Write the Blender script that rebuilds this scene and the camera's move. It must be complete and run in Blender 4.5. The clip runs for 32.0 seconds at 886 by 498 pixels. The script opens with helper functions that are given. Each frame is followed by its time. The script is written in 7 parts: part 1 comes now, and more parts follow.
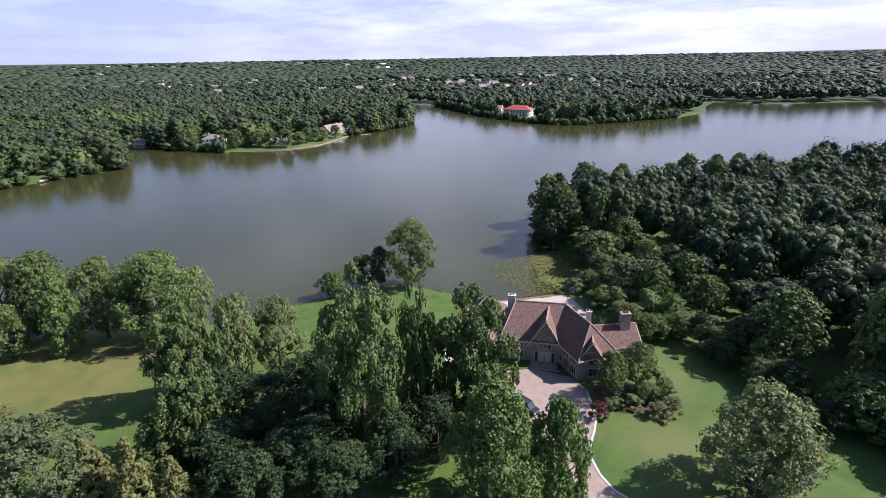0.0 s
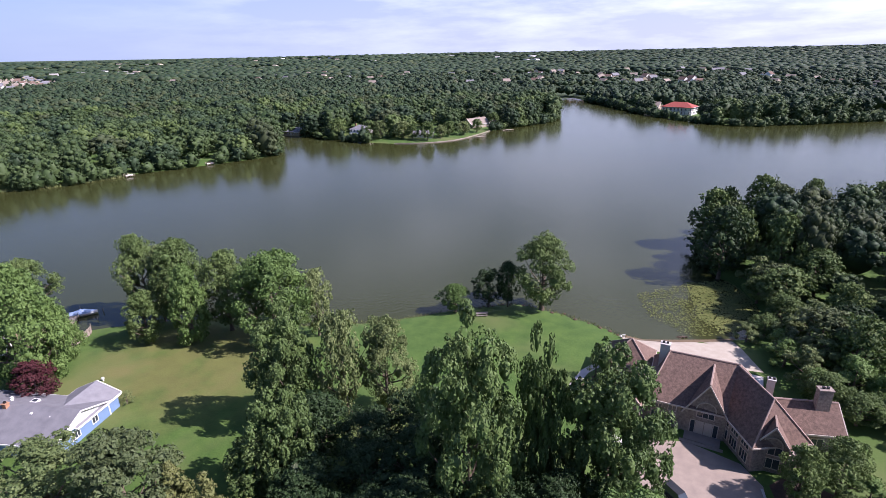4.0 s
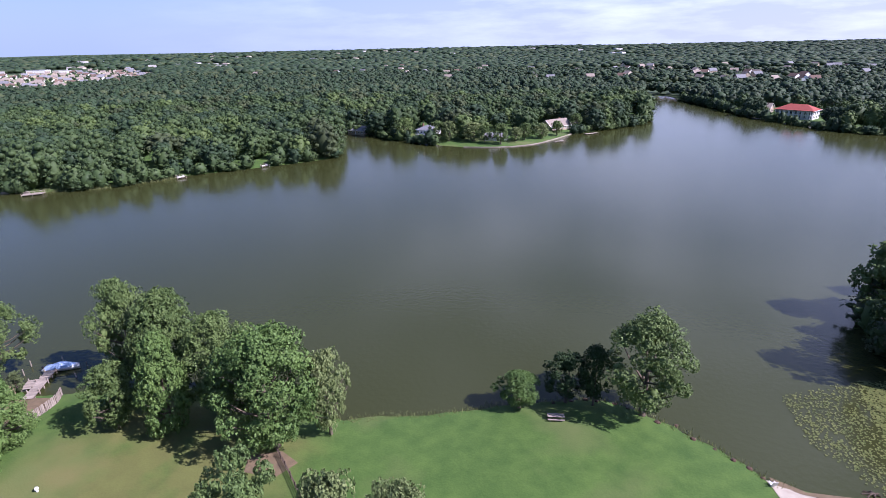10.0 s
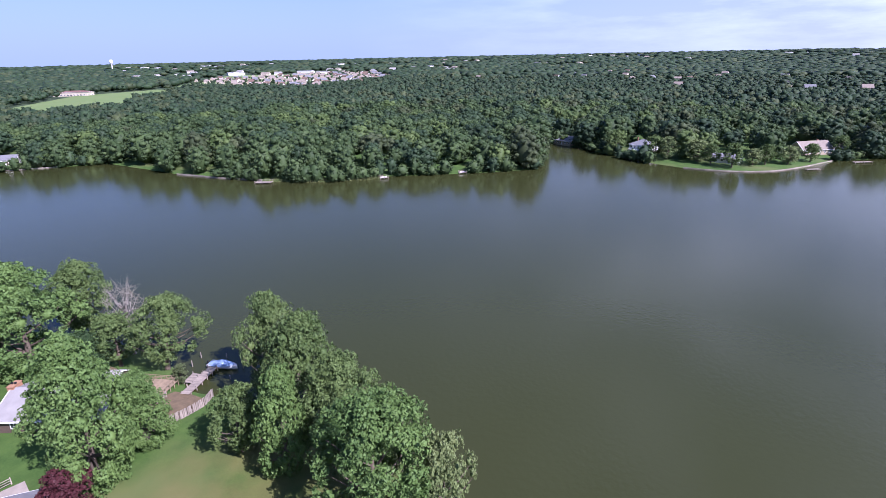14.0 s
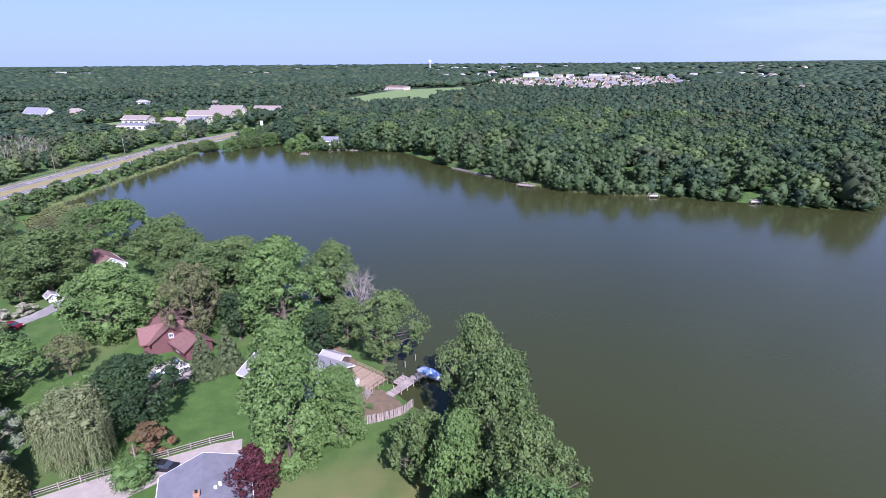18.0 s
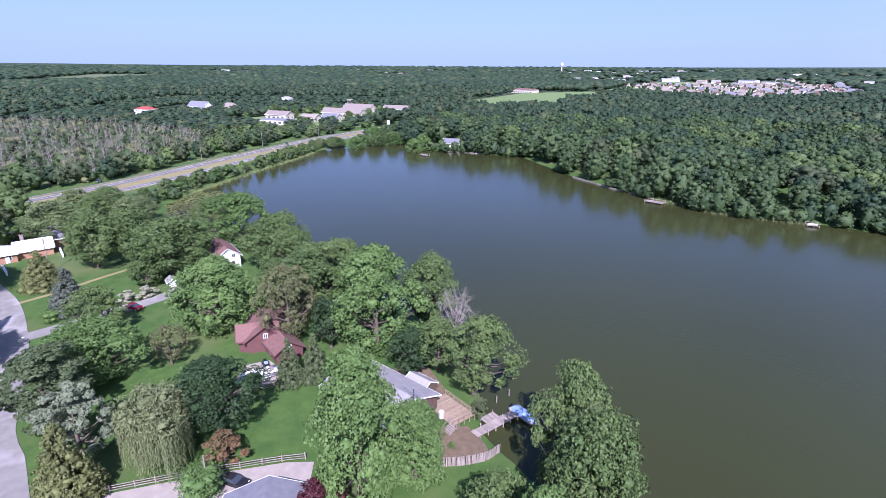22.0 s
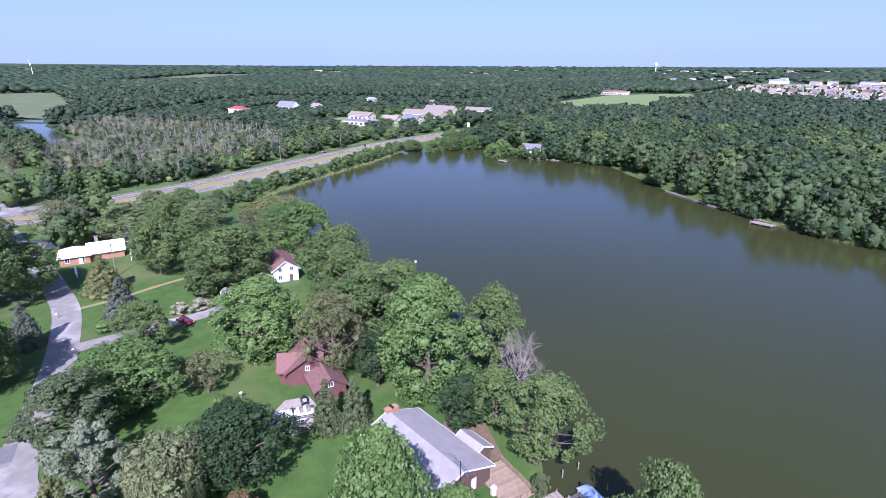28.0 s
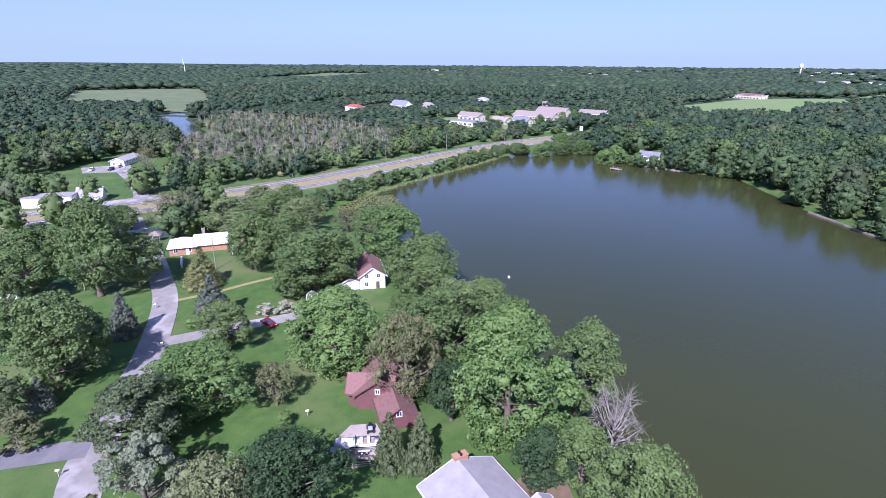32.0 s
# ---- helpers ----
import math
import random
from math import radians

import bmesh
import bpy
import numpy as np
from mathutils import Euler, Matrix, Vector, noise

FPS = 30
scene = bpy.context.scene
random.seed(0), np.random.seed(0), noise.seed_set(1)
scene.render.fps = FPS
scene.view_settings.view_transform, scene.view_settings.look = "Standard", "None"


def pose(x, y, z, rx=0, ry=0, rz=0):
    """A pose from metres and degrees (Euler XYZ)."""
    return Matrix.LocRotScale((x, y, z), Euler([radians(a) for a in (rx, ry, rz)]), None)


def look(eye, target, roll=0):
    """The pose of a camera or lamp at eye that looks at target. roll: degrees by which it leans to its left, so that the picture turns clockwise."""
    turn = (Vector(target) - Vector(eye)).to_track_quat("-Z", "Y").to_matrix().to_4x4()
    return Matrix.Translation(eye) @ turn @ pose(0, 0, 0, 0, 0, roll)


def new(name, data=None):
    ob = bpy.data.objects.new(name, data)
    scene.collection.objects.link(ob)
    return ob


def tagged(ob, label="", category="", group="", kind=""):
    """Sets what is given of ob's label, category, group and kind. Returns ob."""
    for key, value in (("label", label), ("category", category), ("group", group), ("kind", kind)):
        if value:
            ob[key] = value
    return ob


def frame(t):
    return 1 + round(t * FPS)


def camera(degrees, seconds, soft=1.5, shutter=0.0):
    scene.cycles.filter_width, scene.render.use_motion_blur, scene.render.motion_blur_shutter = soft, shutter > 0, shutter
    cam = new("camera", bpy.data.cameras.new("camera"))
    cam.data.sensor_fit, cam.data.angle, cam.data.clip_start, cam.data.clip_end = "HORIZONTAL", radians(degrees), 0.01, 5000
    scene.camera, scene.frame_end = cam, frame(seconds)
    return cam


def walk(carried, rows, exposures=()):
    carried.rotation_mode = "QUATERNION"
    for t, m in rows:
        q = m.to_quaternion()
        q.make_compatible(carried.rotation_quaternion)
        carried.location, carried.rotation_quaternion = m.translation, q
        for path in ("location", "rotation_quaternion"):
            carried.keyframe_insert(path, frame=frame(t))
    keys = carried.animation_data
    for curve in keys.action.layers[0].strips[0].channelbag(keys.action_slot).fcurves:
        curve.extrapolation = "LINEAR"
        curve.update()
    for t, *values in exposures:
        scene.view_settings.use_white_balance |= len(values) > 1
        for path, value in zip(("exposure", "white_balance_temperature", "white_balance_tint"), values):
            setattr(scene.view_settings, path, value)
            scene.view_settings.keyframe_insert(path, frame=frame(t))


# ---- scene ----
cam = camera(78.8, 32.0, 0.8)
PATH = [
    (0, (0.009, -0.047, 59.761), (-0.099, 1.832, 59.084), -1.1),
    (0.5, (0.093, 1.042, 59.711), (-0.018, 2.919, 59.028), -1.2),
    (1, (0.019, 2.501, 59.735), (-0.093, 4.378, 59.052), -1.2),
    (1.5, (-0.217, 4.310, 59.826), (-0.351, 6.184, 59.141), -1.3),
    (2, (-0.487, 6.270, 59.830), (-0.696, 8.136, 59.142), -1.3),
    (2.5, (-0.798, 8.368, 59.768), (-1.099, 10.222, 59.078), -1.2),
    (3, (-1.161, 10.643, 59.681), (-1.558, 12.478, 58.991), -1.2),
    (3.5, (-1.560, 13.168, 59.590), (-2.056, 14.978, 58.901), -1.3),
    (4, (-2.001, 15.941, 59.508), (-2.591, 17.723, 58.817), -1.3),
    (4.5, (-2.532, 18.840, 59.445), (-3.157, 20.609, 58.753), -1.3),
    (6.5, (-6.011, 30.912, 59.521), (-6.694, 32.656, 58.818), -1.3),
    (7, (-6.899, 33.943, 59.570), (-7.589, 35.683, 58.866), -1.3),
    (7.5, (-7.784, 36.968, 59.645), (-8.483, 38.704, 58.939), -1.3),
    (8, (-8.676, 39.957, 59.771), (-9.381, 41.690, 59.065), -1.3),
    (8.5, (-9.647, 42.900, 59.882), (-10.358, 44.630, 59.173), -1.3),
    (9, (-10.676, 45.818, 59.952), (-11.401, 47.542, 59.243), -1.2),
    (9.5, (-11.707, 48.720, 60.009), (-12.467, 50.429, 59.301), -1.3),
    (10, (-12.749, 51.597, 60.054), (-13.578, 53.274, 59.346), -1.3),
    (10.5, (-13.881, 54.443, 60.031), (-14.793, 56.079, 59.327), -1.3),
    (11, (-15.119, 57.227, 59.920), (-16.115, 58.813, 59.218), -1.4),
    (11.5, (-16.339, 59.889, 59.801), (-17.412, 61.426, 59.103), -1.3),
    (12, (-17.388, 62.427, 59.768), (-18.536, 63.910, 59.073), -1.3),
    (12.5, (-18.217, 64.896, 59.846), (-19.422, 66.335, 59.155), -1.3),
    (13, (-18.876, 67.321, 60.026), (-20.142, 68.708, 59.338), -1.3),
    (13.5, (-19.431, 69.645, 60.336), (-20.768, 70.965, 59.651), -1.3),
    (14, (-20.128, 71.786, 60.684), (-21.538, 73.031, 60.004), -1.3),
    (14.5, (-21.079, 73.758, 60.935), (-22.563, 74.914, 60.256), -1.3),
    (16.5, (-27.242, 80.121, 60.431), (-28.973, 80.872, 59.768), -0.8),
    (17, (-28.514, 81.315, 60.474), (-30.291, 81.951, 59.813), -0.6),
    (17.5, (-29.768, 82.376, 60.562), (-31.586, 82.887, 59.903), -0.5),
    (18, (-31.063, 83.355, 60.663), (-32.906, 83.771, 60.005), -0.4),
    (18.5, (-32.373, 84.276, 60.735), (-34.235, 84.590, 60.078), -0.3),
    (19, (-33.715, 85.094, 60.768), (-35.593, 85.310, 60.114), -0.2),
    (19.5, (-35.108, 85.767, 60.758), (-36.992, 85.914, 60.103), -0.1),
    (20, (-36.539, 86.278, 60.719), (-38.427, 86.379, 60.066), -0.0),
    (20.5, (-37.974, 86.642, 60.682), (-39.864, 86.701, 60.030), 0.1),
    (21, (-39.391, 86.892, 60.648), (-41.281, 86.915, 59.995), 0.1),
    (21.5, (-40.785, 87.069, 60.603), (-42.676, 87.073, 59.951), 0.2),
    (22, (-42.158, 87.197, 60.571), (-44.049, 87.191, 59.921), 0.3),
    (22.5, (-43.521, 87.289, 60.580), (-45.412, 87.277, 59.930), 0.3),
    (23, (-44.893, 87.371, 60.624), (-46.785, 87.356, 59.974), 0.3),
    (23.5, (-46.303, 87.474, 60.666), (-48.194, 87.461, 60.016), 0.3),
    (24, (-47.774, 87.588, 60.690), (-49.665, 87.577, 60.040), 0.3),
    (24.5, (-49.254, 87.712, 60.723), (-51.146, 87.702, 60.073), 0.3),
    (26.5, (-54.827, 88.473, 61.104), (-56.712, 88.319, 60.454), 0.3),
    (27, (-56.148, 88.679, 61.182), (-58.028, 88.477, 60.530), 0.2),
    (27.5, (-57.414, 88.900, 61.297), (-59.288, 88.651, 60.645), 0.2),
    (28, (-58.614, 89.155, 61.493), (-60.483, 88.862, 60.842), 0.2),
    (28.5, (-59.870, 89.407, 61.645), (-61.729, 89.057, 60.995), 0.3),
    (29, (-61.186, 89.607, 61.743), (-63.034, 89.210, 61.089), 0.3),
    (29.5, (-62.579, 89.705, 61.851), (-64.417, 89.261, 61.198), 0.3),
    (30, (-64.068, 89.695, 61.963), (-65.895, 89.206, 61.311), 0.3),
    (30.5, (-65.647, 89.623, 62.006), (-67.461, 89.091, 61.353), 0.3),
    (31, (-67.331, 89.512, 61.923), (-69.129, 88.929, 61.269), 0.3),
    (31.5, (-69.075, 89.370, 61.799), (-70.855, 88.735, 61.146), 0.4),
    (32, (-70.846, 89.207, 61.648), (-72.617, 88.545, 60.995), 0.4),
]
walk(cam, [(t, look(eye, target, roll)) for t, eye, target, roll in PATH], [(0, 0.63, 6000, 34), (5, 0.63, 5850, 35), (10, 0.64, 5550, 37), (20, 0.71, 5200, 41), (32, 0.75, 5150, 41)])

# ---- world, sun ----
SUN_DIR = Vector((0.732, 0.07, 0.675)).normalized()
sun = bpy.data.lights.new("sun", "SUN")
sun.energy, sun.angle, sun.color = 6.0, radians(0.6), (1.0, 0.94, 0.83)
sun_ob = new("sun", sun)
sun_ob.matrix_world = look(SUN_DIR * 200, (0, 0, 0))
world = bpy.data.worlds.new("sky")
scene.world = world
world.use_nodes = True
wn, wl = world.node_tree.nodes, world.node_tree.links
wn.clear()
sky = wn.new("ShaderNodeTexSky")
sky.sky_type, sky.sun_disc = "NISHITA", False
sky.sun_elevation = math.asin(SUN_DIR.z)
sky.sun_rotation = math.atan2(SUN_DIR.x, SUN_DIR.y)
sky.altitude, sky.air_density, sky.dust_density, sky.ozone_density = 60, 1.0, 1.4, 3.5
tc = wn.new("ShaderNodeTexCoord")
mp = wn.new("ShaderNodeMapping")
mp.inputs["Scale"].default_value = (1.6, 1.6, 9.0)
wl.new(tc.outputs["Generated"], mp.inputs["Vector"])
cn = wn.new("ShaderNodeTexNoise")
cn.inputs["Scale"].default_value, cn.inputs["Detail"].default_value, cn.inputs["Roughness"].default_value = 2.6, 9, 0.6
wl.new(mp.outputs["Vector"], cn.inputs["Vector"])
cr = wn.new("ShaderNodeValToRGB")
cr.color_ramp.elements[0].position, cr.color_ramp.elements[1].position = 0.42, 0.72
wl.new(cn.outputs["Fac"], cr.inputs["Fac"])
# more cloud towards the sun's half of the sky
side = wn.new("ShaderNodeVectorMath")
side.operation = "DOT_PRODUCT"
side.inputs[1].default_value = (0.62, 0.78, 0.0)
wl.new(tc.outputs["Generated"], side.inputs[0])
ramp = wn.new("ShaderNodeMapRange")
ramp.inputs["From Min"].default_value, ramp.inputs["From Max"].default_value = -0.1, 0.95
wl.new(side.outputs["Value"], ramp.inputs["Value"])
cm = wn.new("ShaderNodeMath")
cm.operation = "MULTIPLY"
wl.new(cr.outputs["Color"], cm.inputs[0])
wl.new(ramp.outputs["Result"], cm.inputs[1])
mixc = wn.new("ShaderNodeMixRGB")
mixc.inputs["Color2"].default_value = (23.0, 20.5, 17.6, 1)
wl.new(cm.outputs["Value"], mixc.inputs["Fac"])
wl.new(sky.outputs["Color"], mixc.inputs["Color1"])
tone = wn.new("ShaderNodeMixRGB")
tone.blend_type = "MULTIPLY"
tone.inputs["Fac"].default_value = 1.0
tone.inputs["Color2"].default_value = (0.73, 0.905, 1.08, 1)
wl.new(mixc.outputs["Color"], tone.inputs["Color1"])
# pale summer haze that evens the low sky
sep = wn.new("ShaderNodeSeparateXYZ")
wl.new(tc.outputs["Generated"], sep.inputs["Vector"])
hz = wn.new("ShaderNodeMapRange")
hz.inputs["From Min"].default_value, hz.inputs["From Max"].default_value = 0.0, 0.34
hz.inputs["To Min"].default_value, hz.inputs["To Max"].default_value = 0.8, 0.0
wl.new(sep.outputs["Z"], hz.inputs["Value"])
haze = wn.new("ShaderNodeMixRGB")
lit = wn.new("ShaderNodeMixRGB")
lit.inputs["Color1"].default_value, lit.inputs["Color2"].default_value = (4.75, 6.1, 7.9, 1), (7.3, 8.2, 9.3, 1)
wl.new(ramp.outputs["Result"], lit.inputs["Fac"])
wl.new(lit.outputs["Color"], haze.inputs["Color2"])
wl.new(hz.outputs["Result"], haze.inputs["Fac"])
wl.new(tone.outputs["Color"], haze.inputs["Color1"])
bg = wn.new("ShaderNodeBackground")
bg.inputs["Strength"].default_value = 0.076
wl.new(haze.outputs["Color"], bg.inputs["Color"])
wo = wn.new("ShaderNodeOutputWorld")
wl.new(bg.outputs["Background"], wo.inputs["Surface"])

# ---- materials ----


def mat(name, a, b=None, scale=0.5, rough=0.85, fine=8.0, bump=0.3, spread=0.0, metal=0.0, spec=0.4, c=None, cscale=0.05):
    """A surface that drifts between colours a and b at two sizes (scale and fine, per metre), with fine relief. spread: how much single
    objects differ. c: a third colour in wide patches."""
    m = bpy.data.materials.new(name)
    m.use_nodes = True
    n, l = m.node_tree.nodes, m.node_tree.links
    p = n["Principled BSDF"]
    p.inputs["Roughness"].default_value, p.inputs["Metallic"].default_value = rough, metal
    p.inputs["Specular IOR Level"].default_value = spec
    b = b or [v * 0.75 for v in a]
    geo = n.new("ShaderNodeNewGeometry")
    n1 = n.new("ShaderNodeTexNoise")
    n1.inputs["Scale"].default_value, n1.inputs["Detail"].default_value = scale, 5
    n2 = n.new("ShaderNodeTexNoise")
    n2.inputs["Scale"].default_value, n2.inputs["Detail"].default_value = fine, 3
    l.new(geo.outputs["Position"], n1.inputs["Vector"])
    l.new(geo.outputs["Position"], n2.inputs["Vector"])
    add = n.new("ShaderNodeMath")
    add.operation = "MULTIPLY_ADD"
    l.new(n2.outputs["Fac"], add.inputs[0])
    add.inputs[1].default_value = 0.5
    l.new(n1.outputs["Fac"], add.inputs[2])
    mr = n.new("ShaderNodeMapRange")
    mr.inputs["From Min"].default_value, mr.inputs["From Max"].default_value = 0.5, 1.0
    l.new(add.outputs["Value"], mr.inputs["Value"])
    mx = n.new("ShaderNodeMixRGB")
    mx.inputs["Color1"].default_value, mx.inputs["Color2"].default_value = (*a, 1), (*b, 1)
    l.new(mr.outputs["Result"], mx.inputs["Fac"])
    col = mx.outputs["Color"]
    if c:
        n3 = n.new("ShaderNodeTexNoise")
        n3.inputs["Scale"].default_value, n3.inputs["Detail"].default_value = cscale, 4
        l.new(geo.outputs["Position"], n3.inputs["Vector"])
        r3 = n.new("ShaderNodeMapRange")
        r3.inputs["From Min"].default_value, r3.inputs["From Max"].default_value = 0.5, 0.66
        l.new(n3.outputs["Fac"], r3.inputs["Value"])
        m3 = n.new("ShaderNodeMixRGB")
        m3.inputs["Color2"].default_value = (*c, 1)
        l.new(r3.outputs["Result"], m3.inputs["Fac"])
        l.new(col, m3.inputs["Color1"])
        col = m3.outputs["Color"]
    if spread:
        info = n.new("ShaderNodeObjectInfo")
        k = n.new("ShaderNodeMapRange")
        k.inputs["To Min"].default_value, k.inputs["To Max"].default_value = 1 - spread, 1 + spread
        l.new(info.outputs["Random"], k.inputs["Value"])
        sc = n.new("ShaderNodeVectorMath")
        sc.operation = "SCALE"
        l.new(col, sc.inputs[0])
        l.new(k.outputs["Result"], sc.inputs["Scale"])
        col = sc.outputs["Vector"]
    l.new(col, p.inputs["Base Color"])
    if bump:
        bp = n.new("ShaderNodeBump")
        bp.inputs["Strength"].default_value, bp.inputs["Distance"].default_value = bump, 0.05
        l.new(n2.outputs["Fac"], bp.inputs["Height"])
        l.new(bp.outputs["Normal"], p.inputs["Normal"])
    return m


def leafy(name, a, b, island=0.45, obvar=0.3, shine=0.62):
    """Leaves: each leaf and each tree takes its own tone between a and b; a little light passes through."""
    m = bpy.data.materials.new(name)
    m.use_nodes = True
    n, l = m.node_tree.nodes, m.node_tree.links
    p = n["Principled BSDF"]
    p.inputs["Roughness"].default_value, p.inputs["Specular IOR Level"].default_value = shine, 0.22
    geo, info = n.new("ShaderNodeNewGeometry"), n.new("ShaderNodeObjectInfo")
    n1 = n.new("ShaderNodeTexNoise")
    n1.inputs["Scale"].default_value, n1.inputs["Detail"].default_value = 0.11, 3
    l.new(geo.outputs["Position"], n1.inputs["Vector"])
    s1 = n.new("ShaderNodeMath")
    s1.operation = "MULTIPLY_ADD"
    l.new(geo.outputs["Random Per Island"], s1.inputs[0])
    s1.inputs[1].default_value = island
    l.new(n1.outputs["Fac"], s1.inputs[2])
    s2 = n.new("ShaderNodeMath")
    s2.operation = "MULTIPLY_ADD"
    l.new(info.outputs["Random"], s2.inputs[0])
    s2.inputs[1].default_value = obvar
    l.new(s1.outputs["Value"], s2.inputs[2])
    mr = n.new("ShaderNodeMapRange")
    mr.inputs["From Min"].default_value, mr.inputs["From Max"].default_value = 0.3, 0.75 + island + obvar
    l.new(s2.outputs["Value"], mr.inputs["Value"])
    mx = n.new("ShaderNodeMixRGB")
    mx.inputs["Color1"].default_value, mx.inputs["Color2"].default_value = (*a, 1), (*b, 1)
    l.new(mr.outputs["Result"], mx.inputs["Fac"])
    l.new(mx.outputs["Color"], p.inputs["Base Color"])
    tr = n.new("ShaderNodeBsdfTranslucent")
    l.new(mx.outputs["Color"], tr.inputs["Color"])
    ms = n.new("ShaderNodeMixShader")
    ms.inputs["Fac"].default_value = 0.13
    l.new(p.outputs["BSDF"], ms.inputs[1])
    l.new(tr.outputs["BSDF"], ms.inputs[2])
    l.new(ms.outputs["Shader"], n["Material Output"].inputs["Surface"])
    return m


M = {}
M["grass"] = mat("grass", (0.034, 0.080, 0.010), (0.066, 0.122, 0.019), 0.35, 0.92, 3.2, 0.8, c=(0.096, 0.124, 0.034), cscale=0.045)
gn, gl = M["grass"].node_tree.nodes, M["grass"].node_tree.links
gp = gn["Principled BSDF"]
gcol = gp.inputs["Base Color"].links[0].from_socket
gg = gn.new("ShaderNodeNewGeometry")
gd = gn.new("ShaderNodeVectorMath")
gd.operation = "DISTANCE"
gd.inputs[1].default_value = (-80, 91, 2)
gl.new(gg.outputs["Position"], gd.inputs[0])
gr = gn.new("ShaderNodeMapRange")
gr.inputs["From Min"].default_value, gr.inputs["From Max"].default_value = 34, 10
gl.new(gd.outputs["Value"], gr.inputs["Value"])
gz_ = gn.new("ShaderNodeTexNoise")
gz_.inputs["Scale"].default_value, gz_.inputs["Detail"].default_value = 0.14, 5
gl.new(gg.outputs["Position"], gz_.inputs["Vector"])
gm = gn.new("ShaderNodeMath")
gm.operation = "MULTIPLY"
gl.new(gr.outputs["Result"], gm.inputs[0])
gl.new(gz_.outputs["Fac"], gm.inputs[1])
gs = gn.new("ShaderNodeMapRange")
gs.inputs["From Min"].default_value, gs.inputs["From Max"].default_value, gs.inputs["To Max"].default_value = 0.18, 0.5, 0.36
gl.new(gm.outputs["Value"], gs.inputs["Value"])
gx_ = gn.new("ShaderNodeMixRGB")
gx_.inputs["Color2"].default_value = (0.205, 0.140, 0.055, 1)
gl.new(gs.outputs["Result"], gx_.inputs["Fac"])
gl.new(gcol, gx_.inputs["Color1"])
# beyond the lake's shores the ground is dark undergrowth
gf = gn.new("ShaderNodeVectorMath")
gf.operation = "DISTANCE"
gf.inputs[1].default_value = (-130, 120, 2)
gl.new(gg.outputs["Position"], gf.inputs[0])
gt = gn.new("ShaderNodeMapRange")
gt.inputs["From Min"].default_value, gt.inputs["From Max"].default_value = 520, 640
gl.new(gf.outputs["Value"], gt.inputs["Value"])
gu = gn.new("ShaderNodeMixRGB")
gu.inputs["Color2"].default_value = (0.034, 0.058, 0.020, 1)
gl.new(gt.outputs["Result"], gu.inputs["Fac"])
gl.new(gx_.outputs["Color"], gu.inputs["Color1"])
gl.new(gu.outputs["Color"], gp.inputs["Base Color"])
M["bark"] = mat("bark", (0.16, 0.125, 0.09), (0.08, 0.062, 0.045), 2.0, 0.95, 14.0, 0.6)
M["greybark"] = mat("grey_bark", (0.36, 0.32, 0.27), (0.22, 0.19, 0.16), 2.0, 0.95, 14.0, 0.6)
M["leaf"] = leafy("leaf_green", (0.040, 0.077, 0.019), (0.148, 0.206, 0.062))
M["leaf_lush"] = leafy("leaf_lush", (0.044, 0.092, 0.021), (0.162, 0.249, 0.066))
M["leaf_pale"] = leafy("leaf_pale", (0.062, 0.100, 0.032), (0.213, 0.257, 0.095))
M["leaf_poplar"] = leafy("leaf_poplar", (0.035, 0.067, 0.019), (0.130, 0.195, 0.058))
# dark green, lowered further: deep shade among the poplars is in this colour
M["leaf_dark_shaded"] = leafy("leaf_dark_shaded", (0.014, 0.033, 0.011), (0.05, 0.088, 0.029))
M["leaf_wood"] = leafy("leaf_wood", (0.024, 0.048, 0.016), (0.079, 0.120, 0.040), 0.5, 0.0)
M["wood_dark_leaf"] = leafy("wood_dark_leaf", (0.015, 0.032, 0.015), (0.049, 0.084, 0.035), 0.5, 0.0)
M["wood_light_leaf"] = leafy("wood_light_leaf", (0.042, 0.074, 0.019), (0.116, 0.163, 0.049), 0.5, 0.0)
M["wood_olive_leaf"] = leafy("wood_olive_leaf", (0.029, 0.044, 0.018), (0.081, 0.104, 0.042), 0.5, 0.0)
M["leaf_far"] = leafy("leaf_far", (0.015, 0.030, 0.014), (0.051, 0.079, 0.034), 0.5, 0.0)
M["needle"] = leafy("needle_green", (0.038, 0.066, 0.028), (0.125, 0.154, 0.060))
M["needle_blue"] = leafy("needle_blue", (0.06, 0.076, 0.05), (0.155, 0.18, 0.122))
M["needle_brown"] = leafy("needle_brown", (0.07, 0.085, 0.026), (0.2, 0.214, 0.072))
M["needle_grey"] = leafy("needle_grey", (0.08, 0.112, 0.058), (0.25, 0.282, 0.165))
M["leaf_red"] = leafy("leaf_burgundy", (0.034, 0.011, 0.013), (0.1, 0.028, 0.032))
M["leaf_willow"] = leafy("leaf_willow", (0.098, 0.129, 0.046), (0.216, 0.232, 0.101))
M["leaf_brown"] = leafy("leaf_brownish", (0.07, 0.084, 0.03), (0.19, 0.196, 0.08))
M["leaf_rust"] = leafy("leaf_rust", (0.07, 0.085, 0.034), (0.235, 0.105, 0.052))
M["leaf_cream"] = leafy("leaf_cream", (0.200, 0.210, 0.120), (0.480, 0.460, 0.330))
M["twig_grey"] = leafy("twig_grey", (0.15, 0.135, 0.105), (0.33, 0.3, 0.24))
M["asphalt"] = mat("asphalt", (0.16, 0.155, 0.15), (0.115, 0.11, 0.108), 0.4, 0.9, 20.0, 0.25, c=(0.20, 0.19, 0.18), cscale=0.15)
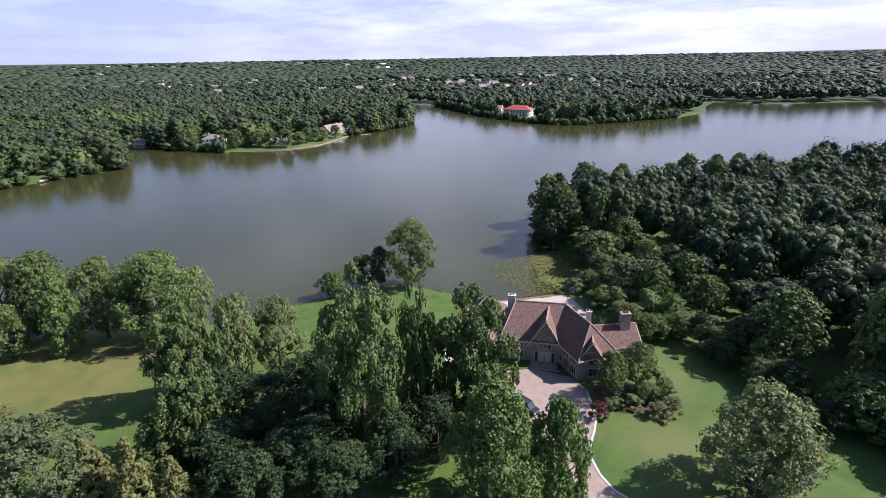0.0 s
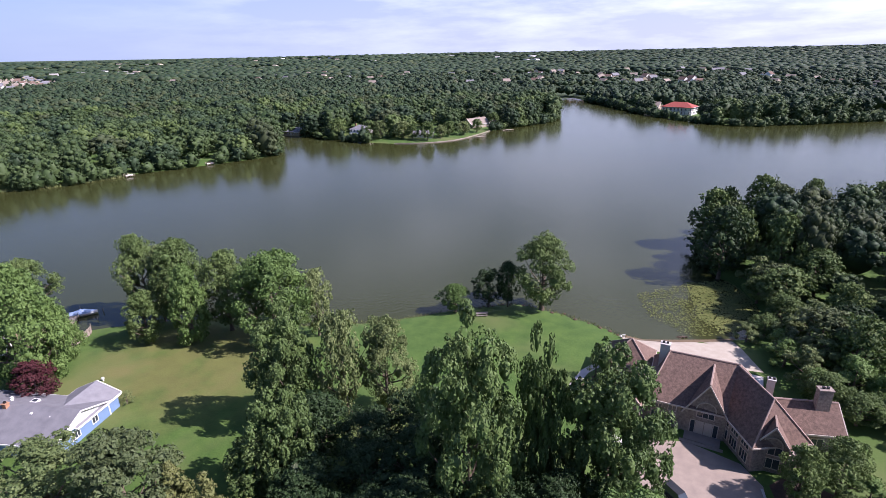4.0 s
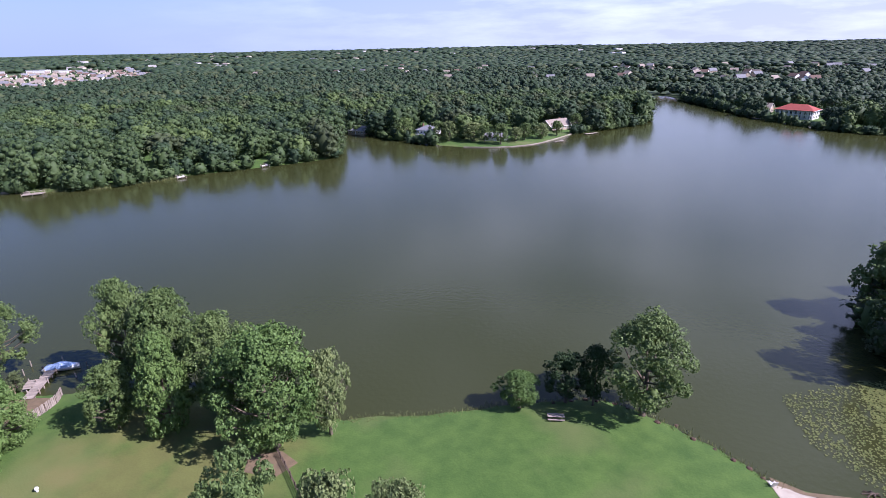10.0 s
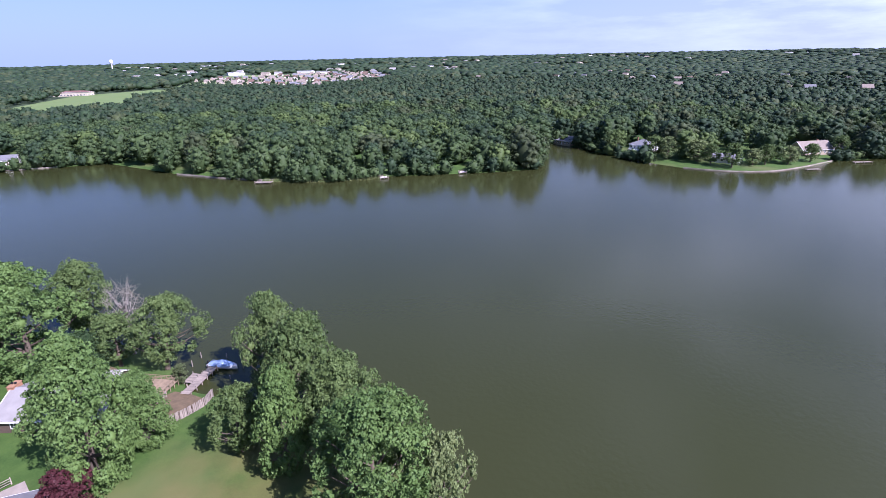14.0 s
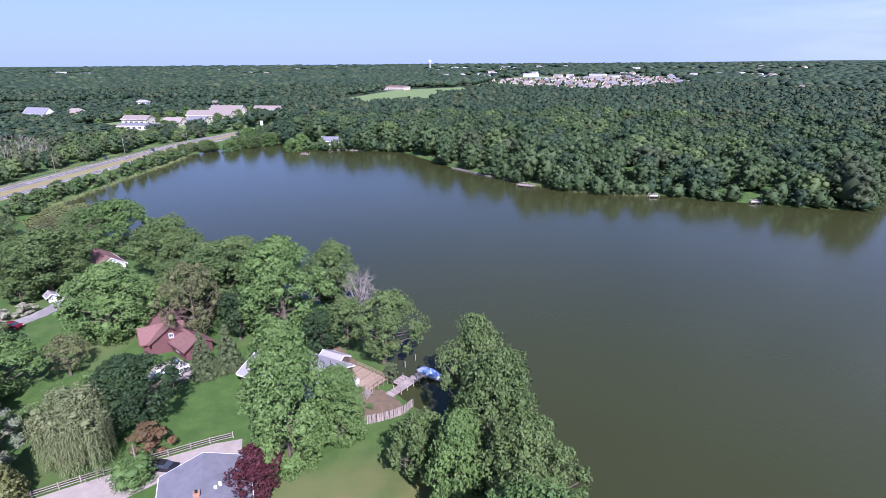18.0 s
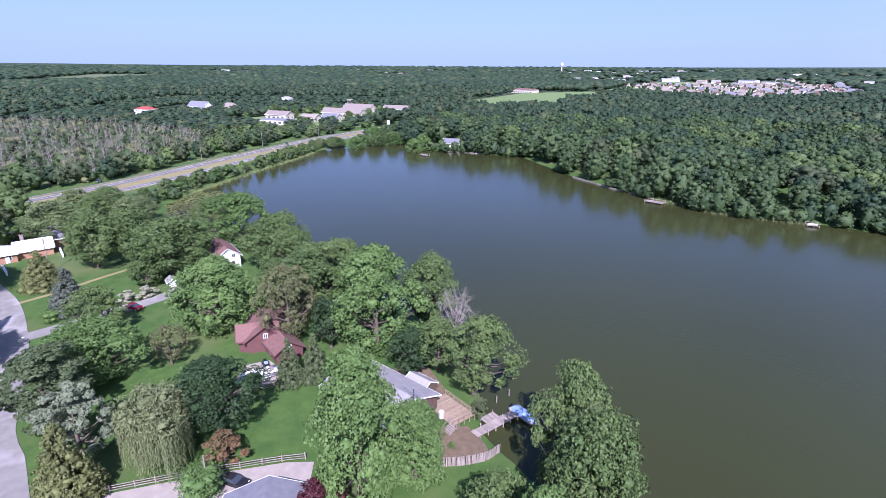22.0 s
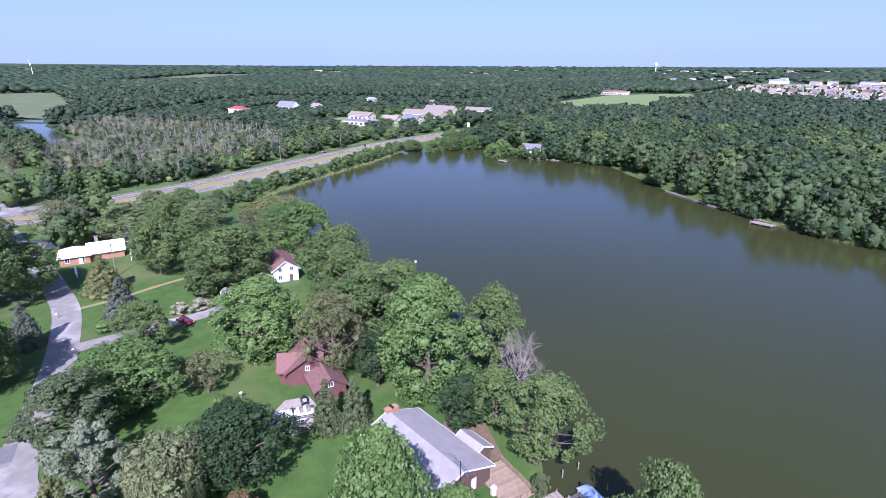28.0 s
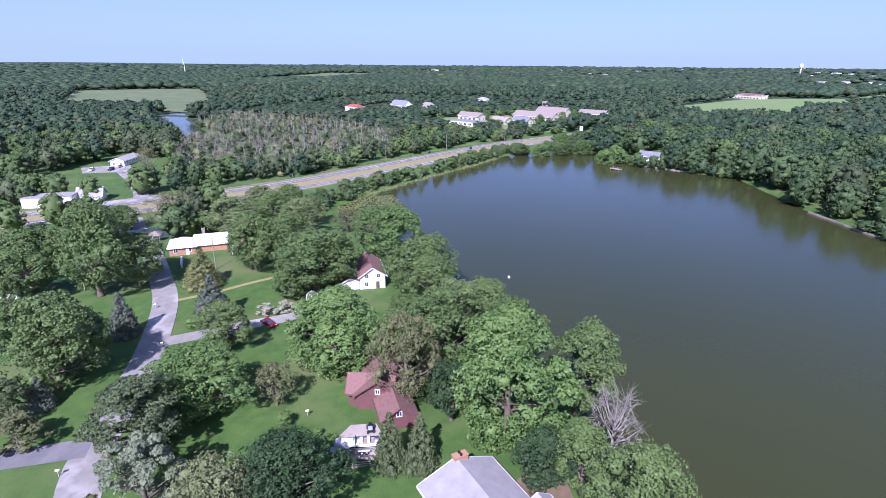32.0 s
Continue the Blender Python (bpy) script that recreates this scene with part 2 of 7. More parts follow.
M["street"] = mat("worn_asphalt", (0.25, 0.235, 0.20), (0.185, 0.174, 0.148), 0.5, 0.9, 20.0, 0.25, c=(0.33, 0.31, 0.28), cscale=0.2)
M["gravel"] = mat("gravel", (0.36, 0.315, 0.255), (0.28, 0.24, 0.195), 0.9, 0.95, 16.0, 0.6)
# beige paving, darkened in colour for the shadow of house and trees
M["paver"] = mat("paver", (0.30, 0.245, 0.195), (0.23, 0.188, 0.152), 0.8, 0.9, 10.0, 0.3)
M["sand"] = mat("sand", (0.42, 0.375, 0.30), (0.33, 0.285, 0.22), 0.7, 0.95, 12.0, 0.4)
M["soil"] = mat("bare_soil", (0.175, 0.125, 0.07), (0.11, 0.082, 0.047), 0.9, 0.95, 9.0, 0.5)
M["mulch"] = mat("mulch", (0.085, 0.05, 0.032), (0.05, 0.032, 0.022), 1.5, 0.95, 14.0, 0.7)
M["verge"] = mat("dry_grass", (0.27, 0.22, 0.09), (0.20, 0.19, 0.075), 0.3, 0.95, 4.0, 0.5)
M["marsh"] = mat("marsh_grass", (0.080, 0.120, 0.042), (0.115, 0.140, 0.056), 0.05, 0.95, 1.5, 0.5, c=(0.145, 0.150, 0.072), cscale=0.02)
M["field"] = mat("mown_field", (0.120, 0.190, 0.050), (0.155, 0.205, 0.065), 0.02, 0.95, 1.0, 0.3)
M["white"] = mat("white_paint", (0.78, 0.77, 0.74), (0.66, 0.65, 0.62), 0.6, 0.6, 9.0, 0.1)
M["cream"] = mat("cream_siding", (0.55, 0.48, 0.37), (0.46, 0.40, 0.31), 0.6, 0.7, 9.0, 0.15)
M["tan"] = mat("tan_siding", (0.42, 0.34, 0.25), (0.36, 0.29, 0.21), 0.6, 0.7, 9.0, 0.15)
M["bluewall"] = mat("blue_siding", (0.16, 0.25, 0.40), (0.13, 0.21, 0.34), 0.6, 0.7, 9.0, 0.15)
M["redwood"] = mat("red_siding", (0.140, 0.062, 0.054), (0.105, 0.048, 0.043), 0.8, 0.8, 9.0, 0.3)
M["brick"] = mat("orange_brick", (0.336, 0.190, 0.110), (0.272, 0.142, 0.080), 1.2, 0.85, 9.0, 0.3, spread=0.2)
M["stone"] = mat("grey_brown_stone", (0.34, 0.28, 0.235), (0.16, 0.128, 0.108), 2.6, 0.9, 5.0, 0.9, spread=0.15)
M["roof_brown"] = mat("brown_shingle", (0.185, 0.122, 0.093), (0.085, 0.056, 0.044), 2.2, 0.95, 5.5, 0.8, spread=0.12)
M["roof_grey"] = mat("grey_shingle", (0.20, 0.20, 0.21), (0.145, 0.145, 0.155), 0.8, 0.95, 8.0, 0.4, spread=0.12)
M["roof_pale"] = mat("pale_grey_shingle", (0.31, 0.295, 0.275), (0.235, 0.222, 0.208), 0.6, 0.95, 8.0, 0.4, spread=0.1)
M["roof_tan"] = mat("tan_shingle", (0.27, 0.225, 0.185), (0.21, 0.175, 0.145), 0.8, 0.95, 8.0, 0.4, spread=0.1)
M["roof_red"] = mat("red_tile_roof", (0.33, 0.075, 0.055), (0.26, 0.058, 0.043), 0.8, 0.8, 8.0, 0.4)
M["roof_maroon"] = mat("maroon_shingle", (0.200, 0.108, 0.086), (0.140, 0.076, 0.062), 1.6, 0.95, 5.0, 0.4, spread=0.1)
M["roof_white"] = mat("white_metal_roof", (0.74, 0.74, 0.74), (0.64, 0.64, 0.64), 0.5, 0.5, 6.0, 0.1)
M["glass"] = mat("dark_window", (0.035, 0.045, 0.055), (0.05, 0.06, 0.07), 0.6, 0.08, 2.0, 0.0, spec=0.6)
M["wood_grey"] = mat("weathered_wood", (0.34, 0.29, 0.24), (0.23, 0.19, 0.155), 1.4, 0.9, 11.0, 0.4, spread=0.2)
M["wood_tan"] = mat("deck_wood", (0.32, 0.24, 0.155), (0.23, 0.172, 0.112), 1.2, 0.85, 11.0, 0.3, spread=0.15)
M["wood_dark"] = mat("dark_wood", (0.12, 0.085, 0.06), (0.075, 0.055, 0.04), 1.2, 0.9, 11.0, 0.4)
M["concrete"] = mat("concrete", (0.52, 0.49, 0.45), (0.42, 0.40, 0.37), 0.8, 0.9, 10.0, 0.3)
M["metal"] = mat("grey_metal", (0.50, 0.51, 0.53), (0.40, 0.41, 0.43), 1.0, 0.4, 8.0, 0.1, metal=0.7)
M["black"] = mat("black_paint", (0.016, 0.016, 0.018), (0.024, 0.024, 0.026), 1.0, 0.25, 6.0, 0.0)
M["rubber"] = mat("black_rubber", (0.022, 0.022, 0.022), (0.03, 0.03, 0.03), 2.0, 0.8, 12.0, 0.2)
M["carred"] = mat("dark_red_paint", (0.16, 0.018, 0.026), (0.13, 0.015, 0.02), 1.0, 0.25, 6.0, 0.0)
M["blue_cover"] = mat("blue_cover", (0.21, 0.31, 0.50), (0.30, 0.40, 0.57), 1.5, 0.7, 6.0, 0.3)
M["pool"] = mat("pool_water", (0.02, 0.30, 0.32), (0.02, 0.26, 0.29), 0.4, 0.1, 2.0, 0.05)
M["lily"] = leafy("lily_pad", (0.08, 0.11, 0.028), (0.205, 0.22, 0.07), 0.8, 0.0, 0.6)
M["reed"] = leafy("reed", (0.123, 0.167, 0.051), (0.275, 0.290, 0.116))

# murky lake water
mw = bpy.data.materials.new("lake_water")
mw.use_nodes = True
n, l = mw.node_tree.nodes, mw.node_tree.links
p = n["Principled BSDF"]
p.inputs["Roughness"].default_value, p.inputs["IOR"].default_value = 0.13, 1.33
geo = n.new("ShaderNodeNewGeometry")
n1 = n.new("ShaderNodeTexNoise")
n1.inputs["Scale"].default_value, n1.inputs["Detail"].default_value = 0.012, 3
l.new(geo.outputs["Position"], n1.inputs["Vector"])
mx = n.new("ShaderNodeMixRGB")
mx.inputs["Color1"].default_value, mx.inputs["Color2"].default_value = (0.031, 0.037, 0.012, 1), (0.041, 0.046, 0.014, 1)
l.new(n1.outputs["Fac"], mx.inputs["Fac"])
l.new(mx.outputs["Color"], p.inputs["Base Color"])
n2 = n.new("ShaderNodeTexNoise")
n2.inputs["Scale"].default_value, n2.inputs["Detail"].default_value = 0.9, 4
l.new(geo.outputs["Position"], n2.inputs["Vector"])
bp = n.new("ShaderNodeBump")
bp.inputs["Strength"].default_value, bp.inputs["Distance"].default_value = 0.3, 0.12
l.new(n2.outputs["Fac"], bp.inputs["Height"])
l.new(bp.outputs["Normal"], p.inputs["Normal"])
M["water"] = mw

# ---- plan of the lake and the ground ----
SHORE_NEAR = [(-256, -26), (-250, 0), (-235, 15), (-216, 33), (-200, 48), (-185, 64), (-170, 77), (-155, 86), (-142, 92), (-130, 94),
              (-121, 93), (-113, 98), (-104, 104), (-92, 109), (-76, 112), (-62.5, 112.4), (-57, 115.8), (-51.3, 118.4), (-45.3, 122.5),
              (-39, 127.2), (-31, 132), (-23.7, 135.9), (-16.2, 135.0), (-8.2, 131.8), (-2.7, 129.5), (1.8, 126.4), (4.6, 125.9),
              (12.5, 127.2), (20.4, 129.5), (28, 132.5)]
SHORE_EAST = [(31, 137.5), (33, 149), (31, 160), (25, 171), (25, 188), (40, 211), (86, 226), (142, 244), (194, 261), (300, 290), (700, 330),
              (1300, 420), (1300, 640), (700, 690), (477, 672), (343, 655), (292, 690), (262, 640), (236, 572)]
SHORE_FAR = [(196, 535), (122, 500), (74, 492), (22, 552), (-20, 640), (-42, 690), (-62, 735), (-82, 725), (-72, 620), (-59, 506),
             (-75, 468), (-98, 432), (-105, 400), (-114, 379), (-130, 366), (-149, 360), (-170, 361), (-190, 366), (-225, 378), (-255, 381),
             (-232, 345), (-206, 305)]
SHORE_WEST = [(-212, 293), (-227, 270), (-243, 250), (-254, 236), (-263, 211), (-276, 197), (-291, 187), (-318, 172), (-347, 160), (-380, 150),
              (-414, 140), (-424, 116), (-438, 84), (-452, 66), (-487, 52), (-470, 22), (-440, -4), (-421, -8), (-389, -14), (-345, -27),
              (-300, -36), (-275, -38)]
LAKE = SHORE_NEAR + SHORE_EAST + SHORE_FAR + SHORE_WEST
CREEK = [(-202, -88), (-211, -96), (-222, -86), (-236, -76), (-244, -62), (-232, -52), (-224, -58), (-218, -70), (-207, -78)]
MARSH_POND = [(-420, -270), (-450, -330), (-520, -420), (-600, -470), (-620, -455), (-545, -395), (-480, -310), (-440, -255)]


def edge_distance(px, py, poly):
    """Distance to the outline of poly, negative inside it."""
    best, inside = np.full(px.shape, 1e9), np.zeros(px.shape, bool)
    for (x0, y0), (x1, y1) in zip(poly, poly[1:] + poly[:1]):
        dx, dy = x1 - x0, y1 - y0
        k = np.clip(((px - x0) * dx + (py - y0) * dy) / (dx * dx + dy * dy + 1e-9), 0, 1)
        best = np.minimum(best, np.hypot(px - x0 - k * dx, py - y0 - k * dy))
        if y0 != y1:
            cross = ((y0 > py) != (y1 > py)) & (px < (x1 - x0) * (py - y0) / (y1 - y0) + x0)
            inside ^= cross
    return np.where(inside, -best, best)


def wet(px, py):
    d = edge_distance(px, py, LAKE)
    for pond in (CREEK, MARSH_POND):
        d = np.minimum(d, edge_distance(px, py, pond))
    return d


def heights(px, py):
    px, py = np.asarray(px, float), np.asarray(py, float)
    d = wet(px, py)
    land = 0.35 * np.clip(d, 0, 1) + np.clip(d - 1, 0, 22) * 0.1 * (1 - np.clip(d - 1, 0, 22) / 46)
    roll = 0.16 * np.sin(px * 0.07 + 1.0) * np.sin(py * 0.055) * np.clip(d / 20, 0, 1)
    land = land + np.clip(np.hypot(px + 60, py - 90) - 2400, 0, None) * 0.011
    return np.where(d > 0, land + roll + 0.02, np.maximum(d * 0.14, -2.2) - 0.05)


def height(x, y):
    return float(heights(np.array([x]), np.array([y]))[0])


def far_steps(start, end, first, growth):
    out, step = [], first
    while start < end:
        start += step
        step *= growth
        out.append(start)
    return out


def mesh_from(name, verts, faces, smooth=False):
    me = bpy.data.meshes.new(name)
    me.from_pydata([tuple(v) for v in verts], [], [tuple(int(i) for i in f) for f in faces])
    if smooth:
        me.polygons.foreach_set("use_smooth", [True] * len(me.polygons))
    me.update()
    return me


def quick_mesh(name, verts, loops, size, smooth=False):
    """A mesh of faces that all have the same number of corners, from arrays."""
    me = bpy.data.meshes.new(name)
    verts, loops = np.asarray(verts, np.float32), np.asarray(loops, np.int32).ravel()
    me.vertices.add(len(verts))
    me.vertices.foreach_set("co", verts.ravel())
    count = len(loops) // size
    me.loops.add(len(loops))
    me.loops.foreach_set("vertex_index", loops)
    me.polygons.add(count)
    me.polygons.foreach_set("loop_start", np.arange(count, dtype=np.int32) * size)
    if smooth:
        me.polygons.foreach_set("use_smooth", np.ones(count, bool))
    me.update(calc_edges=True)
    me.validate()
    return me


def setting(name, me, material, label, kind="structure", category=""):
    ob = new(name, me)
    me.materials.append(material)
    return tagged(ob, label, category or name.split("_")[0], kind=kind)


xs = [-v for v in far_steps(480, 4850, 8, 1.16)][::-1] + list(np.arange(-480, -330, 6.0)) + list(np.arange(-330, 110, 2.5))
xs += list(np.arange(110, 320, 6.0)) + far_steps(316, 4850, 8, 1.16)
ys = [-v for v in far_steps(166, 4850, 8, 1.16)][::-1] + list(np.arange(-166, -70, 6.0)) + list(np.arange(-70, 150, 2.5))
ys += list(np.arange(150, 740, 6.0)) + far_steps(738, 4850, 8, 1.16)
gx, gy = np.meshgrid(np.array(xs), np.array(ys))
gz = heights(gx.ravel(), gy.ravel())
nx, ny = len(xs), len(ys)
idx = np.arange(nx * ny).reshape(ny, nx)
quads = np.stack([idx[:-1, :-1], idx[:-1, 1:], idx[1:, 1:], idx[1:, :-1]], -1).reshape(-1, 4)
setting("ground", quick_mesh("ground", np.stack([gx.ravel(), gy.ravel(), gz], 1), quads, 4, True), M["grass"],
        "mown green lawn with dry brown patches round the lake", category="ground")


def flat_sheet(name, poly, z, material, label, category, kind="structure"):
    bm = bmesh.new()
    bm.faces.new([bm.verts.new((x, y, z)) for x, y in poly])
    bmesh.ops.triangulate(bm, faces=bm.faces[:])
    bmesh.ops.recalc_face_normals(bm, faces=bm.faces[:])
    if bm.faces[:] and sum(f.normal.z for f in bm.faces) < 0:
        bmesh.ops.reverse_faces(bm, faces=bm.faces[:])
    me = bpy.data.meshes.new(name)
    bm.to_mesh(me)
    bm.free()
    return setting(name, me, material, label, kind, category)


def grown(poly, by):
    cx, cy = sum(p[0] for p in poly) / len(poly), sum(p[1] for p in poly) / len(poly)
    return [(x + (x - cx) * by / max(1, math.hypot(x - cx, y - cy)), y + (y - cy) * by / max(1, math.hypot(x - cx, y - cy))) for x, y in poly]


flat_sheet("water", [(-520, -60), (1400, -60), (1400, 800), (-520, 800)], 0.0, M["water"], "calm murky green-brown lake water", "lake")
flat_sheet("water_creek", grown(CREEK, 6), 0.02, M["water"], "narrow dark creek beside the highway", "creek")
flat_sheet("water_marsh", grown(MARSH_POND, 1), 0.02, M["water"], "winding open water in the marsh", "creek")


def draped(name, poly, material, label, category, lift=0.05, step=2.0):
    """A sheet laid over the ground inside an outline."""
    xs_ = [p[0] for p in poly]
    ys_ = [p[1] for p in poly]
    bm = bmesh.new()
    bm.faces.new([bm.verts.new((x, y, 0)) for x, y in poly])
    for axis, low, high in ((0, min(xs_), max(xs_)), (1, min(ys_), max(ys_))):
        at = low + step
        while at < high:
            co, no = ((at, 0, 0), (1, 0, 0)) if axis == 0 else ((0, at, 0), (0, 1, 0))
            bmesh.ops.bisect_plane(bm, geom=bm.verts[:] + bm.edges[:] + bm.faces[:], plane_co=co, plane_no=no)
            at += step
    bm.normal_update()
    if sum(f.normal.z for f in bm.faces) < 0:
        bmesh.ops.reverse_faces(bm, faces=bm.faces[:])
    co = np.array([v.co for v in bm.verts])
    for v, z in zip(bm.verts, heights(co[:, 0], co[:, 1])):
        v.co.z = max(z, 0.02) + lift
    me = bpy.data.meshes.new(name)
    bm.to_mesh(me)
    bm.free()
    return setting(name, me, material, label, "structure", category)


def smooth_line(points, step=3.0):
    """A line through the points, rounded at the bends."""
    pts, out = [Vector(p) for p in points], []
    pts = [pts[0] * 2 - pts[1]] + pts + [pts[-1] * 2 - pts[-2]]
    for a, b, c, d in zip(pts, pts[1:], pts[2:], pts[3:]):
        count = max(1, int((c - b).length / step))
        for i in range(count):
            t = i / count
            out.append(0.5 * ((2 * b) + (c - a) * t + (2 * a - 5 * b + 4 * c - d) * t * t + (3 * b - a - 3 * c + d) * t ** 3))
    out.append(pts[-2])
    return out


def strip(name, points, width, material, label, category="road", lift=0.05, offset=0.0, kind="structure", level=None):
    line = smooth_line(points)
    verts, faces = [], []
    for i, q in enumerate(line):
        d = (line[min(i + 1, len(line) - 1)] - line[max(i - 1, 0)]).normalized()
        side = Vector((-d.y, d.x))
        for k in (-1, -0.33, 0.33, 1):
            v = q + side * (offset + k * width / 2)
            verts.append((v.x, v.y, (height(v.x, v.y) if level is None else level) + lift))
        if i:
            b = 4 * i
            faces += [(b - 4 + j, b - 3 + j, b + 1 + j, b + j) for j in range(3)]
    faces = [f[::-1] for f in faces]
    me = mesh_from(name, verts, faces)
    if me.polygons and sum(f.normal.z for f in me.polygons) < 0:
        me.flip_normals()
    return setting(name, me, material, label, kind, category)


HIGHWAY = [(-150, -205), (-205, -150), (-248, -116), (-285, -94), (-336, -72), (-403, -50), (-472, -25), (-540, 8), (-680, 90), (-840, 200), (-1100, 360), (-1500, 560)]
HW_MID = []
for (x0, y0), (x1, y1) in zip(HIGHWAY, HIGHWAY[1:]):
    run = math.hypot(x1 - x0, y1 - y0)
    HW_MID += [(x0 + 7 * (y1 - y0) / run, y0 - 7 * (x1 - x0) / run), (x1 + 7 * (y1 - y0) / run, y1 - 7 * (x1 - x0) / run)]
strip("road_verge", HIGHWAY, 26, M["verge"], "dry mown grass strip along the highway", "verge", 0.04, -6.5)
strip("road_north", HIGHWAY, 7.4, M["asphalt"], "grey two-lane highway carriageway", "road", 0.10, 0.0)
strip("road_south", HIGHWAY, 6.6, M["asphalt"], "grey two-lane highway carriageway beside the lake", "road", 0.10, -14.8)
STREET = [(-96, 30), (-110, 18.5), (-116, 12.5), (-135.5, 0), (-149, -9.5), (-167, -25), (-181, -42), (-196, -62), (-224, -102)]
strip("road_street", STREET, 6.2, M["street"], "pale worn asphalt village street", "road", 0.08)

# ---- building helpers ----


def part(name, bm, material, parent, label="", smooth=False):
    me = bpy.data.meshes.new(name)
    bmesh.ops.recalc_face_normals(bm, faces=bm.faces[:])
    bm.to_mesh(me)
    bm.free()
    if smooth:
        me.polygons.foreach_set("use_smooth", [True] * len(me.polygons))
    me.materials.append(material)
    ob = new(name, me)
    ob.parent = parent
    return tagged(ob, label)


def share(name, me, parent, m=None, label=""):
    ob = new(name, me)
    ob.parent = parent
    if m is not None:
        ob.matrix_basis = m
    return tagged(ob, label)


def thing(name, x, y, z, rz, label, category, group=""):
    ob = new(name)
    ob.empty_display_size = 0.5
    ob.matrix_basis = pose(x, y, z, 0, 0, rz)
    return tagged(ob, label, category, group)


def add_box(bm, x0, x1, y0, y1, z0, z1, bevel=0.0):
    vs = [bm.verts.new((x, y, z)) for z in (z0, z1) for x, y in ((x0, y0), (x1, y0), (x1, y1), (x0, y1))]
    for f in ((3, 2, 1, 0), (4, 5, 6, 7), (0, 1, 5, 4), (1, 2, 6, 5), (2, 3, 7, 6), (3, 0, 4, 7)):
        bm.faces.new([vs[i] for i in f])
    if bevel:
        edges = list({e for v in vs for e in v.link_edges})
        bmesh.ops.bevel(bm, geom=edges, offset=bevel, segments=2, affect="EDGES", profile=0.5)
    return bm


def box(x0, x1, y0, y1, z0, z1, bevel=0.0):
    return add_box(bmesh.new(), x0, x1, y0, y1, z0, z1, bevel)


def add_tube(bm, path, radii, sides=7):
    """A tapering tube along points."""
    rings, pts = [], [Vector(p) for p in path]
    for i, q in enumerate(pts):
        d = (pts[min(i + 1, len(pts) - 1)] - pts[max(i - 1, 0)]).normalized()
        u = d.orthogonal().normalized()
        v = d.cross(u)
        rings.append([bm.verts.new(q + (u * math.cos(2 * math.pi * k / sides) + v * math.sin(2 * math.pi * k / sides)) * radii[i]) for k in range(sides)])
    for a, b in zip(rings, rings[1:]):
        for k in range(sides):
            bm.faces.new((a[k], a[(k + 1) % sides], b[(k + 1) % sides], b[k]))
    bm.faces.new(rings[0][::-1])
    bm.faces.new(rings[-1])
    return bm


def tube(path, radii, sides=7):
    return add_tube(bmesh.new(), path, radii, sides)


# ---- trees ----
UNIT_BLOB = bmesh.new()
bmesh.ops.create_icosphere(UNIT_BLOB, subdivisions=1, radius=1.0)
BLOB_V = np.array([v.co for v in UNIT_BLOB.verts])
BLOB_F = np.array([[v.index for v in f.verts] for f in UNIT_BLOB.faces])
UNIT_BLOB.free()


def leaf_sprays(rng, centres, normals, size, aspect=1.5, jitter=0.6, hang=0.0):
    """Small leaf sprays: a pointed triangle at each centre, facing about along its normal."""
    k = len(centres)
    nrm = normals + rng.normal(0, jitter, (k, 3))
    nrm /= np.linalg.norm(nrm, axis=1, keepdims=True) + 1e-9
    ref = rng.normal(0, 1, (k, 3))
    if hang:
        ref[:, 2] -= hang
    u = np.cross(nrm, np.cross(ref, nrm))
    u /= np.linalg.norm(u, axis=1, keepdims=True) + 1e-9
    v = np.cross(nrm, u)
    s = size * rng.uniform(0.6, 1.3, (k, 1))
    a, b = u * s * aspect * 0.5, v * s * 0.5
    return np.stack([centres - a * 0.6 - b, centres - a * 0.4 + b, centres + a], 1).reshape(-1, 3)


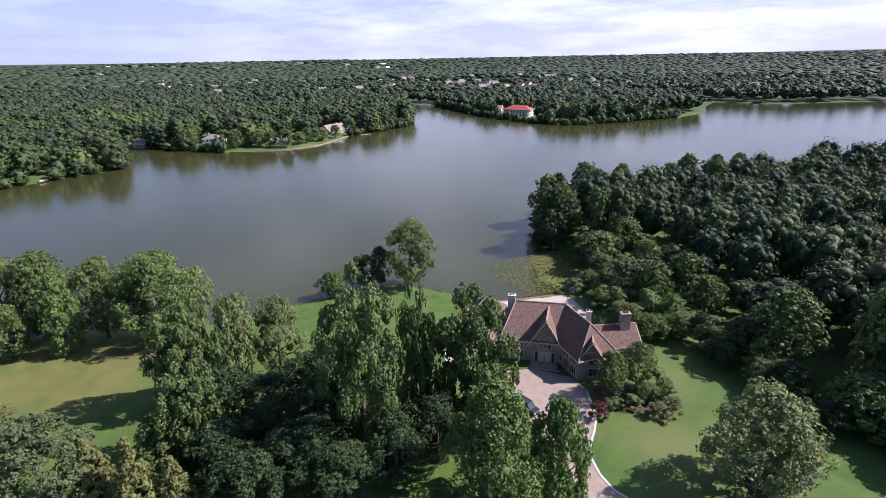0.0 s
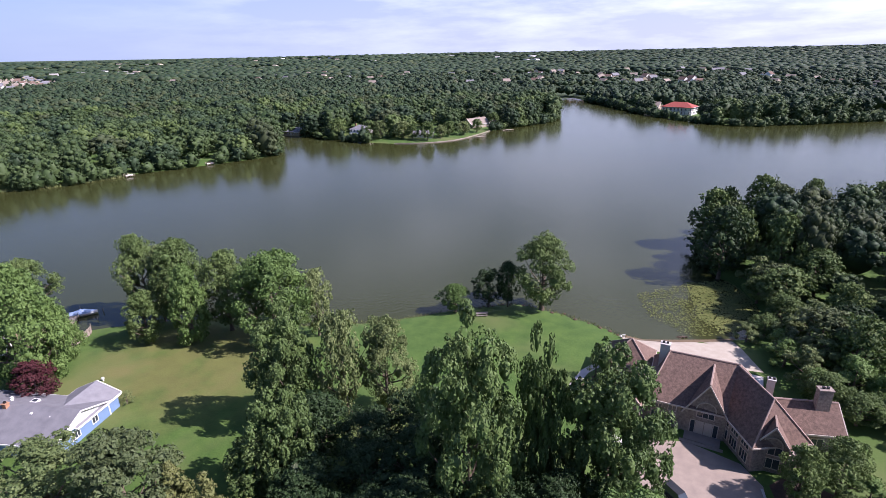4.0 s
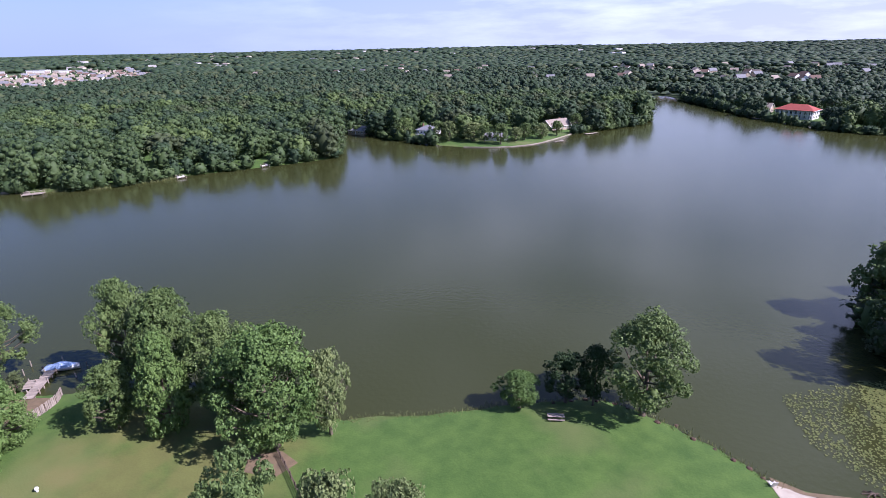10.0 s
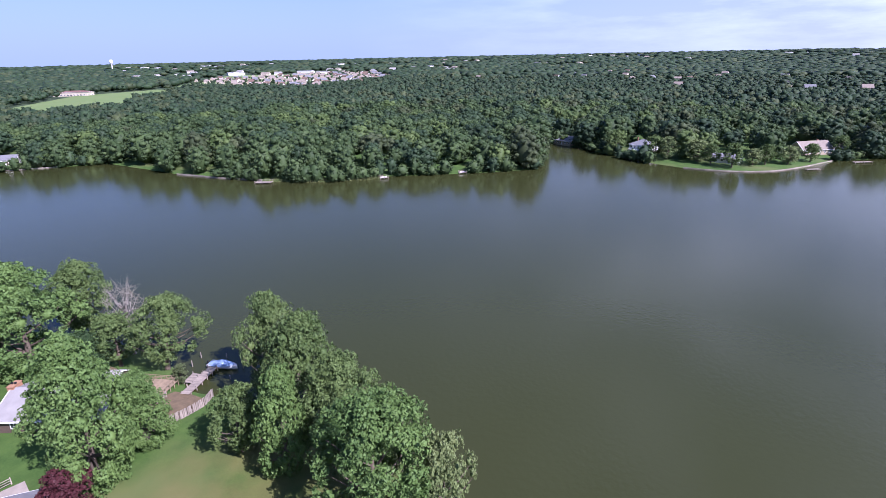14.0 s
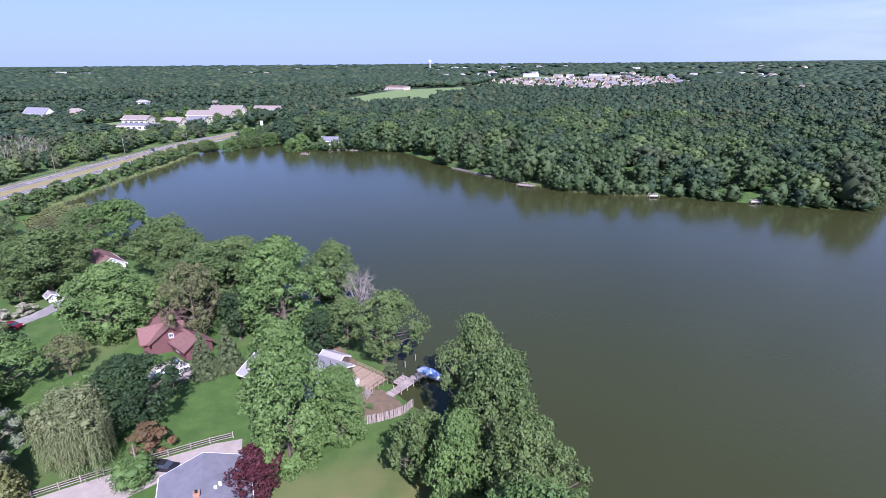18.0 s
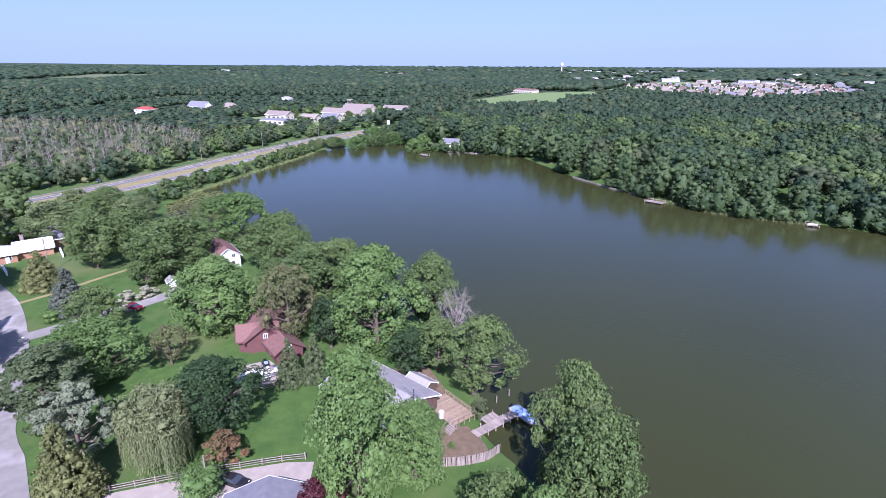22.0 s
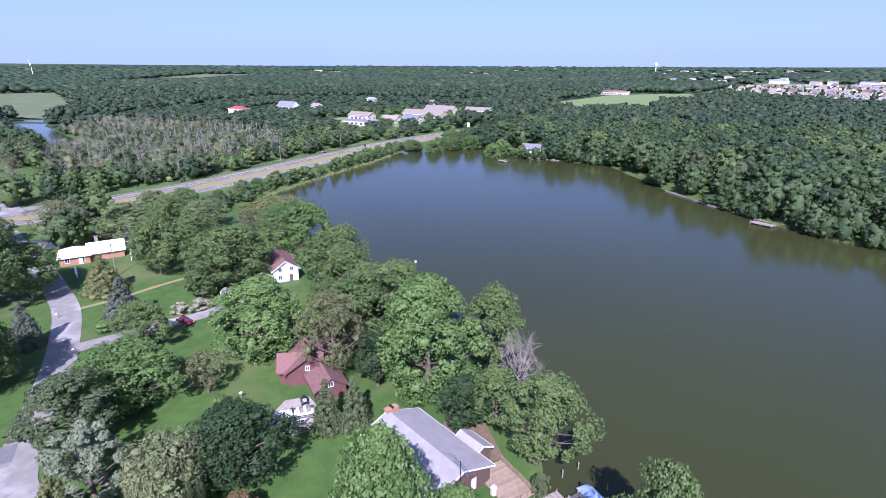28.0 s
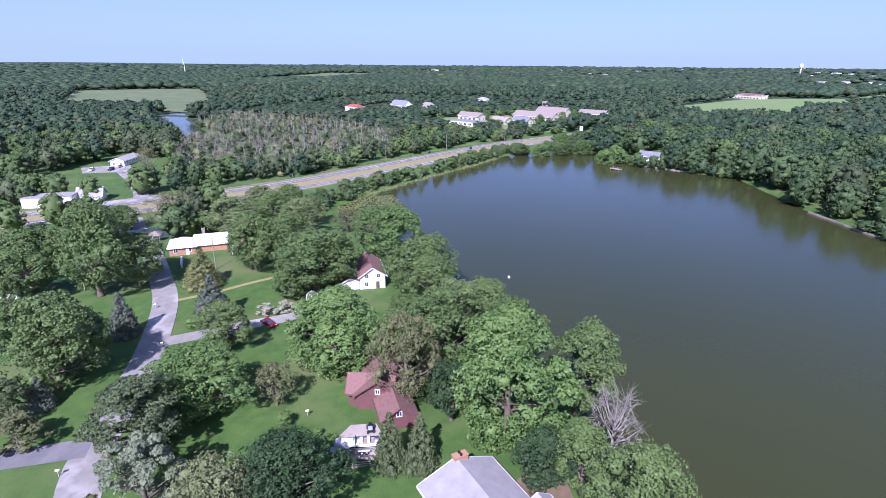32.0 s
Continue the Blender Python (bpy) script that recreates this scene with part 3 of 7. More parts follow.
def foliage(rng, clumps, per, size, aspect=1.5, core=0.8, jitter=0.4, hang=0.0, flat=0.85, twigs=16, shape=(BLOB_V, BLOB_F), mid=None, tuft_r=0.4):
    """Each clump (x, y, z, r) is a bough: tufts spread evenly over its outer side, each tuft a small dome of leaves, over a rough core
    that closes the view through the bough. per: leaves of a tuft. mid: the crown's middle, from which boughs point outwards."""
    vs, fs, base = [], [], 0
    mid = np.array([0.0, 0.0, np.mean([c[2] for c in clumps]) * 0.8]) if mid is None else np.array(mid)
    k = np.arange(twigs * 2) + 0.5
    ang, zz = k * 2.39996, 1 - k / twigs
    ball = np.stack([np.cos(ang) * np.sqrt(1 - zz * zz), np.sin(ang) * np.sqrt(1 - zz * zz), zz], 1)
    for x, y, z, r in clumps:
        out = np.array([x, y, z]) - mid
        out = out / (np.linalg.norm(out) + 1e-6) + [0, 0, 0.25]
        a = rng.uniform(0, 6.283)
        d = ball @ np.array([[math.cos(a), math.sin(a), 0], [-math.sin(a), math.cos(a), 0], [0, 0, 1]]) + rng.normal(0, 0.13, ball.shape)
        d /= np.linalg.norm(d, axis=1, keepdims=True)
        d = d[np.argsort(-(d @ out))][:twigs]
        tuft = np.array([x, y, z]) + d * r * rng.uniform(0.7, 1.12, (twigs, 1)) * [1, 1, flat]
        tr = r * tuft_r * rng.uniform(0.75, 1.25, (twigs, 1))
        which = np.repeat(np.arange(twigs), per)
        e = rng.normal(0, 1, (len(which), 3)) + d[which] * 0.9 + [0, 0, 0.3]
        e /= np.linalg.norm(e, axis=1, keepdims=True)
        c = tuft[which] + e * tr[which] * rng.uniform(0.6, 1.1, (len(which), 1)) * [1, 1, flat]
        q = leaf_sprays(rng, c, e * 0.75 + d[which] * 0.4 + [0, 0, 0.15], size, aspect, jitter, hang)
        vs.append(q)
        fs.append(np.arange(len(q)).reshape(-1, 3) + base)
        base += len(q)
        if core:
            cv = shape[0] * r * core * rng.uniform(0.82, 1.12, (len(shape[0]), 1)) * [1, 1, flat] + [x, y, z]
            vs.append(cv)
            fs.append(shape[1] + base)
            base += len(cv)
    return np.concatenate(vs), np.concatenate(fs)


def round_clumps(rng, count, h, r, low=0.3, shape=1.0, gap=0.08, big=1.0):
    """Boughs over the outside of a crown from low*h to h; shape < 1 widens the top, > 1 narrows it. Uneven, with gaps."""
    out = []
    half, wob = h * (1 - low) / 2, rng.uniform(0, 6.28)
    for i in range(count):
        if rng.uniform(0, 1) < gap:
            continue
        t = (i + rng.uniform(0.1, 0.9)) / count
        cr = r * big * rng.uniform(0.17, 0.34) * (1.0 if t < 0.8 else 0.9)
        env = math.sin(math.pi * min(0.97, max(0.1, (0.04 + 0.93 * t) ** shape))) ** 0.62
        a = i * 2.39996 + rng.uniform(-0.45, 0.45)
        rad = max(0.0, r * env * rng.uniform(0.8, 1.1) * (1 + 0.16 * math.sin(2 * a + wob) + 0.12 * math.sin(3 * a + 2 * wob + 3 * t)) - cr * 0.85)
        out.append((rad * math.cos(a), rad * math.sin(a), min(h * low + 2 * half * t, h - cr * 0.85), cr))
    for i in range(max(3, count // 6)):
        a, rad = i * 2.1 + rng.uniform(0, 1), r * rng.uniform(0.05, 0.35)
        out.append((rad * math.cos(a), rad * math.sin(a), h * (low + (1 - low) * rng.uniform(0.45, 0.82)), r * big * rng.uniform(0.3, 0.42)))
    return out


def trunk_mesh(rng, name, h, r, clumps, lean=0.0, material="bark", limbs=9):
    bm = bmesh.new()
    top = Vector((lean * h + rng.uniform(-0.03, 0.03) * h, rng.uniform(-0.03, 0.03) * h, h * 0.8))
    mid = top * 0.5 + Vector((rng.uniform(-0.02, 0.02) * h, rng.uniform(-0.02, 0.02) * h, 0))
    add_tube(bm, [(0, 0, -0.4), (0, 0, 0.25), mid * 0.55, mid, top], [r * 1.7, r * 1.15, r * 0.9, r * 0.62, r * 0.12], 8)
    order = sorted(clumps, key=lambda c: -math.hypot(c[0], c[1]))[:limbs]
    for x, y, z, cr in order:
        t = min(0.75, max(0.2, (z - 0.22 * h) / h))
        start = top * (t / 0.8) * 0.92
        end = Vector((x, y, z))
        add_tube(bm, [start, start.lerp(end, 0.5) + Vector((0, 0, -0.04 * h)), end], [r * 0.42, r * 0.25, r * 0.06], 5)
    me = bpy.data.meshes.new(name)
    bm.to_mesh(me)
    bm.free()
    me.polygons.foreach_set("use_smooth", [True] * len(me.polygons))
    me.materials.append(M[material])
    return me


TREE_KINDS = {}


def make_kind(kind, seed, fine):
    """Trunk and crown meshes of a tree 10 m high and 4 m in radius. fine: 0 to 2, with more and smaller leaves."""
    rng = np.random.default_rng(seed)
    leaf, bark, h, r = "leaf", "bark", 10.0, 4.0
    per, size, twigs = ((8, 0.38, 8), (15, 0.24, 12), (20, 0.175, 16))[fine]
    aspect, jitter, hang, flat, core = 1.6, 0.6, 0.0, 0.85, 0.5
    if kind in ("oak", "maple", "ash", "alder", "burgundy", "brownash", "lush", "willowoak"):
        count = {"oak": 50, "maple": 50, "ash": 44, "alder": 36, "burgundy": 40, "brownash": 34, "lush": 58, "willowoak": 52}[kind]
        low = {"oak": 0.14, "maple": 0.16, "burgundy": 0.2, "willowoak": 0.06, "lush": 0.08}.get(kind, 0.22)
        clumps = round_clumps(rng, count, h, r, low, {"lush": 0.62}.get(kind, 0.85))
        leaf = {"maple": "leaf_lush", "alder": "leaf_dark_shaded", "burgundy": "leaf_red", "brownash": "leaf_brown", "lush": "leaf_lush", "willowoak": "leaf_pale"}.get(kind, "leaf")
        if kind in ("lush", "maple"):
            per = int(per * 1.2)
        if kind == "brownash":
            per, core = int(per * 0.7), 0.42
    elif kind == "poplar":
        clumps, core, flat = [], 0.6, 1.15
        for k in range(6):
            a, off, top = k * 1.25 + rng.uniform(0, 0.5), (0.0 if k == 0 else r * rng.uniform(0.3, 0.55)), h * (1.0 if k == 0 else rng.uniform(0.72, 0.96))
            for i in range(15):
                t = (i + rng.uniform(0, 1)) / 15
                env, b = r * 0.5 * math.sin(math.pi * (0.12 + 0.74 * t)) ** 0.7, i * 2.39996 + k
                rad = env * rng.uniform(0.6, 1.15)
                clumps.append((off * math.cos(a) + rad * math.cos(b), off * math.sin(a) + rad * math.sin(b), max(0.7, top * (0.04 + 0.93 * t)), r * rng.uniform(0.12, 0.24)))
        leaf = "leaf_poplar"
    elif kind == "pale":
        clumps, leaf, core, per = round_clumps(rng, 48, h, r, 0.14, 0.9, 0.12, 0.9), "leaf_pale", 0.55, int(per * 0.85)
    elif kind == "pine":
        clumps, leaf = round_clumps(rng, 48, h, r, 0.1, 0.9, 0.08, 0.85), "needle"
        flat, aspect = 0.62, 2.2
    elif kind == "greypine":
        clumps, leaf = round_clumps(rng, 34, h, r, 0.08, 0.85, 0.1, 0.8), "needle_grey"
        flat, aspect, core = 0.6, 2.4, 0.6
    elif kind in ("cedar", "juniper", "spruce", "bluespruce"):
        clumps = []
        levels = 14
        for i in range(levels):
            t = i / (levels - 1)
            ring = r * (1 - t) ** 0.85 * 0.8 + 0.1
            k = max(2, int(8 * (1 - t) + 1))
            for j in range(k):
                a = 2 * math.pi * j / k + i * 0.7 + rng.uniform(-0.25, 0.25)
                rad = ring * rng.uniform(0.75, 1.05)
                clumps.append((rad * math.cos(a), rad * math.sin(a), h * (0.06 + 0.88 * t), 0.5 + 0.85 * (1 - t)))
        leaf = {"cedar": "needle_brown", "juniper": "needle_grey", "spruce": "needle", "bluespruce": "needle_blue"}[kind]
        flat, aspect, core, twigs, per = (0.8 if kind != "spruce" else 0.6), 2.2, 0.8, 9, int(per * 0.7)
    elif kind == "willow":
        clumps, leaf, per = round_clumps(rng, 26, h, r * 0.9, 0.5, 0.7), "leaf_willow", max(4, per // 3)
    elif kind in ("bare", "deadtree"):
        clumps, bark = round_clumps(rng, 26, h, r, 0.35, 0.9), "greybark"
    else:
        clumps = round_clumps(rng, 14, h, r, 0.06, 0.8)
        leaf = {"redshrub": "leaf_red", "brownshrub": "leaf_brown", "rust": "leaf_rust", "cream": "leaf_cream", "sapling": "leaf_pale", "bright": "leaf_pale"}.get(kind, "leaf_lush")
        core, size = 0.75, size * 1.3
        if kind == "ball":
            clumps = [(0, 0, 5.0, 3.0)] + [(2.0 * math.cos(a), 2.0 * math.sin(a), z, 2.0) for a in np.arange(0, 6.2, 1.05) for z in (3.2, 6.6)]
            core = 0.85
        if kind == "sapling":
            per, core = per // 2, 0.4
    trunk = trunk_mesh(rng, "trunk", h, 0.24, clumps, material=bark, limbs={"bare": 26, "deadtree": 26}.get(kind, 10))
    if kind in ("bare", "deadtree"):
        vs, fs, base = [], [], 0
        for x, y, z, cr in clumps:
            k = 46 if kind == "bare" else 22
            d = rng.normal(0, 1, (k, 3))
            d /= np.linalg.norm(d, axis=1, keepdims=True)
            side = np.cross(d, rng.normal(0, 1, (k, 3)))
            side *= 0.028 / (np.linalg.norm(side, axis=1, keepdims=True) + 1e-9)
            o = np.array([x, y, z]) + rng.normal(0, 0.25, (k, 3))
            tip = o + d * cr * 1.5
            vs.append(np.stack([o - side, o + side, tip], 1).reshape(-1, 3))
            fs.append(np.arange(k)[:, None] * 3 + [[0, 1, 2]] + base)
            base += 3 * k
        crown = quick_mesh("twigs", np.concatenate(vs), np.concatenate(fs), 3)
        crown.materials.append(M["twig_grey" if kind == "deadtree" else "leaf_brown"])
    else:
        v, f = foliage(rng, clumps, per, size, aspect, core, jitter, hang, flat, twigs)
        if kind == "willow":
            vs, fs, base = [v], [f], len(v)
            for x, y, z, cr in clumps:
                for _ in range(40):
                    a = rng.uniform(0, 2 * math.pi)
                    px_, py_ = x + math.cos(a) * cr * 1.1, y + math.sin(a) * cr * 1.1
                    length = rng.uniform(0.5, 0.95) * z
                    k = int(length / 0.22)
                    c = np.stack([np.full(k, px_) + rng.normal(0, 0.06, k), np.full(k, py_) + rng.normal(0, 0.06, k), z - np.arange(k) * 0.22], 1)
                    nr = np.tile([math.cos(a), math.sin(a), 0.15], (k, 1))
                    q = leaf_sprays(rng, c, nr, 0.085, 5.0, 0.3, 9.0)
                    vs.append(q)
                    fs.append(np.arange(3 * k).reshape(-1, 3) + base)
                    base += len(q)
            v, f = np.concatenate(vs), np.concatenate(fs)
        # the finished crown fills its width and height
        v = v * [3.9 / np.percentile(np.hypot(v[:, 0], v[:, 1]), 98)] * [1, 1, 0] + v * [0, 0, 10.0 / np.percentile(v[:, 2], 99.8)]
        crown = quick_mesh("crown", v, f, 3)
        crown.materials.append(M[leaf])
    return trunk, crown


TREE_WORDS = {"oak": ("broad mature oak with a full dark green crown", "tree"), "maple": ("dense round maple with lush green leaves", "tree"),
              "ash": ("leafy green shade tree with a loose uneven crown", "tree"), "alder": ("slim alder, dark green leaves with shade in their colour", "tree"),
              "burgundy": ("round ornamental tree with burgundy leaves", "tree"), "brownash": ("thin tree with brownish half-bare foliage", "tree"),
              "lush": ("dense bright green shade tree", "tree"), "willowoak": ("low spreading pale green tree on the lawn", "tree"),
              "poplar": ("tall narrow poplar with shimmering green leaves", "tree"), "pale": ("airy tree with pale olive leaves", "tree"),
              "pine": ("bushy dark green pine tree", "tree"), "greypine": ("pale grey-green pine with open boughs", "tree"),
              "cedar": ("brownish green conical cedar tree", "tree"), "juniper": ("grey-green upright juniper tree", "tree"),
              "spruce": ("dark green conical spruce tree", "tree"), "bluespruce": ("silvery grey-green conical spruce tree", "tree"),
              "willow": ("weeping willow with hanging pale green strands", "tree"), "bare": ("half-bare tree with fine brown twigs", "tree"),
              "deadtree": ("dead tree with bare grey branches", "tree"), "redshrub": ("rounded shrub with dark red leaves", "shrub"),
              "brownshrub": ("broad brownish green garden shrub", "shrub"), "rust": ("garden shrub with rust-red leaf tips", "shrub"),
              "cream": ("cream-flowered hedge bush beside the drive", "shrub"), "sapling": ("young sapling with sparse pale leaves", "tree"),
              "ball": ("clipped round green garden bush", "shrub"), "bright": ("bright yellow-green bush at the water", "shrub"), "bush": ("rounded green bush on the bank", "shrub")}
tree_count = 0


def tree(kind, x, y, h, r, lean=(0, 0), group="", fine=True):
    global tree_count
    tree_count += 1
    variant = tree_count % 3
    fine = (2 if r >= 5.5 else 1) if fine else 0
    key = (kind, variant, fine)
    if key not in TREE_KINDS:
        TREE_KINDS[key] = make_kind(kind, len(TREE_KINDS) * 7 + 11, fine)
    trunk, crown = TREE_KINDS[key]
    label, category = TREE_WORDS[kind]
    size = " tall" if h > 18 else " small" if h < 7 and category == "tree" else ""
    ob = new({"shrub": "shrub"}.get(category, "tree"))
    slant = Matrix(((1, 0, lean[0], 0), (0, 1, lean[1], 0), (0, 0, 1, 0), (0, 0, 0, 1)))
    ob.matrix_basis = Matrix.Translation((x, y, height(x, y))) @ slant @ pose(0, 0, 0, 0, 0, (tree_count * 77) % 360) @ Matrix.Diagonal((r / 4, r / 4, h / 10, 1))
    tagged(ob, (size.strip() + " " + label).strip(), category, group)
    share("trunk", trunk, ob)
    share("crown", crown, ob)
    return ob


LAWN_TREES = [("oak", -104.0, 104.0, 19, 6.0, (-0.2, 0.5)), ("pale", -101.5, 104.5, 18, 4.5, (-0.1, 0.25)), ("oak", -82.3, 104.5, 18.5, 6.8, (0, 0.15)), ("oak", -97, 104, 19.2, 7.4, (-0.15, 0.3)), ("ash", -75, 105, 16, 6.5), ("maple", -67.6, 101.5, 21, 8.4), ("pale", -61.8, 107.9, 16, 4.2),
              ("oak", -95.2, 94, 12.2, 4.8), ("lush", -86.6, 97.7, 18, 5),
              ("maple", -36.2, 127.6, 7.2, 4.2), ("alder", -29.2, 132.6, 10.2, 4.6), ("alder", -24.6, 133.4, 12, 2.8), ("ash", -16.6, 134.6, 18.8, 8.4),
              ("poplar", -50.2, 78.8, 22, 6), ("poplar", -42, 65.5, 17, 4.8), ("pale", -42.1, 83.4, 19.8, 4.8), ("pale", -35.8, 86.5, 17.8, 5.6),
              ("alder", -36.6, 62, 9.5, 5), ("alder", -30.4, 66, 10.5, 5.6), ("alder", -26, 76, 13, 5.6), ("alder", -22, 62, 11, 6), ("alder", -11, 62.5, 11.5, 6), ("alder", -5, 66, 12, 5.6), ("alder", -40, 72, 12, 5), ("alder", -31, 71, 12, 6), ("alder", -26, 60, 9, 5.6), ("alder", -17, 58, 9, 5.6),
              ("poplar", -16, 67.4, 31, 7), ("poplar", -8.2, 71.8, 28.2, 3.6), ("poplar", 0.2, 73.5, 26.5, 7.2), ("alder", -23, 69, 13, 6)]
FRONT_TREES = [("alder", -29, 54, 11, 5), ("ash", -45, 63, 11, 4.6), ("pine", -56.5, 53.5, 16, 6.4), ("cedar", -50.6, 55, 12, 4.4), ("cedar", -44, 53.6, 13.5, 4.2), ("cedar", -39.5, 55, 9.6, 3.4),
               ("juniper", -37.3, 61.5, 9.6, 2.8), ("pale", -70, 53, 12, 7.4), ("alder", -33, 58, 9, 5), ("lush", 3.0, 56.5, 20.5, 7.4),
               ("lush", 11.5, 57.6, 17.5, 4.4), ("willowoak", 39.2, 61.8, 16.5, 8.2), ("juniper", 46, 65, 13, 3.4), ("ash", 24.6, 83.7, 9.2, 3.3), ("ash", 30.1, 86.4, 9.3, 3.6),
               ("redshrub", 21.4, 77.6, 3, 2), ("brownshrub", 31.3, 77.9, 2.7, 2.6), ("bush", 34, 81.9, 3.6, 2.2), ("bush", 33.4, 85.4, 4.4, 2.8), ("bush", 27.6, 80.6, 2.6, 2.2), ("ash", 30.4, 82.4, 3.6, 2.4), ("brownshrub", 34.2, 79.2, 2.8, 2.2), ("bush", 24.8, 80.2, 2.2, 1.8), ("sapling", -81.8, 75.3, 2.6, 1.6)]
YARD_TREES = [("lush", -103.6, 75.2, 24.2, 8.2), ("lush", -108.2, 83, 13, 6), ("burgundy", -96.7, 71, 8.6, 4.5), ("lush", -148, 72.5, 23.4, 11), ("ash", -131.5, 93, 16, 7.6, (-0.05, 0.25)), ("ash", -158, 82.5, 18.5, 7.6, (0, 0.2)),
              ("deadtree", -142.8, 89.5, 17, 5.2), ("brownash", -147.8, 53.5, 19, 7.2), ("lush", -156, 34.4, 17.4, 11.2), ("ash", -162, 56, 18.5, 9.4), ("alder", -137, 80.5, 10, 5), ("ash", -138.5, 86, 12, 5.4), ("alder", -147, 62.5, 12, 5), ("ash", -176, 60, 16, 8), ("ash", -194.6, 37.4, 17.6, 11),
              ("maple", -214, 18.8, 19.3, 11.3), ("ash", -196, 34, 15, 8), ("ash", -185, 45, 16, 8), ("pale", -175, 54, 15, 7), ("ash", -166, 68, 17, 8), ("ash", -192, 12, 14, 7.5), ("lush", -201, 4, 13, 7), ("oak", -165, 46, 14, 6), ("ash", -188.4, 8, 17.5, 13), ("ash", -194.4, -18, 18, 9.5), ("cedar", -179, -23.5, 11, 6), ("bluespruce", -163.6, -5.4, 11.8, 5.2),
              ("ash", -152.5, 8.6, 11.4, 6.2), ("maple", -132.8, 19.6, 13.2, 9.6), ("pine", -120, 20.4, 14.4, 7.8)]
STREET_TREES = [("greypine", -112.2, 30, 12.8, 5.6), ("cedar", -102.5, 34.5, 13, 5.2), ("willow", -111, 43.4, 12.9, 7.5), ("alder", -118.4, 49.4, 13.5, 8.1), ("spruce", -132.7, 57.5, 10, 3.0),
                ("spruce", -134.2, 62, 10.2, 3.1), ("brownash", -139.7, 30.9, 9, 4), ("ball", -103.6, 52.7, 5, 3.4), ("ball", -135.2, 35.9, 3, 1.5), ("ball", -135.2, 42.7, 1.4, 0.8), ("ball", -130.4, 50.2, 2.4, 1.4),
                ("cream", -170, 5, 3.2, 3), ("cream", -173, 8.4, 3.2, 3), ("ball", -158.4, -7.1, 2.8, 2.4), ("ash", -180.4, 4.5, 8, 5), ("ash", -173, -40.4, 15, 9.5), ("ash", -163.6, -44, 25.5, 12.2)]
WEST_TREES = [("ash", -156.6, -60, 19, 11), ("oak", -128.6, -11.6, 19.5, 9.5), ("oak", -136, -14, 13, 6.5), ("bluespruce", -149.2, -18, 11, 3.6), ("brownshrub", -114.8, -0.8, 6, 5),
              ("bluespruce", -123.5, -8.2, 6.6, 2.6), ("bare", -213, -70, 17, 10), ("bare", -288, -164, 16, 7), ("pale", -220, -48, 14.7, 11), ("ash", -200, -10, 17, 9),
              ("pale", -224, -22, 15, 9.4), ("ash", -145, -51, 11.3, 5.3), ("ash", -212, -93, 10.7, 7.5), ("pine", -118.8, -9, 8.4, 4), ("ash", -232, 2, 13, 8), ("ash", -262, -54, 10, 7), ("pale", -250, -60, 12, 8), ("ash", -240, -46, 13, 8), ("pale", -244, -30, 11, 7), ("brownash", -240, -12, 9, 6), ("ash", -246, 3, 10, 6), ("ash", -228, -62, 9, 6), ("rust", -111, 53.2, 5.6, 3.8)]
for rows, group in ((LAWN_TREES, "trees on the lakeside lawn"), (FRONT_TREES, "trees in front of the stone house"), (YARD_TREES, "trees of the lakeside yards"),
                    (STREET_TREES, "trees along the village street"), (WEST_TREES, "trees towards the highway")):
    for row in rows:
        tree(*row, group=group)

# ---- woods ----
rng_w = np.random.default_rng(5)


ICO = bmesh.new()
bmesh.ops.create_icosphere(ICO, subdivisions=2, radius=1.0)
DOME_V = np.array([v.co for v in ICO.verts])
DOME_F = np.array([[v.index for v in f.verts] for f in ICO.faces])
ICO.free()


def wood_templates(count, clump_count, per, size, core=0.85, seed=3, low=0.25, twigs=5, drop=1.25):
    """Broad domed crowns: rounded boughs side by side over a rough dome, leaves lying along them."""
    out = []
    for i in range(count):
        rng = np.random.default_rng(seed + i)
        mid, up = 10 * (0.42 + 0.4 * low), 10 * (0.58 - 0.4 * low)
        inner = (DOME_V, DOME_F) if clump_count > 4 else (BLOB_V, BLOB_F)
        big = 2.5 if clump_count > 2 else 3.4
        vs = [inner[0] * [big, big, up * 0.3 * big] * rng.uniform(0.8, 1.15, (len(inner[0]), 1)) + [0, 0, mid]]
        fs, base = [inner[1]], len(inner[0])
        cl = []
        for k in range(clump_count):
            z = 0.96 - drop * (k + rng.uniform(0.2, 0.8)) / clump_count
            a, q = k * 2.39996 + rng.uniform(-0.35, 0.35), math.sqrt(max(0.0, 1 - z * z)) * rng.uniform(0.85, 1.1)
            cl.append((2.75 * q * math.cos(a), 2.75 * q * math.sin(a), mid + up * 0.74 * z, rng.uniform(0.75, 1.5)))
        if cl:
            v, f = foliage(rng, cl, per, size, 1.4, core, 0.3, 0.0, 0.9, twigs, (BLOB_V, BLOB_F), (0, 0, mid * 0.7), 0.4)
            vs.append(v)
            fs.append(f + base)
        out.append((np.concatenate(vs), np.concatenate(fs)))
    return out


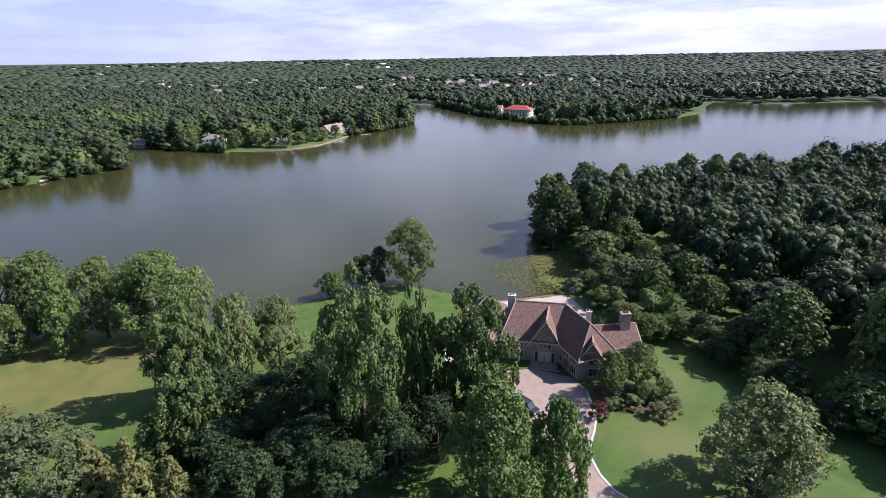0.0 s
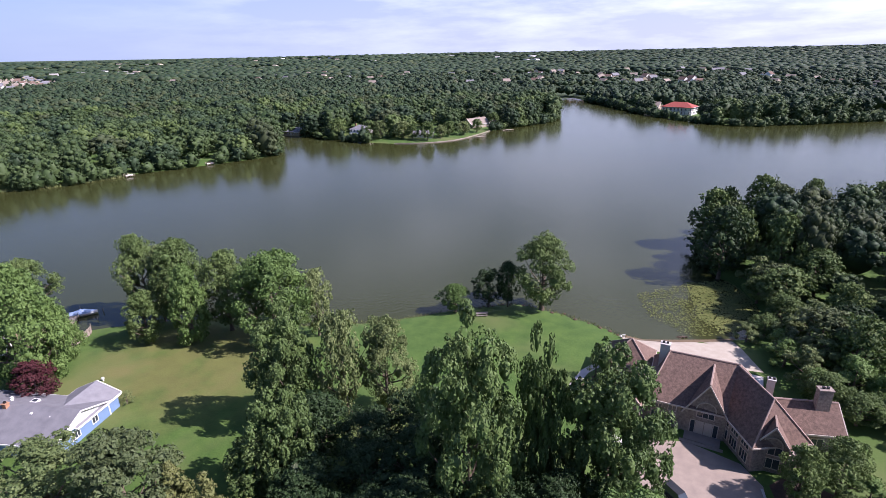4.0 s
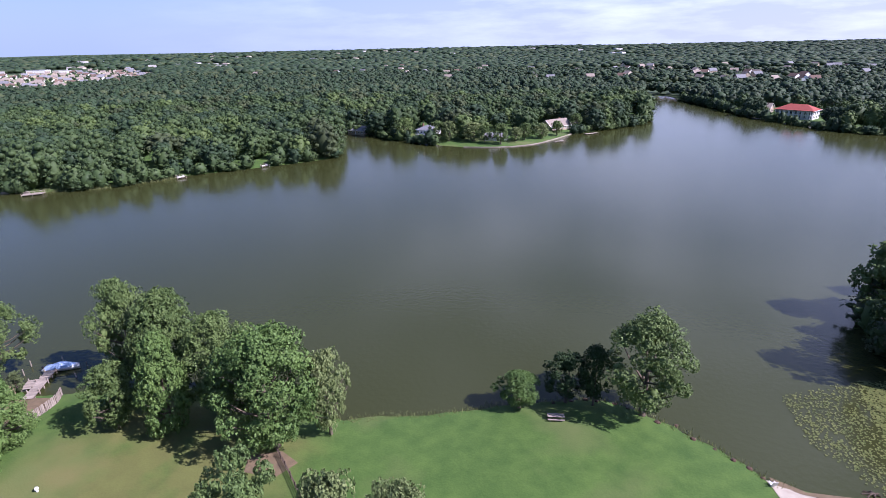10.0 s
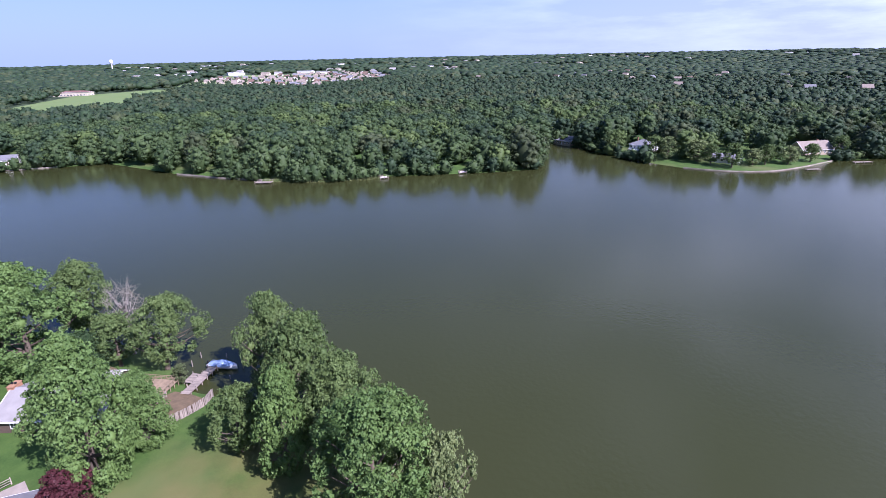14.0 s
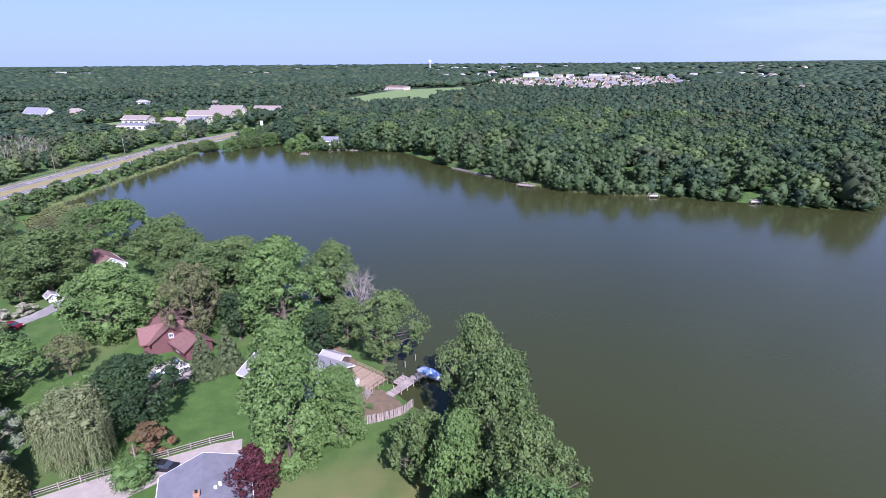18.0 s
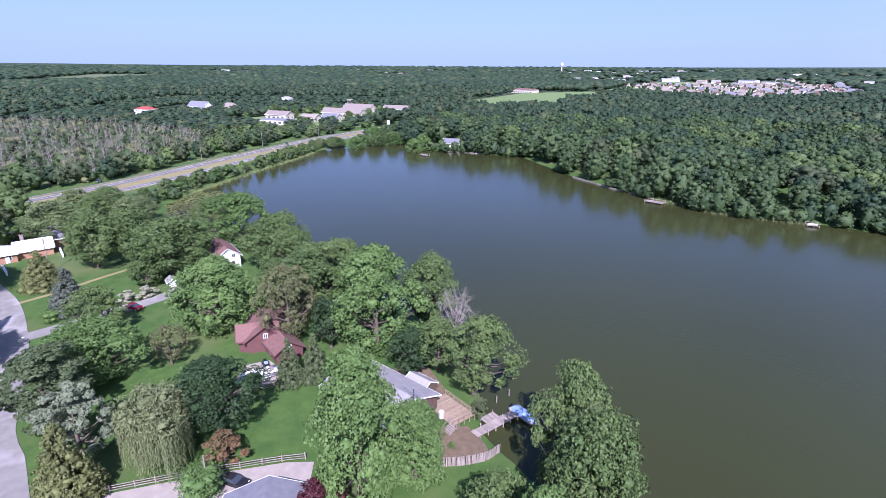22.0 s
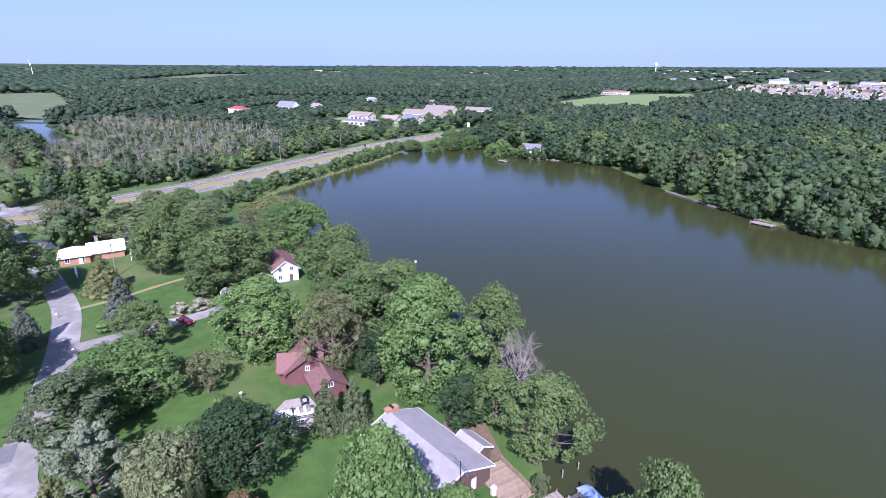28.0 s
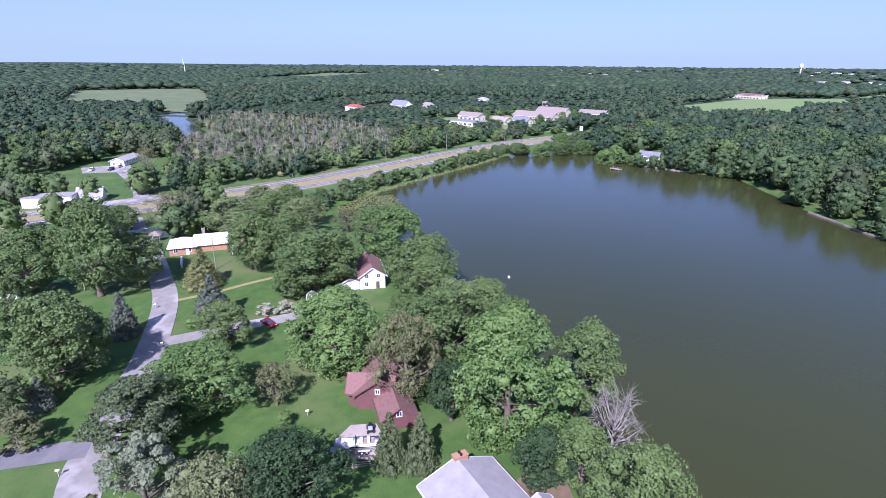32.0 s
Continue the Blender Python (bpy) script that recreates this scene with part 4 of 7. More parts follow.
def mixed(name, spots, templates, label, tones=(("leaf_wood", 0.45), ("wood_dark_leaf", 0.25), ("wood_light_leaf", 0.14), ("wood_olive_leaf", 0.16)), trunks=True, smooth=False):
    """A wood of several tones of tree, one object for each tone."""
    pick = rng_w.uniform(0, 1, len(spots)) + 0.18 * np.sin(spots[:, 0] * 0.05) * np.sin(spots[:, 1] * 0.043) + 0.22 * np.sin(spots[:, 0] * 0.0061 + 1) * np.sin(spots[:, 1] * 0.0083)
    low = -9.0
    for i, (material, share_) in enumerate(tones):
        high = 9.0 if i == len(tones) - 1 else max(low, 0.0) + share_
        rows = spots[(pick >= low) & (pick < high)]
        if len(rows):
            plant(name, rows, templates, material, label, trunks, smooth=smooth)
        low = high


def plant(name, spots, templates, material, label, trunks=True, category="woods", smooth=False):
    """One object of many trees: spots are rows of x, y, height, radius."""
    vs, fs, base = [], [], 0
    turns = rng_w.uniform(0, 2 * math.pi, len(spots))
    zs = heights(spots[:, 0], spots[:, 1])
    for k, (v, f) in enumerate(templates):
        at, z, turn = spots[k::len(templates)], zs[k::len(templates), None], turns[k::len(templates), None]
        if not len(at):
            continue
        x, y, h, r = (at[:, i, None] for i in range(4))
        c, s = np.cos(turn), np.sin(turn)
        q = np.stack([(v[:, 0] * c - v[:, 1] * s) * r / 4 + x, (v[:, 0] * s + v[:, 1] * c) * r / 4 + y, v[:, 2] * h / 10 + z], 2)
        vs.append(q.reshape(-1, 3))
        fs.append((f[None] + (np.arange(len(at)) * len(v))[:, None, None] + base).reshape(-1, 3))
        base += len(at) * len(v)
    if trunks:
        a = np.arange(4) * math.pi / 2
        ring = np.stack([np.cos(a), np.sin(a)], 1)
        x, y, h = spots[:, 0, None], spots[:, 1, None], spots[:, 2, None]
        foot = np.stack([ring[:, 0] * 0.3 + x, ring[:, 1] * 0.3 + y, np.repeat(zs[:, None] - 0.3, 4, 1)], 2)
        tip = np.stack([ring[:, 0] * 0.15 + x, ring[:, 1] * 0.15 + y, np.repeat(zs[:, None] + h * 0.6, 4, 1)], 2)
        tf = np.array([[0, 1, 5], [0, 5, 4], [1, 2, 6], [1, 6, 5], [2, 3, 7], [2, 7, 6], [3, 0, 4], [3, 4, 7]])
        vs.append(np.concatenate([foot, tip], 1).reshape(-1, 3))
        fs.append((tf[None] + (np.arange(len(spots)) * 8)[:, None, None] + base).reshape(-1, 3))
    me = quick_mesh(name, np.concatenate(vs), np.concatenate(fs), 3, smooth)
    return setting(name, me, M[material], label, "stuff", category)


def scatter(x0, x1, y0, y1, step, keep, hmin=12, hmax=19, rk=0.3, rng=rng_w):
    nx_, ny_ = int((x1 - x0) / step), int((y1 - y0) / step)
    gx_, gy_ = np.meshgrid(np.arange(nx_), np.arange(ny_))
    px = x0 + (gx_.ravel() + 0.5 * (gy_.ravel() % 2) + rng.uniform(-0.38, 0.38, gx_.size)) * step
    py = y0 + (gy_.ravel() + rng.uniform(-0.38, 0.38, gx_.size)) * step
    ok = keep(px, py)
    px, py = px[ok], py[ok]
    h = rng.uniform(hmin, hmax, len(px)) * (0.92 + 0.12 * np.sin(px * 0.021) * np.cos(py * 0.017))
    r = h * rk * rng.uniform(0.85, 1.3, len(px))
    return np.stack([px, py, h, r], 1)


def inside(px, py, poly):
    return edge_distance(px, py, poly) < 0


EAST_WOOD = [(32, 137), (34, 147), (30, 158), (23, 170), (23, 190), (40, 212), (88, 222), (145, 240), (200, 258), (300, 285), (420, 300), (420, 20), (110, 20), (73, 48), (59, 76), (50, 98), (42, 112), (36, 126)]
# clearings: yards, village, highway, shops, fields, marsh, the housing estate
CLEAR = [[(-250, -40), (-300, -34), (-345, -25), (-430, -5), (-480, 20), (-505, 0), (-400, -45), (-300, -80), (-262, -96), (-240, -70)],
         [(-190, 362), (-148, 356), (-112, 377), (-96, 430), (-108, 432), (-124, 394), (-150, 371), (-188, 372)], [(-440, -2), (-470, 24), (-480, 50), (-500, 20), (-460, -20)],
         [(-260, -60), (-240, 40), (-150, 104), (-60, 130), (-20, 150), (40, 142), (70, 40), (60, -60), (-60, -60)],
         [(-206, -110), (-150, -170), (-130, -60), (-200, -40)],
         [(-250, -215), (-330, -235), (-335, -195), (-285, -150), (-240, -130)],
         [(-590, -130), (-600, -60), (-660, 30), (-760, 40), (-780, -20), (-690, -120), (-640, -150)],
         [(-690, -300), (-690, -245), (-790, -230), (-830, -225), (-830, -280)],
         [(-780, 120), (-820, 230), (-1250, 440), (-1330, 420), (-1250, 250), (-1000, 130)],
         [(-930, 560), (-1190, 960), (-1700, 1250), (-2200, 900), (-1330, 430), (-1200, 470)],
         [(-510, -345), (-600, -355), (-570, -215), (-500, -110), (-410, -76), (-320, -98), (-298, -140), (-345, -203), (-425, -275)],
         [(-605, -435), (-575, -640), (-900, -1045), (-1085, -890), (-760, -555), (-640, -455)],
         [(-1500, -1250), (-2600, -1500), (-2700, -1150), (-1700, -1000)]]
HOMES_CLEAR = [(-455, 92, 14), (-440, 91, 12), (-183, 378, 17), (-243, 384, 13), (-115, 442, 20), (-138, 384, 15), (46, 553, 26), (22, 590, 14), (-65, 800, 34), (-584, 162, 12), (-760, 254, 16), (-320, 250, 9)]
rng_h = np.random.default_rng(21)
FAR_HOMES = []
for x0, x1, y0, y1, count in ((-460, 260, 960, 1500, 46), (260, 900, 690, 1250, 26), (-1000, -460, 1000, 1500, 14)):
    for _ in range(count):
        FAR_HOMES.append((rng_h.uniform(x0, x1), rng_h.uniform(y0, y1), rng_h.uniform(0, 180)))
HOMES_CLEAR += [(x - 2, y - 24, 34) for x, y, _ in FAR_HOMES]
HOMES_CLEAR += [(-678, -263, 26), (-752, -190, 20), (-735, -222, 22), (-905, -158, 16), (-875, -53, 14), (-515, -323, 20), (-1225, 262, 50), (-600, -75, 40), (-625, -40, 40), (-670, -10, 40), (-700, 25, 36)]

rng_t = np.random.default_rng(44)
FAR_TOWN = []
for a0, a1, d0, d1, count in ((134, 168, 1850, 3900, 46), (98, 132, 2300, 4300, 16), (176, 205, 2600, 4200, 8)):
    for _ in range(count):
        a, d = radians(rng_t.uniform(a0, a1)), rng_t.uniform(d0, d1)
        FAR_TOWN.append((-40 + d * math.cos(a), 86 + d * math.sin(a), rng_t.uniform(0, 180), d))
HOMES_CLEAR += [(x + 55 * (-40 - x) / d, y + 55 * (86 - y) / d, 30 + d * 0.03) for x, y, _, d in FAR_TOWN]


def line_distance(px, py, line):
    best = np.full(px.shape, 1e9)
    for (x0, y0), (x1, y1) in zip(line, line[1:]):
        dx, dy = x1 - x0, y1 - y0
        k = np.clip(((px - x0) * dx + (py - y0) * dy) / (dx * dx + dy * dy), 0, 1)
        best = np.minimum(best, np.hypot(px - x0 - k * dx, py - y0 - k * dy))
    return best


def wooded(px, py, shore=2.5):
    ok = (wet(px, py) > shore) & (line_distance(px, py, HW_MID) > 18) & (line_distance(px, py, STREET) > 9)
    for poly in CLEAR:
        ok &= ~inside(px, py, poly)
    for x, y, r in HOMES_CLEAR:
        ok &= np.hypot(px - x, py - y) > r
    return ok


# the near wood beside the stone house: single trees in front, the rest as one mass
near_wood = scatter(20, 250, 30, 290, 9.5, lambda px, py: inside(px, py, EAST_WOOD) & (wet(px, py) > -3.5), 18, 25, 0.3)
edge = edge_distance(near_wood[:, 0], near_wood[:, 1], EAST_WOOD)
near_wood[:, 2] *= np.where((edge > -26) & (near_wood[:, 0] < 72) & (near_wood[:, 1] > 100) & (near_wood[:, 1] < 160), 0.58, 1.0)
for i, q in enumerate(smooth_line([(39, 114), (43.5, 105.5), (48, 95), (53.5, 82), (60, 72), (70, 59), (84, 46)], 3.6)):
    tree(("alder", "bush", "ash", "alder", "bright")[i % 5], q.x + 2.0 + 1.4 * math.sin(i * 2.3), q.y + 1.0 * math.cos(i * 1.7), 4.0 + 4.5 * abs(math.sin(i * 1.3)), 2.8 + 1.6 * abs(math.sin(i * 2.1)), group="bushes along the wood's edge")
lawn_side = (near_wood[:, 1] < 114) & (near_wood[:, 0] < 120)
rise = np.clip(0.22 - edge / 17, 0.22, 1.0)
near_wood[:, 2] *= np.where(lawn_side, rise, 1.0)
near_wood[:, 3] *= np.where(lawn_side, 0.55 + 0.45 * rise, 1.0)
front = (edge > -16) & (near_wood[:, 0] < 120)
for i, (x, y, h, r) in enumerate(near_wood[front]):
    tree(("ash", "oak", "pine", "ash", "alder")[i % 5], x, y, h, r, group="trees of the wood beside the stone house", fine=False)
mixed("woods_near", near_wood[~front], wood_templates(6, 24, 6, 0.28, 0.74, low=0.3, twigs=7), "dense mixed wood behind the stone house", (("wood_dark_leaf", 0.55), ("leaf_wood", 0.33), ("wood_olive_leaf", 0.12)))


def ring_distance(px, py):
    return np.hypot(px + 60, py - 90)


far_shore = scatter(-700, 420, 40, 900, 13.2, lambda px, py: wooded(px, py, -0.5) & (ring_distance(px, py) < 520) & (py > 40) & ~inside(px, py, EAST_WOOD) & ~((px > 40) & (py < 330)), 14, 22, 0.43)
near_south = (far_shore[:, 0] < -480) & (far_shore[:, 1] < 60)
far_shore[near_south, 2] *= 0.75
inner = wet(far_shore[:, 0], far_shore[:, 1]) > 30
mixed("woods_far_shore", far_shore[~inner], wood_templates(8, 26, 5, 0.34, 0.72, low=0.08, twigs=6, drop=1.75), "tall deciduous wood along the far shore")
mixed("woods_far_shore", far_shore[inner], wood_templates(8, 17, 5, 0.34, 0.74, low=0.35, twigs=5), "tall deciduous wood behind the far shore", trunks=False)
south = scatter(-700, -120, -520, 60, 11.0, lambda px, py: wooded(px, py) & (ring_distance(px, py) < 520) & (py < 40), 10, 18, 0.4)
south[:, 2] *= np.where((south[:, 0] < -470) & (south[:, 1] > -340), 0.55, 1.0)
# more light leaves than in the other woods: haze put into the tones
mixed("woods_south", south, wood_templates(6, 20, 5, 0.36, 0.74, 30, low=0.08, twigs=5, drop=1.6), "mixed wood beyond the highway", (("leaf_wood", 0.38), ("wood_dark_leaf", 0.1), ("wood_light_leaf", 0.32), ("wood_olive_leaf", 0.2)))


def in_sight(px, py):
    """The wide sector that lies before the camera somewhere along its way."""
    a = np.degrees(np.arctan2(-(px + 60), py - 60))
    return (a > -45) & (a < 152)


for i, (r0, r1, step) in enumerate(((520, 800, 13), (800, 1300, 16.5), (1300, 2100, 25), (2100, 3200, 38), (3200, 4750, 60))):
    far = scatter(-r1, r1, -r1, r1, step, lambda px, py: (ring_distance(px, py) >= r0) & (ring_distance(px, py) < r1) & in_sight(px, py) & ~((px > 60) & (py < 330))
                  & wooded(px, py, 4), 14, 20, 0.42)
    far[:, 3] = step * rng_w.uniform(0.5, 0.74, len(far))
    far[:, 2] *= np.where((far[:, 1] > 850) & (far[:, 0] > -1000), 0.72, 1.0)
    far[:, 2] *= np.where((far[:, 0] < -480) & (far[:, 0] > -1000) & (far[:, 1] > -380) & (far[:, 1] < 20), 0.6, 1.0)
    spec = ((6, 7, 2, 0.45, 3), (6, 3, 2, 0.5, 3), (6, 1, 1, 0.5, 2), (5, 0, 1, 1, 1), (5, 0, 1, 1, 1))[i]
    mixed("woods_distant", far, wood_templates(spec[0], spec[1], spec[2], spec[3], 0.9, 60 + i, 0.3, spec[4]), "distant woodland to the horizon", (("leaf_far", 0.46), ("wood_dark_leaf", 0.42), ("wood_olive_leaf", 0.12)), False, True)

# low trees and scrub that hang over the water along the wooded shores
fringe = []
for pts in (SHORE_FAR[8:12], SHORE_FAR[16:], SHORE_WEST[:8], SHORE_WEST[10:16], SHORE_FAR[:6], SHORE_EAST[3:10]):
    for q in smooth_line(pts, 5.0):
        fringe.append((q.x + rng_w.normal(0, 1.0), q.y + rng_w.normal(0, 1.0), rng_w.uniform(5, 11), rng_w.uniform(3.4, 5.4)))
fringe = np.array(fringe)
fringe = fringe[(np.hypot(fringe[:, 0] + 249, fringe[:, 1] - 233) > 5) & (np.hypot(fringe[:, 0] + 228, fringe[:, 1] - 270) > 5) & (np.hypot(fringe[:, 0] + 286, fringe[:, 1] - 184) > 8)]
mixed("shore_scrub", fringe, wood_templates(6, 12, 5, 0.5, 0.7, 120, 0.0, 5, 1.7), "bushes and low trees overhanging the lake", trunks=False)

# ---- houses ----


def gable_roof(w, d, z0, z1, over=0.5, thick=0.22):
    """A gable roof with its ridge along x."""
    bm = bmesh.new()
    k = (z1 - z0) / (d / 2)
    e = d / 2 + over
    ze = z0 - k * over
    prof = [(-e, ze), (0, z1), (e, ze), (e, ze - thick), (0, z1 - thick * 1.2), (-e, ze - thick)]
    rows = [[bm.verts.new((sx * (w / 2 + over), y, z + thick)) for y, z in prof] for sx in (-1, 1)]
    for i in range(6):
        bm.faces.new((rows[0][i], rows[0][(i + 1) % 6], rows[1][(i + 1) % 6], rows[1][i]))
    for r in rows:
        bm.faces.new((r[0], r[1], r[4], r[5]))
        bm.faces.new((r[1], r[2], r[3], r[4]))
    return bm


def hip_roof(w, d, z0, z1, over=0.5, thick=0.22, ridge=None):
    bm = bmesh.new()
    ridge = max(0.2, w - d) if ridge is None else ridge
    base = [bm.verts.new((sx * (w / 2 + over), sy * (d / 2 + over), z0)) for sx, sy in ((-1, -1), (1, -1), (1, 1), (-1, 1))]
    low = [bm.verts.new((v.co.x, v.co.y, z0 - thick)) for v in base]
    a, b = bm.verts.new((-ridge / 2, 0, z1)), bm.verts.new((ridge / 2, 0, z1))
    for f in ((base[0], base[1], b, a), (base[1], base[2], b), (base[2], base[3], a, b), (base[3], base[0], a)):
        bm.faces.new(f)
    for i in range(4):
        bm.faces.new((base[i], low[i], low[(i + 1) % 4], base[(i + 1) % 4]))
    bm.faces.new(low)
    return bm


def gable_walls(w, d, z0, z1):
    bm = add_box(bmesh.new(), -w / 2, w / 2, -d / 2, d / 2, -0.6, z0)
    for sx in (-1, 1):
        x = sx * w / 2
        vs = [bm.verts.new((x - sx * t, y, z)) for t in (0, 0.25) for y, z in ((-d / 2, z0), (d / 2, z0), (0, z1 - 0.05))]
        bm.faces.new(vs[:3])
        bm.faces.new(vs[3:])
        for i in range(3):
            bm.faces.new((vs[i], vs[(i + 1) % 3], vs[3 + (i + 1) % 3], vs[3 + i]))
    return bm


def on_wall(side, at, half_w, half_d):
    turn, x, y = {"s": (0, at, -half_d), "n": (180, at, half_d), "e": (90, half_w, at), "w": (-90, -half_w, at)}[side]
    return pose(x, y, 0, 0, 0, turn)


def lattice(xs_, zs_, y0, y1):
    """A one-piece frame: uprights between every second pair of xs_, rails between the first and the last pair of zs_."""
    bm, made = bmesh.new(), {}
    nx_, nz_ = len(xs_) - 1, len(zs_) - 1

    def vert(i, j, k):
        if (i, j, k) not in made:
            made[i, j, k] = bm.verts.new((xs_[i], (y0, y1)[k], zs_[j]))
        return made[i, j, k]

    def solid(i, j):
        return 0 <= i < nx_ and 0 <= j < nz_ and (i % 2 == 0 or j % 2 == 0)

    for i in range(nx_):
        for j in range(nz_):
            if solid(i, j):
                ring = [(i, j), (i + 1, j), (i + 1, j + 1), (i, j + 1)]
                bm.faces.new([vert(*q, 0) for q in ring])
                bm.faces.new([vert(*q, 1) for q in ring[::-1]])
                for (di, dj), a, b in (((0, -1), 0, 1), ((1, 0), 1, 2), ((0, 1), 2, 3), ((-1, 0), 3, 0)):
                    if not solid(i + di, j + dj):
                        bm.faces.new((vert(*ring[b], 0), vert(*ring[a], 0), vert(*ring[a], 1), vert(*ring[b], 1)))
    return bm


def window(parent, side, at, z, w, h, half_w, half_d, base=None, bars=1, frame_mat="white"):
    """A window on a wall of a block whose walls lie at +-half_w, +-half_d; base: where that block stands in its house."""
    xs_ = [-w / 2 - 0.12, -w / 2]
    for i in range(bars):
        x = w * ((i + 1) / (bars + 1) - 0.5)
        xs_ += [x - 0.04, x + 0.04]
    bm = lattice(xs_ + [w / 2, w / 2 + 0.12], [-0.12, 0, h, h + 0.12], -0.08, 0.05)
    ob = part("window", bm, M[frame_mat], parent)
    ob.matrix_basis = (base or Matrix()) @ on_wall(side, at, half_w, half_d) @ pose(0, 0, z)
    part("pane", box(-w / 2, w / 2, -0.025, 0.02, 0, h), M["glass"], ob)
    return ob


def door(parent, side, at, w, h, half_w, half_d, material="white", base=None, glazed=False):
    bm = box(-w / 2, w / 2, -0.07, 0.06, 0, h, 0.02)
    for zz in (0.12, 0.55):
        add_box(bm, -w * 0.36, w * 0.36, -0.09, -0.06, h * zz, h * (zz + 0.33))
    ob = part("door", bm, M[material], parent)
    ob.matrix_basis = (base or Matrix()) @ on_wall(side, at, half_w, half_d)
    part("door_handle", box(w * 0.38, w * 0.42, -0.14, -0.07, h * 0.46, h * 0.5), M["metal"], ob)
    return ob


def chimney(parent, x, y, z0, z1, w=0.9, d=0.7, material="brick", turn=0, flues=1):
    bm = box(-w / 2, w / 2, -d / 2, d / 2, z0, z1 - 0.15)
    add_box(bm, -w / 2 - 0.08, w / 2 + 0.08, -d / 2 - 0.08, d / 2 + 0.08, z1 - 0.15, z1)
    ob = part("chimney", bm, M[material], parent)
    ob.matrix_basis = pose(x, y, 0, 0, 0, turn)
    for i in range(flues):
        fx = (i - (flues - 1) / 2) * 0.6
        part("flue", box(fx - 0.17, fx + 0.17, -0.17, 0.17, z1 - 0.05, z1 + 0.32, 0.03), M["black"], ob)
    return ob


def block(parent, cx, cy, rz, w, d, eave, ridge, wall, roof, form="gable", fascia="white", over=0.5, cap=None, ridge_len=None):
    """One wing of a house: walls, a roof, a fascia board along the eaves and caps along the ridges."""
    base = pose(cx, cy, 0, 0, 0, rz)
    flat_wall = form != "gable"
    part("wall", box(-w / 2, w / 2, -d / 2, d / 2, -0.8, eave) if flat_wall else gable_walls(w, d, eave, ridge), M[wall], parent).matrix_basis = base
    if form == "flat":
        part("roof", box(-w / 2 - 0.15, w / 2 + 0.15, -d / 2 - 0.15, d / 2 + 0.15, eave, eave + 0.3), M[roof], parent).matrix_basis = base
        return base
    bm = gable_roof(w, d, eave, ridge, over) if form == "gable" else hip_roof(w, d, eave, ridge, over, ridge=ridge_len)
    ob = part("roof", bm, M[roof], parent)
    ob.matrix_basis = base
    k = (ridge - eave) / (d / 2)
    zf = eave - k * over
    if form == "gable":
        for sy in (-1, 1):
            y = sy * (d / 2 + over)
            part("fascia", box(-w / 2 - over, w / 2 + over, y - 0.06 + sy * 0.07, y + 0.06 + sy * 0.07, zf - 0.14, zf + 0.16), M[fascia], ob)
            for sx in (-1, 1):
                x = sx * (w / 2 + over + 0.05)
                part("bargeboard", tube([(x, sy * (d / 2 + over), zf + 0.1), (x, 0, ridge + 0.1)], [0.13, 0.13], 4), M[fascia], ob)
        if cap:
            part("ridge_cap", tube([(-w / 2 - over, 0, ridge + 0.24), (w / 2 + over, 0, ridge + 0.24)], [0.16, 0.16], 5), M[cap], ob)
        return base
    for s in (-1, 1):
        y, x = s * (d / 2 + over + 0.06), s * (w / 2 + over + 0.06)
        part("fascia", box(-w / 2 - over - 0.1, w / 2 + over + 0.1, y - 0.06, y + 0.06, eave - 0.22, eave + 0.04), M[fascia], ob)
        part("fascia", box(x - 0.06, x + 0.06, -d / 2 - over, d / 2 + over, eave - 0.22, eave + 0.04), M[fascia], ob)
    if cap:
        rl = (max(0.2, w - d) if ridge_len is None else ridge_len) / 2
        part("ridge_cap", tube([(-rl, 0, ridge + 0.02), (rl, 0, ridge + 0.02)], [0.15, 0.15], 5), M[cap], ob)
        for sx in (-1, 1):
            for sy in (-1, 1):
                part("hip_cap", tube([(sx * rl, 0, ridge + 0.02), (sx * (w / 2 + over), sy * (d / 2 + over), eave + 0.02)], [0.15, 0.15], 5), M[cap], ob)
    return base


def rows_of_windows(parent, base, w, d, sides, storeys, z0=0.95, step=2.8, ww=1.1, wh=1.4, gap=3.0, skip=()):
    for s in range(storeys):
        for side in sides:
            span = w if side in "sn" else d
            k = max(1, int(span / gap))
            for i in range(k):
                if (side, s, i) not in skip:
                    window(parent, side, ((i + 0.5) / k - 0.5) * span, z0 + s * step, ww, wh, w / 2, d / 2, base)


def plain_house(x, y, rz, w, d, eave, ridge, wall="white", roof="roof_grey", label="white house with a grey gable roof", form="gable", storeys=1, chim=False, name="house", cat="house", sides="snew", group="houses round the lake", doors="s", cap=None):
    ob = thing(name, x, y, height(x, y), rz, label, cat, group)
    base = block(ob, 0, 0, 0, w, d, eave, ridge, wall, roof, form, cap=cap)
    k = max(1, int(w / 3.0))
    skip = [(s, 0, k // 2) for s in doors]
    rows_of_windows(ob, base, w, d, sides, storeys, skip=skip)
    for s in doors:
        door(ob, s, ((k // 2 + 0.5) / k - 0.5) * w, 1.0, 2.1, w / 2, d / 2, "wood_dark" if wall in ("white", "cream") else "white", base)
    if chim:
        chimney(ob, w * 0.2, 0.4, eave, ridge + 0.9)
    return ob


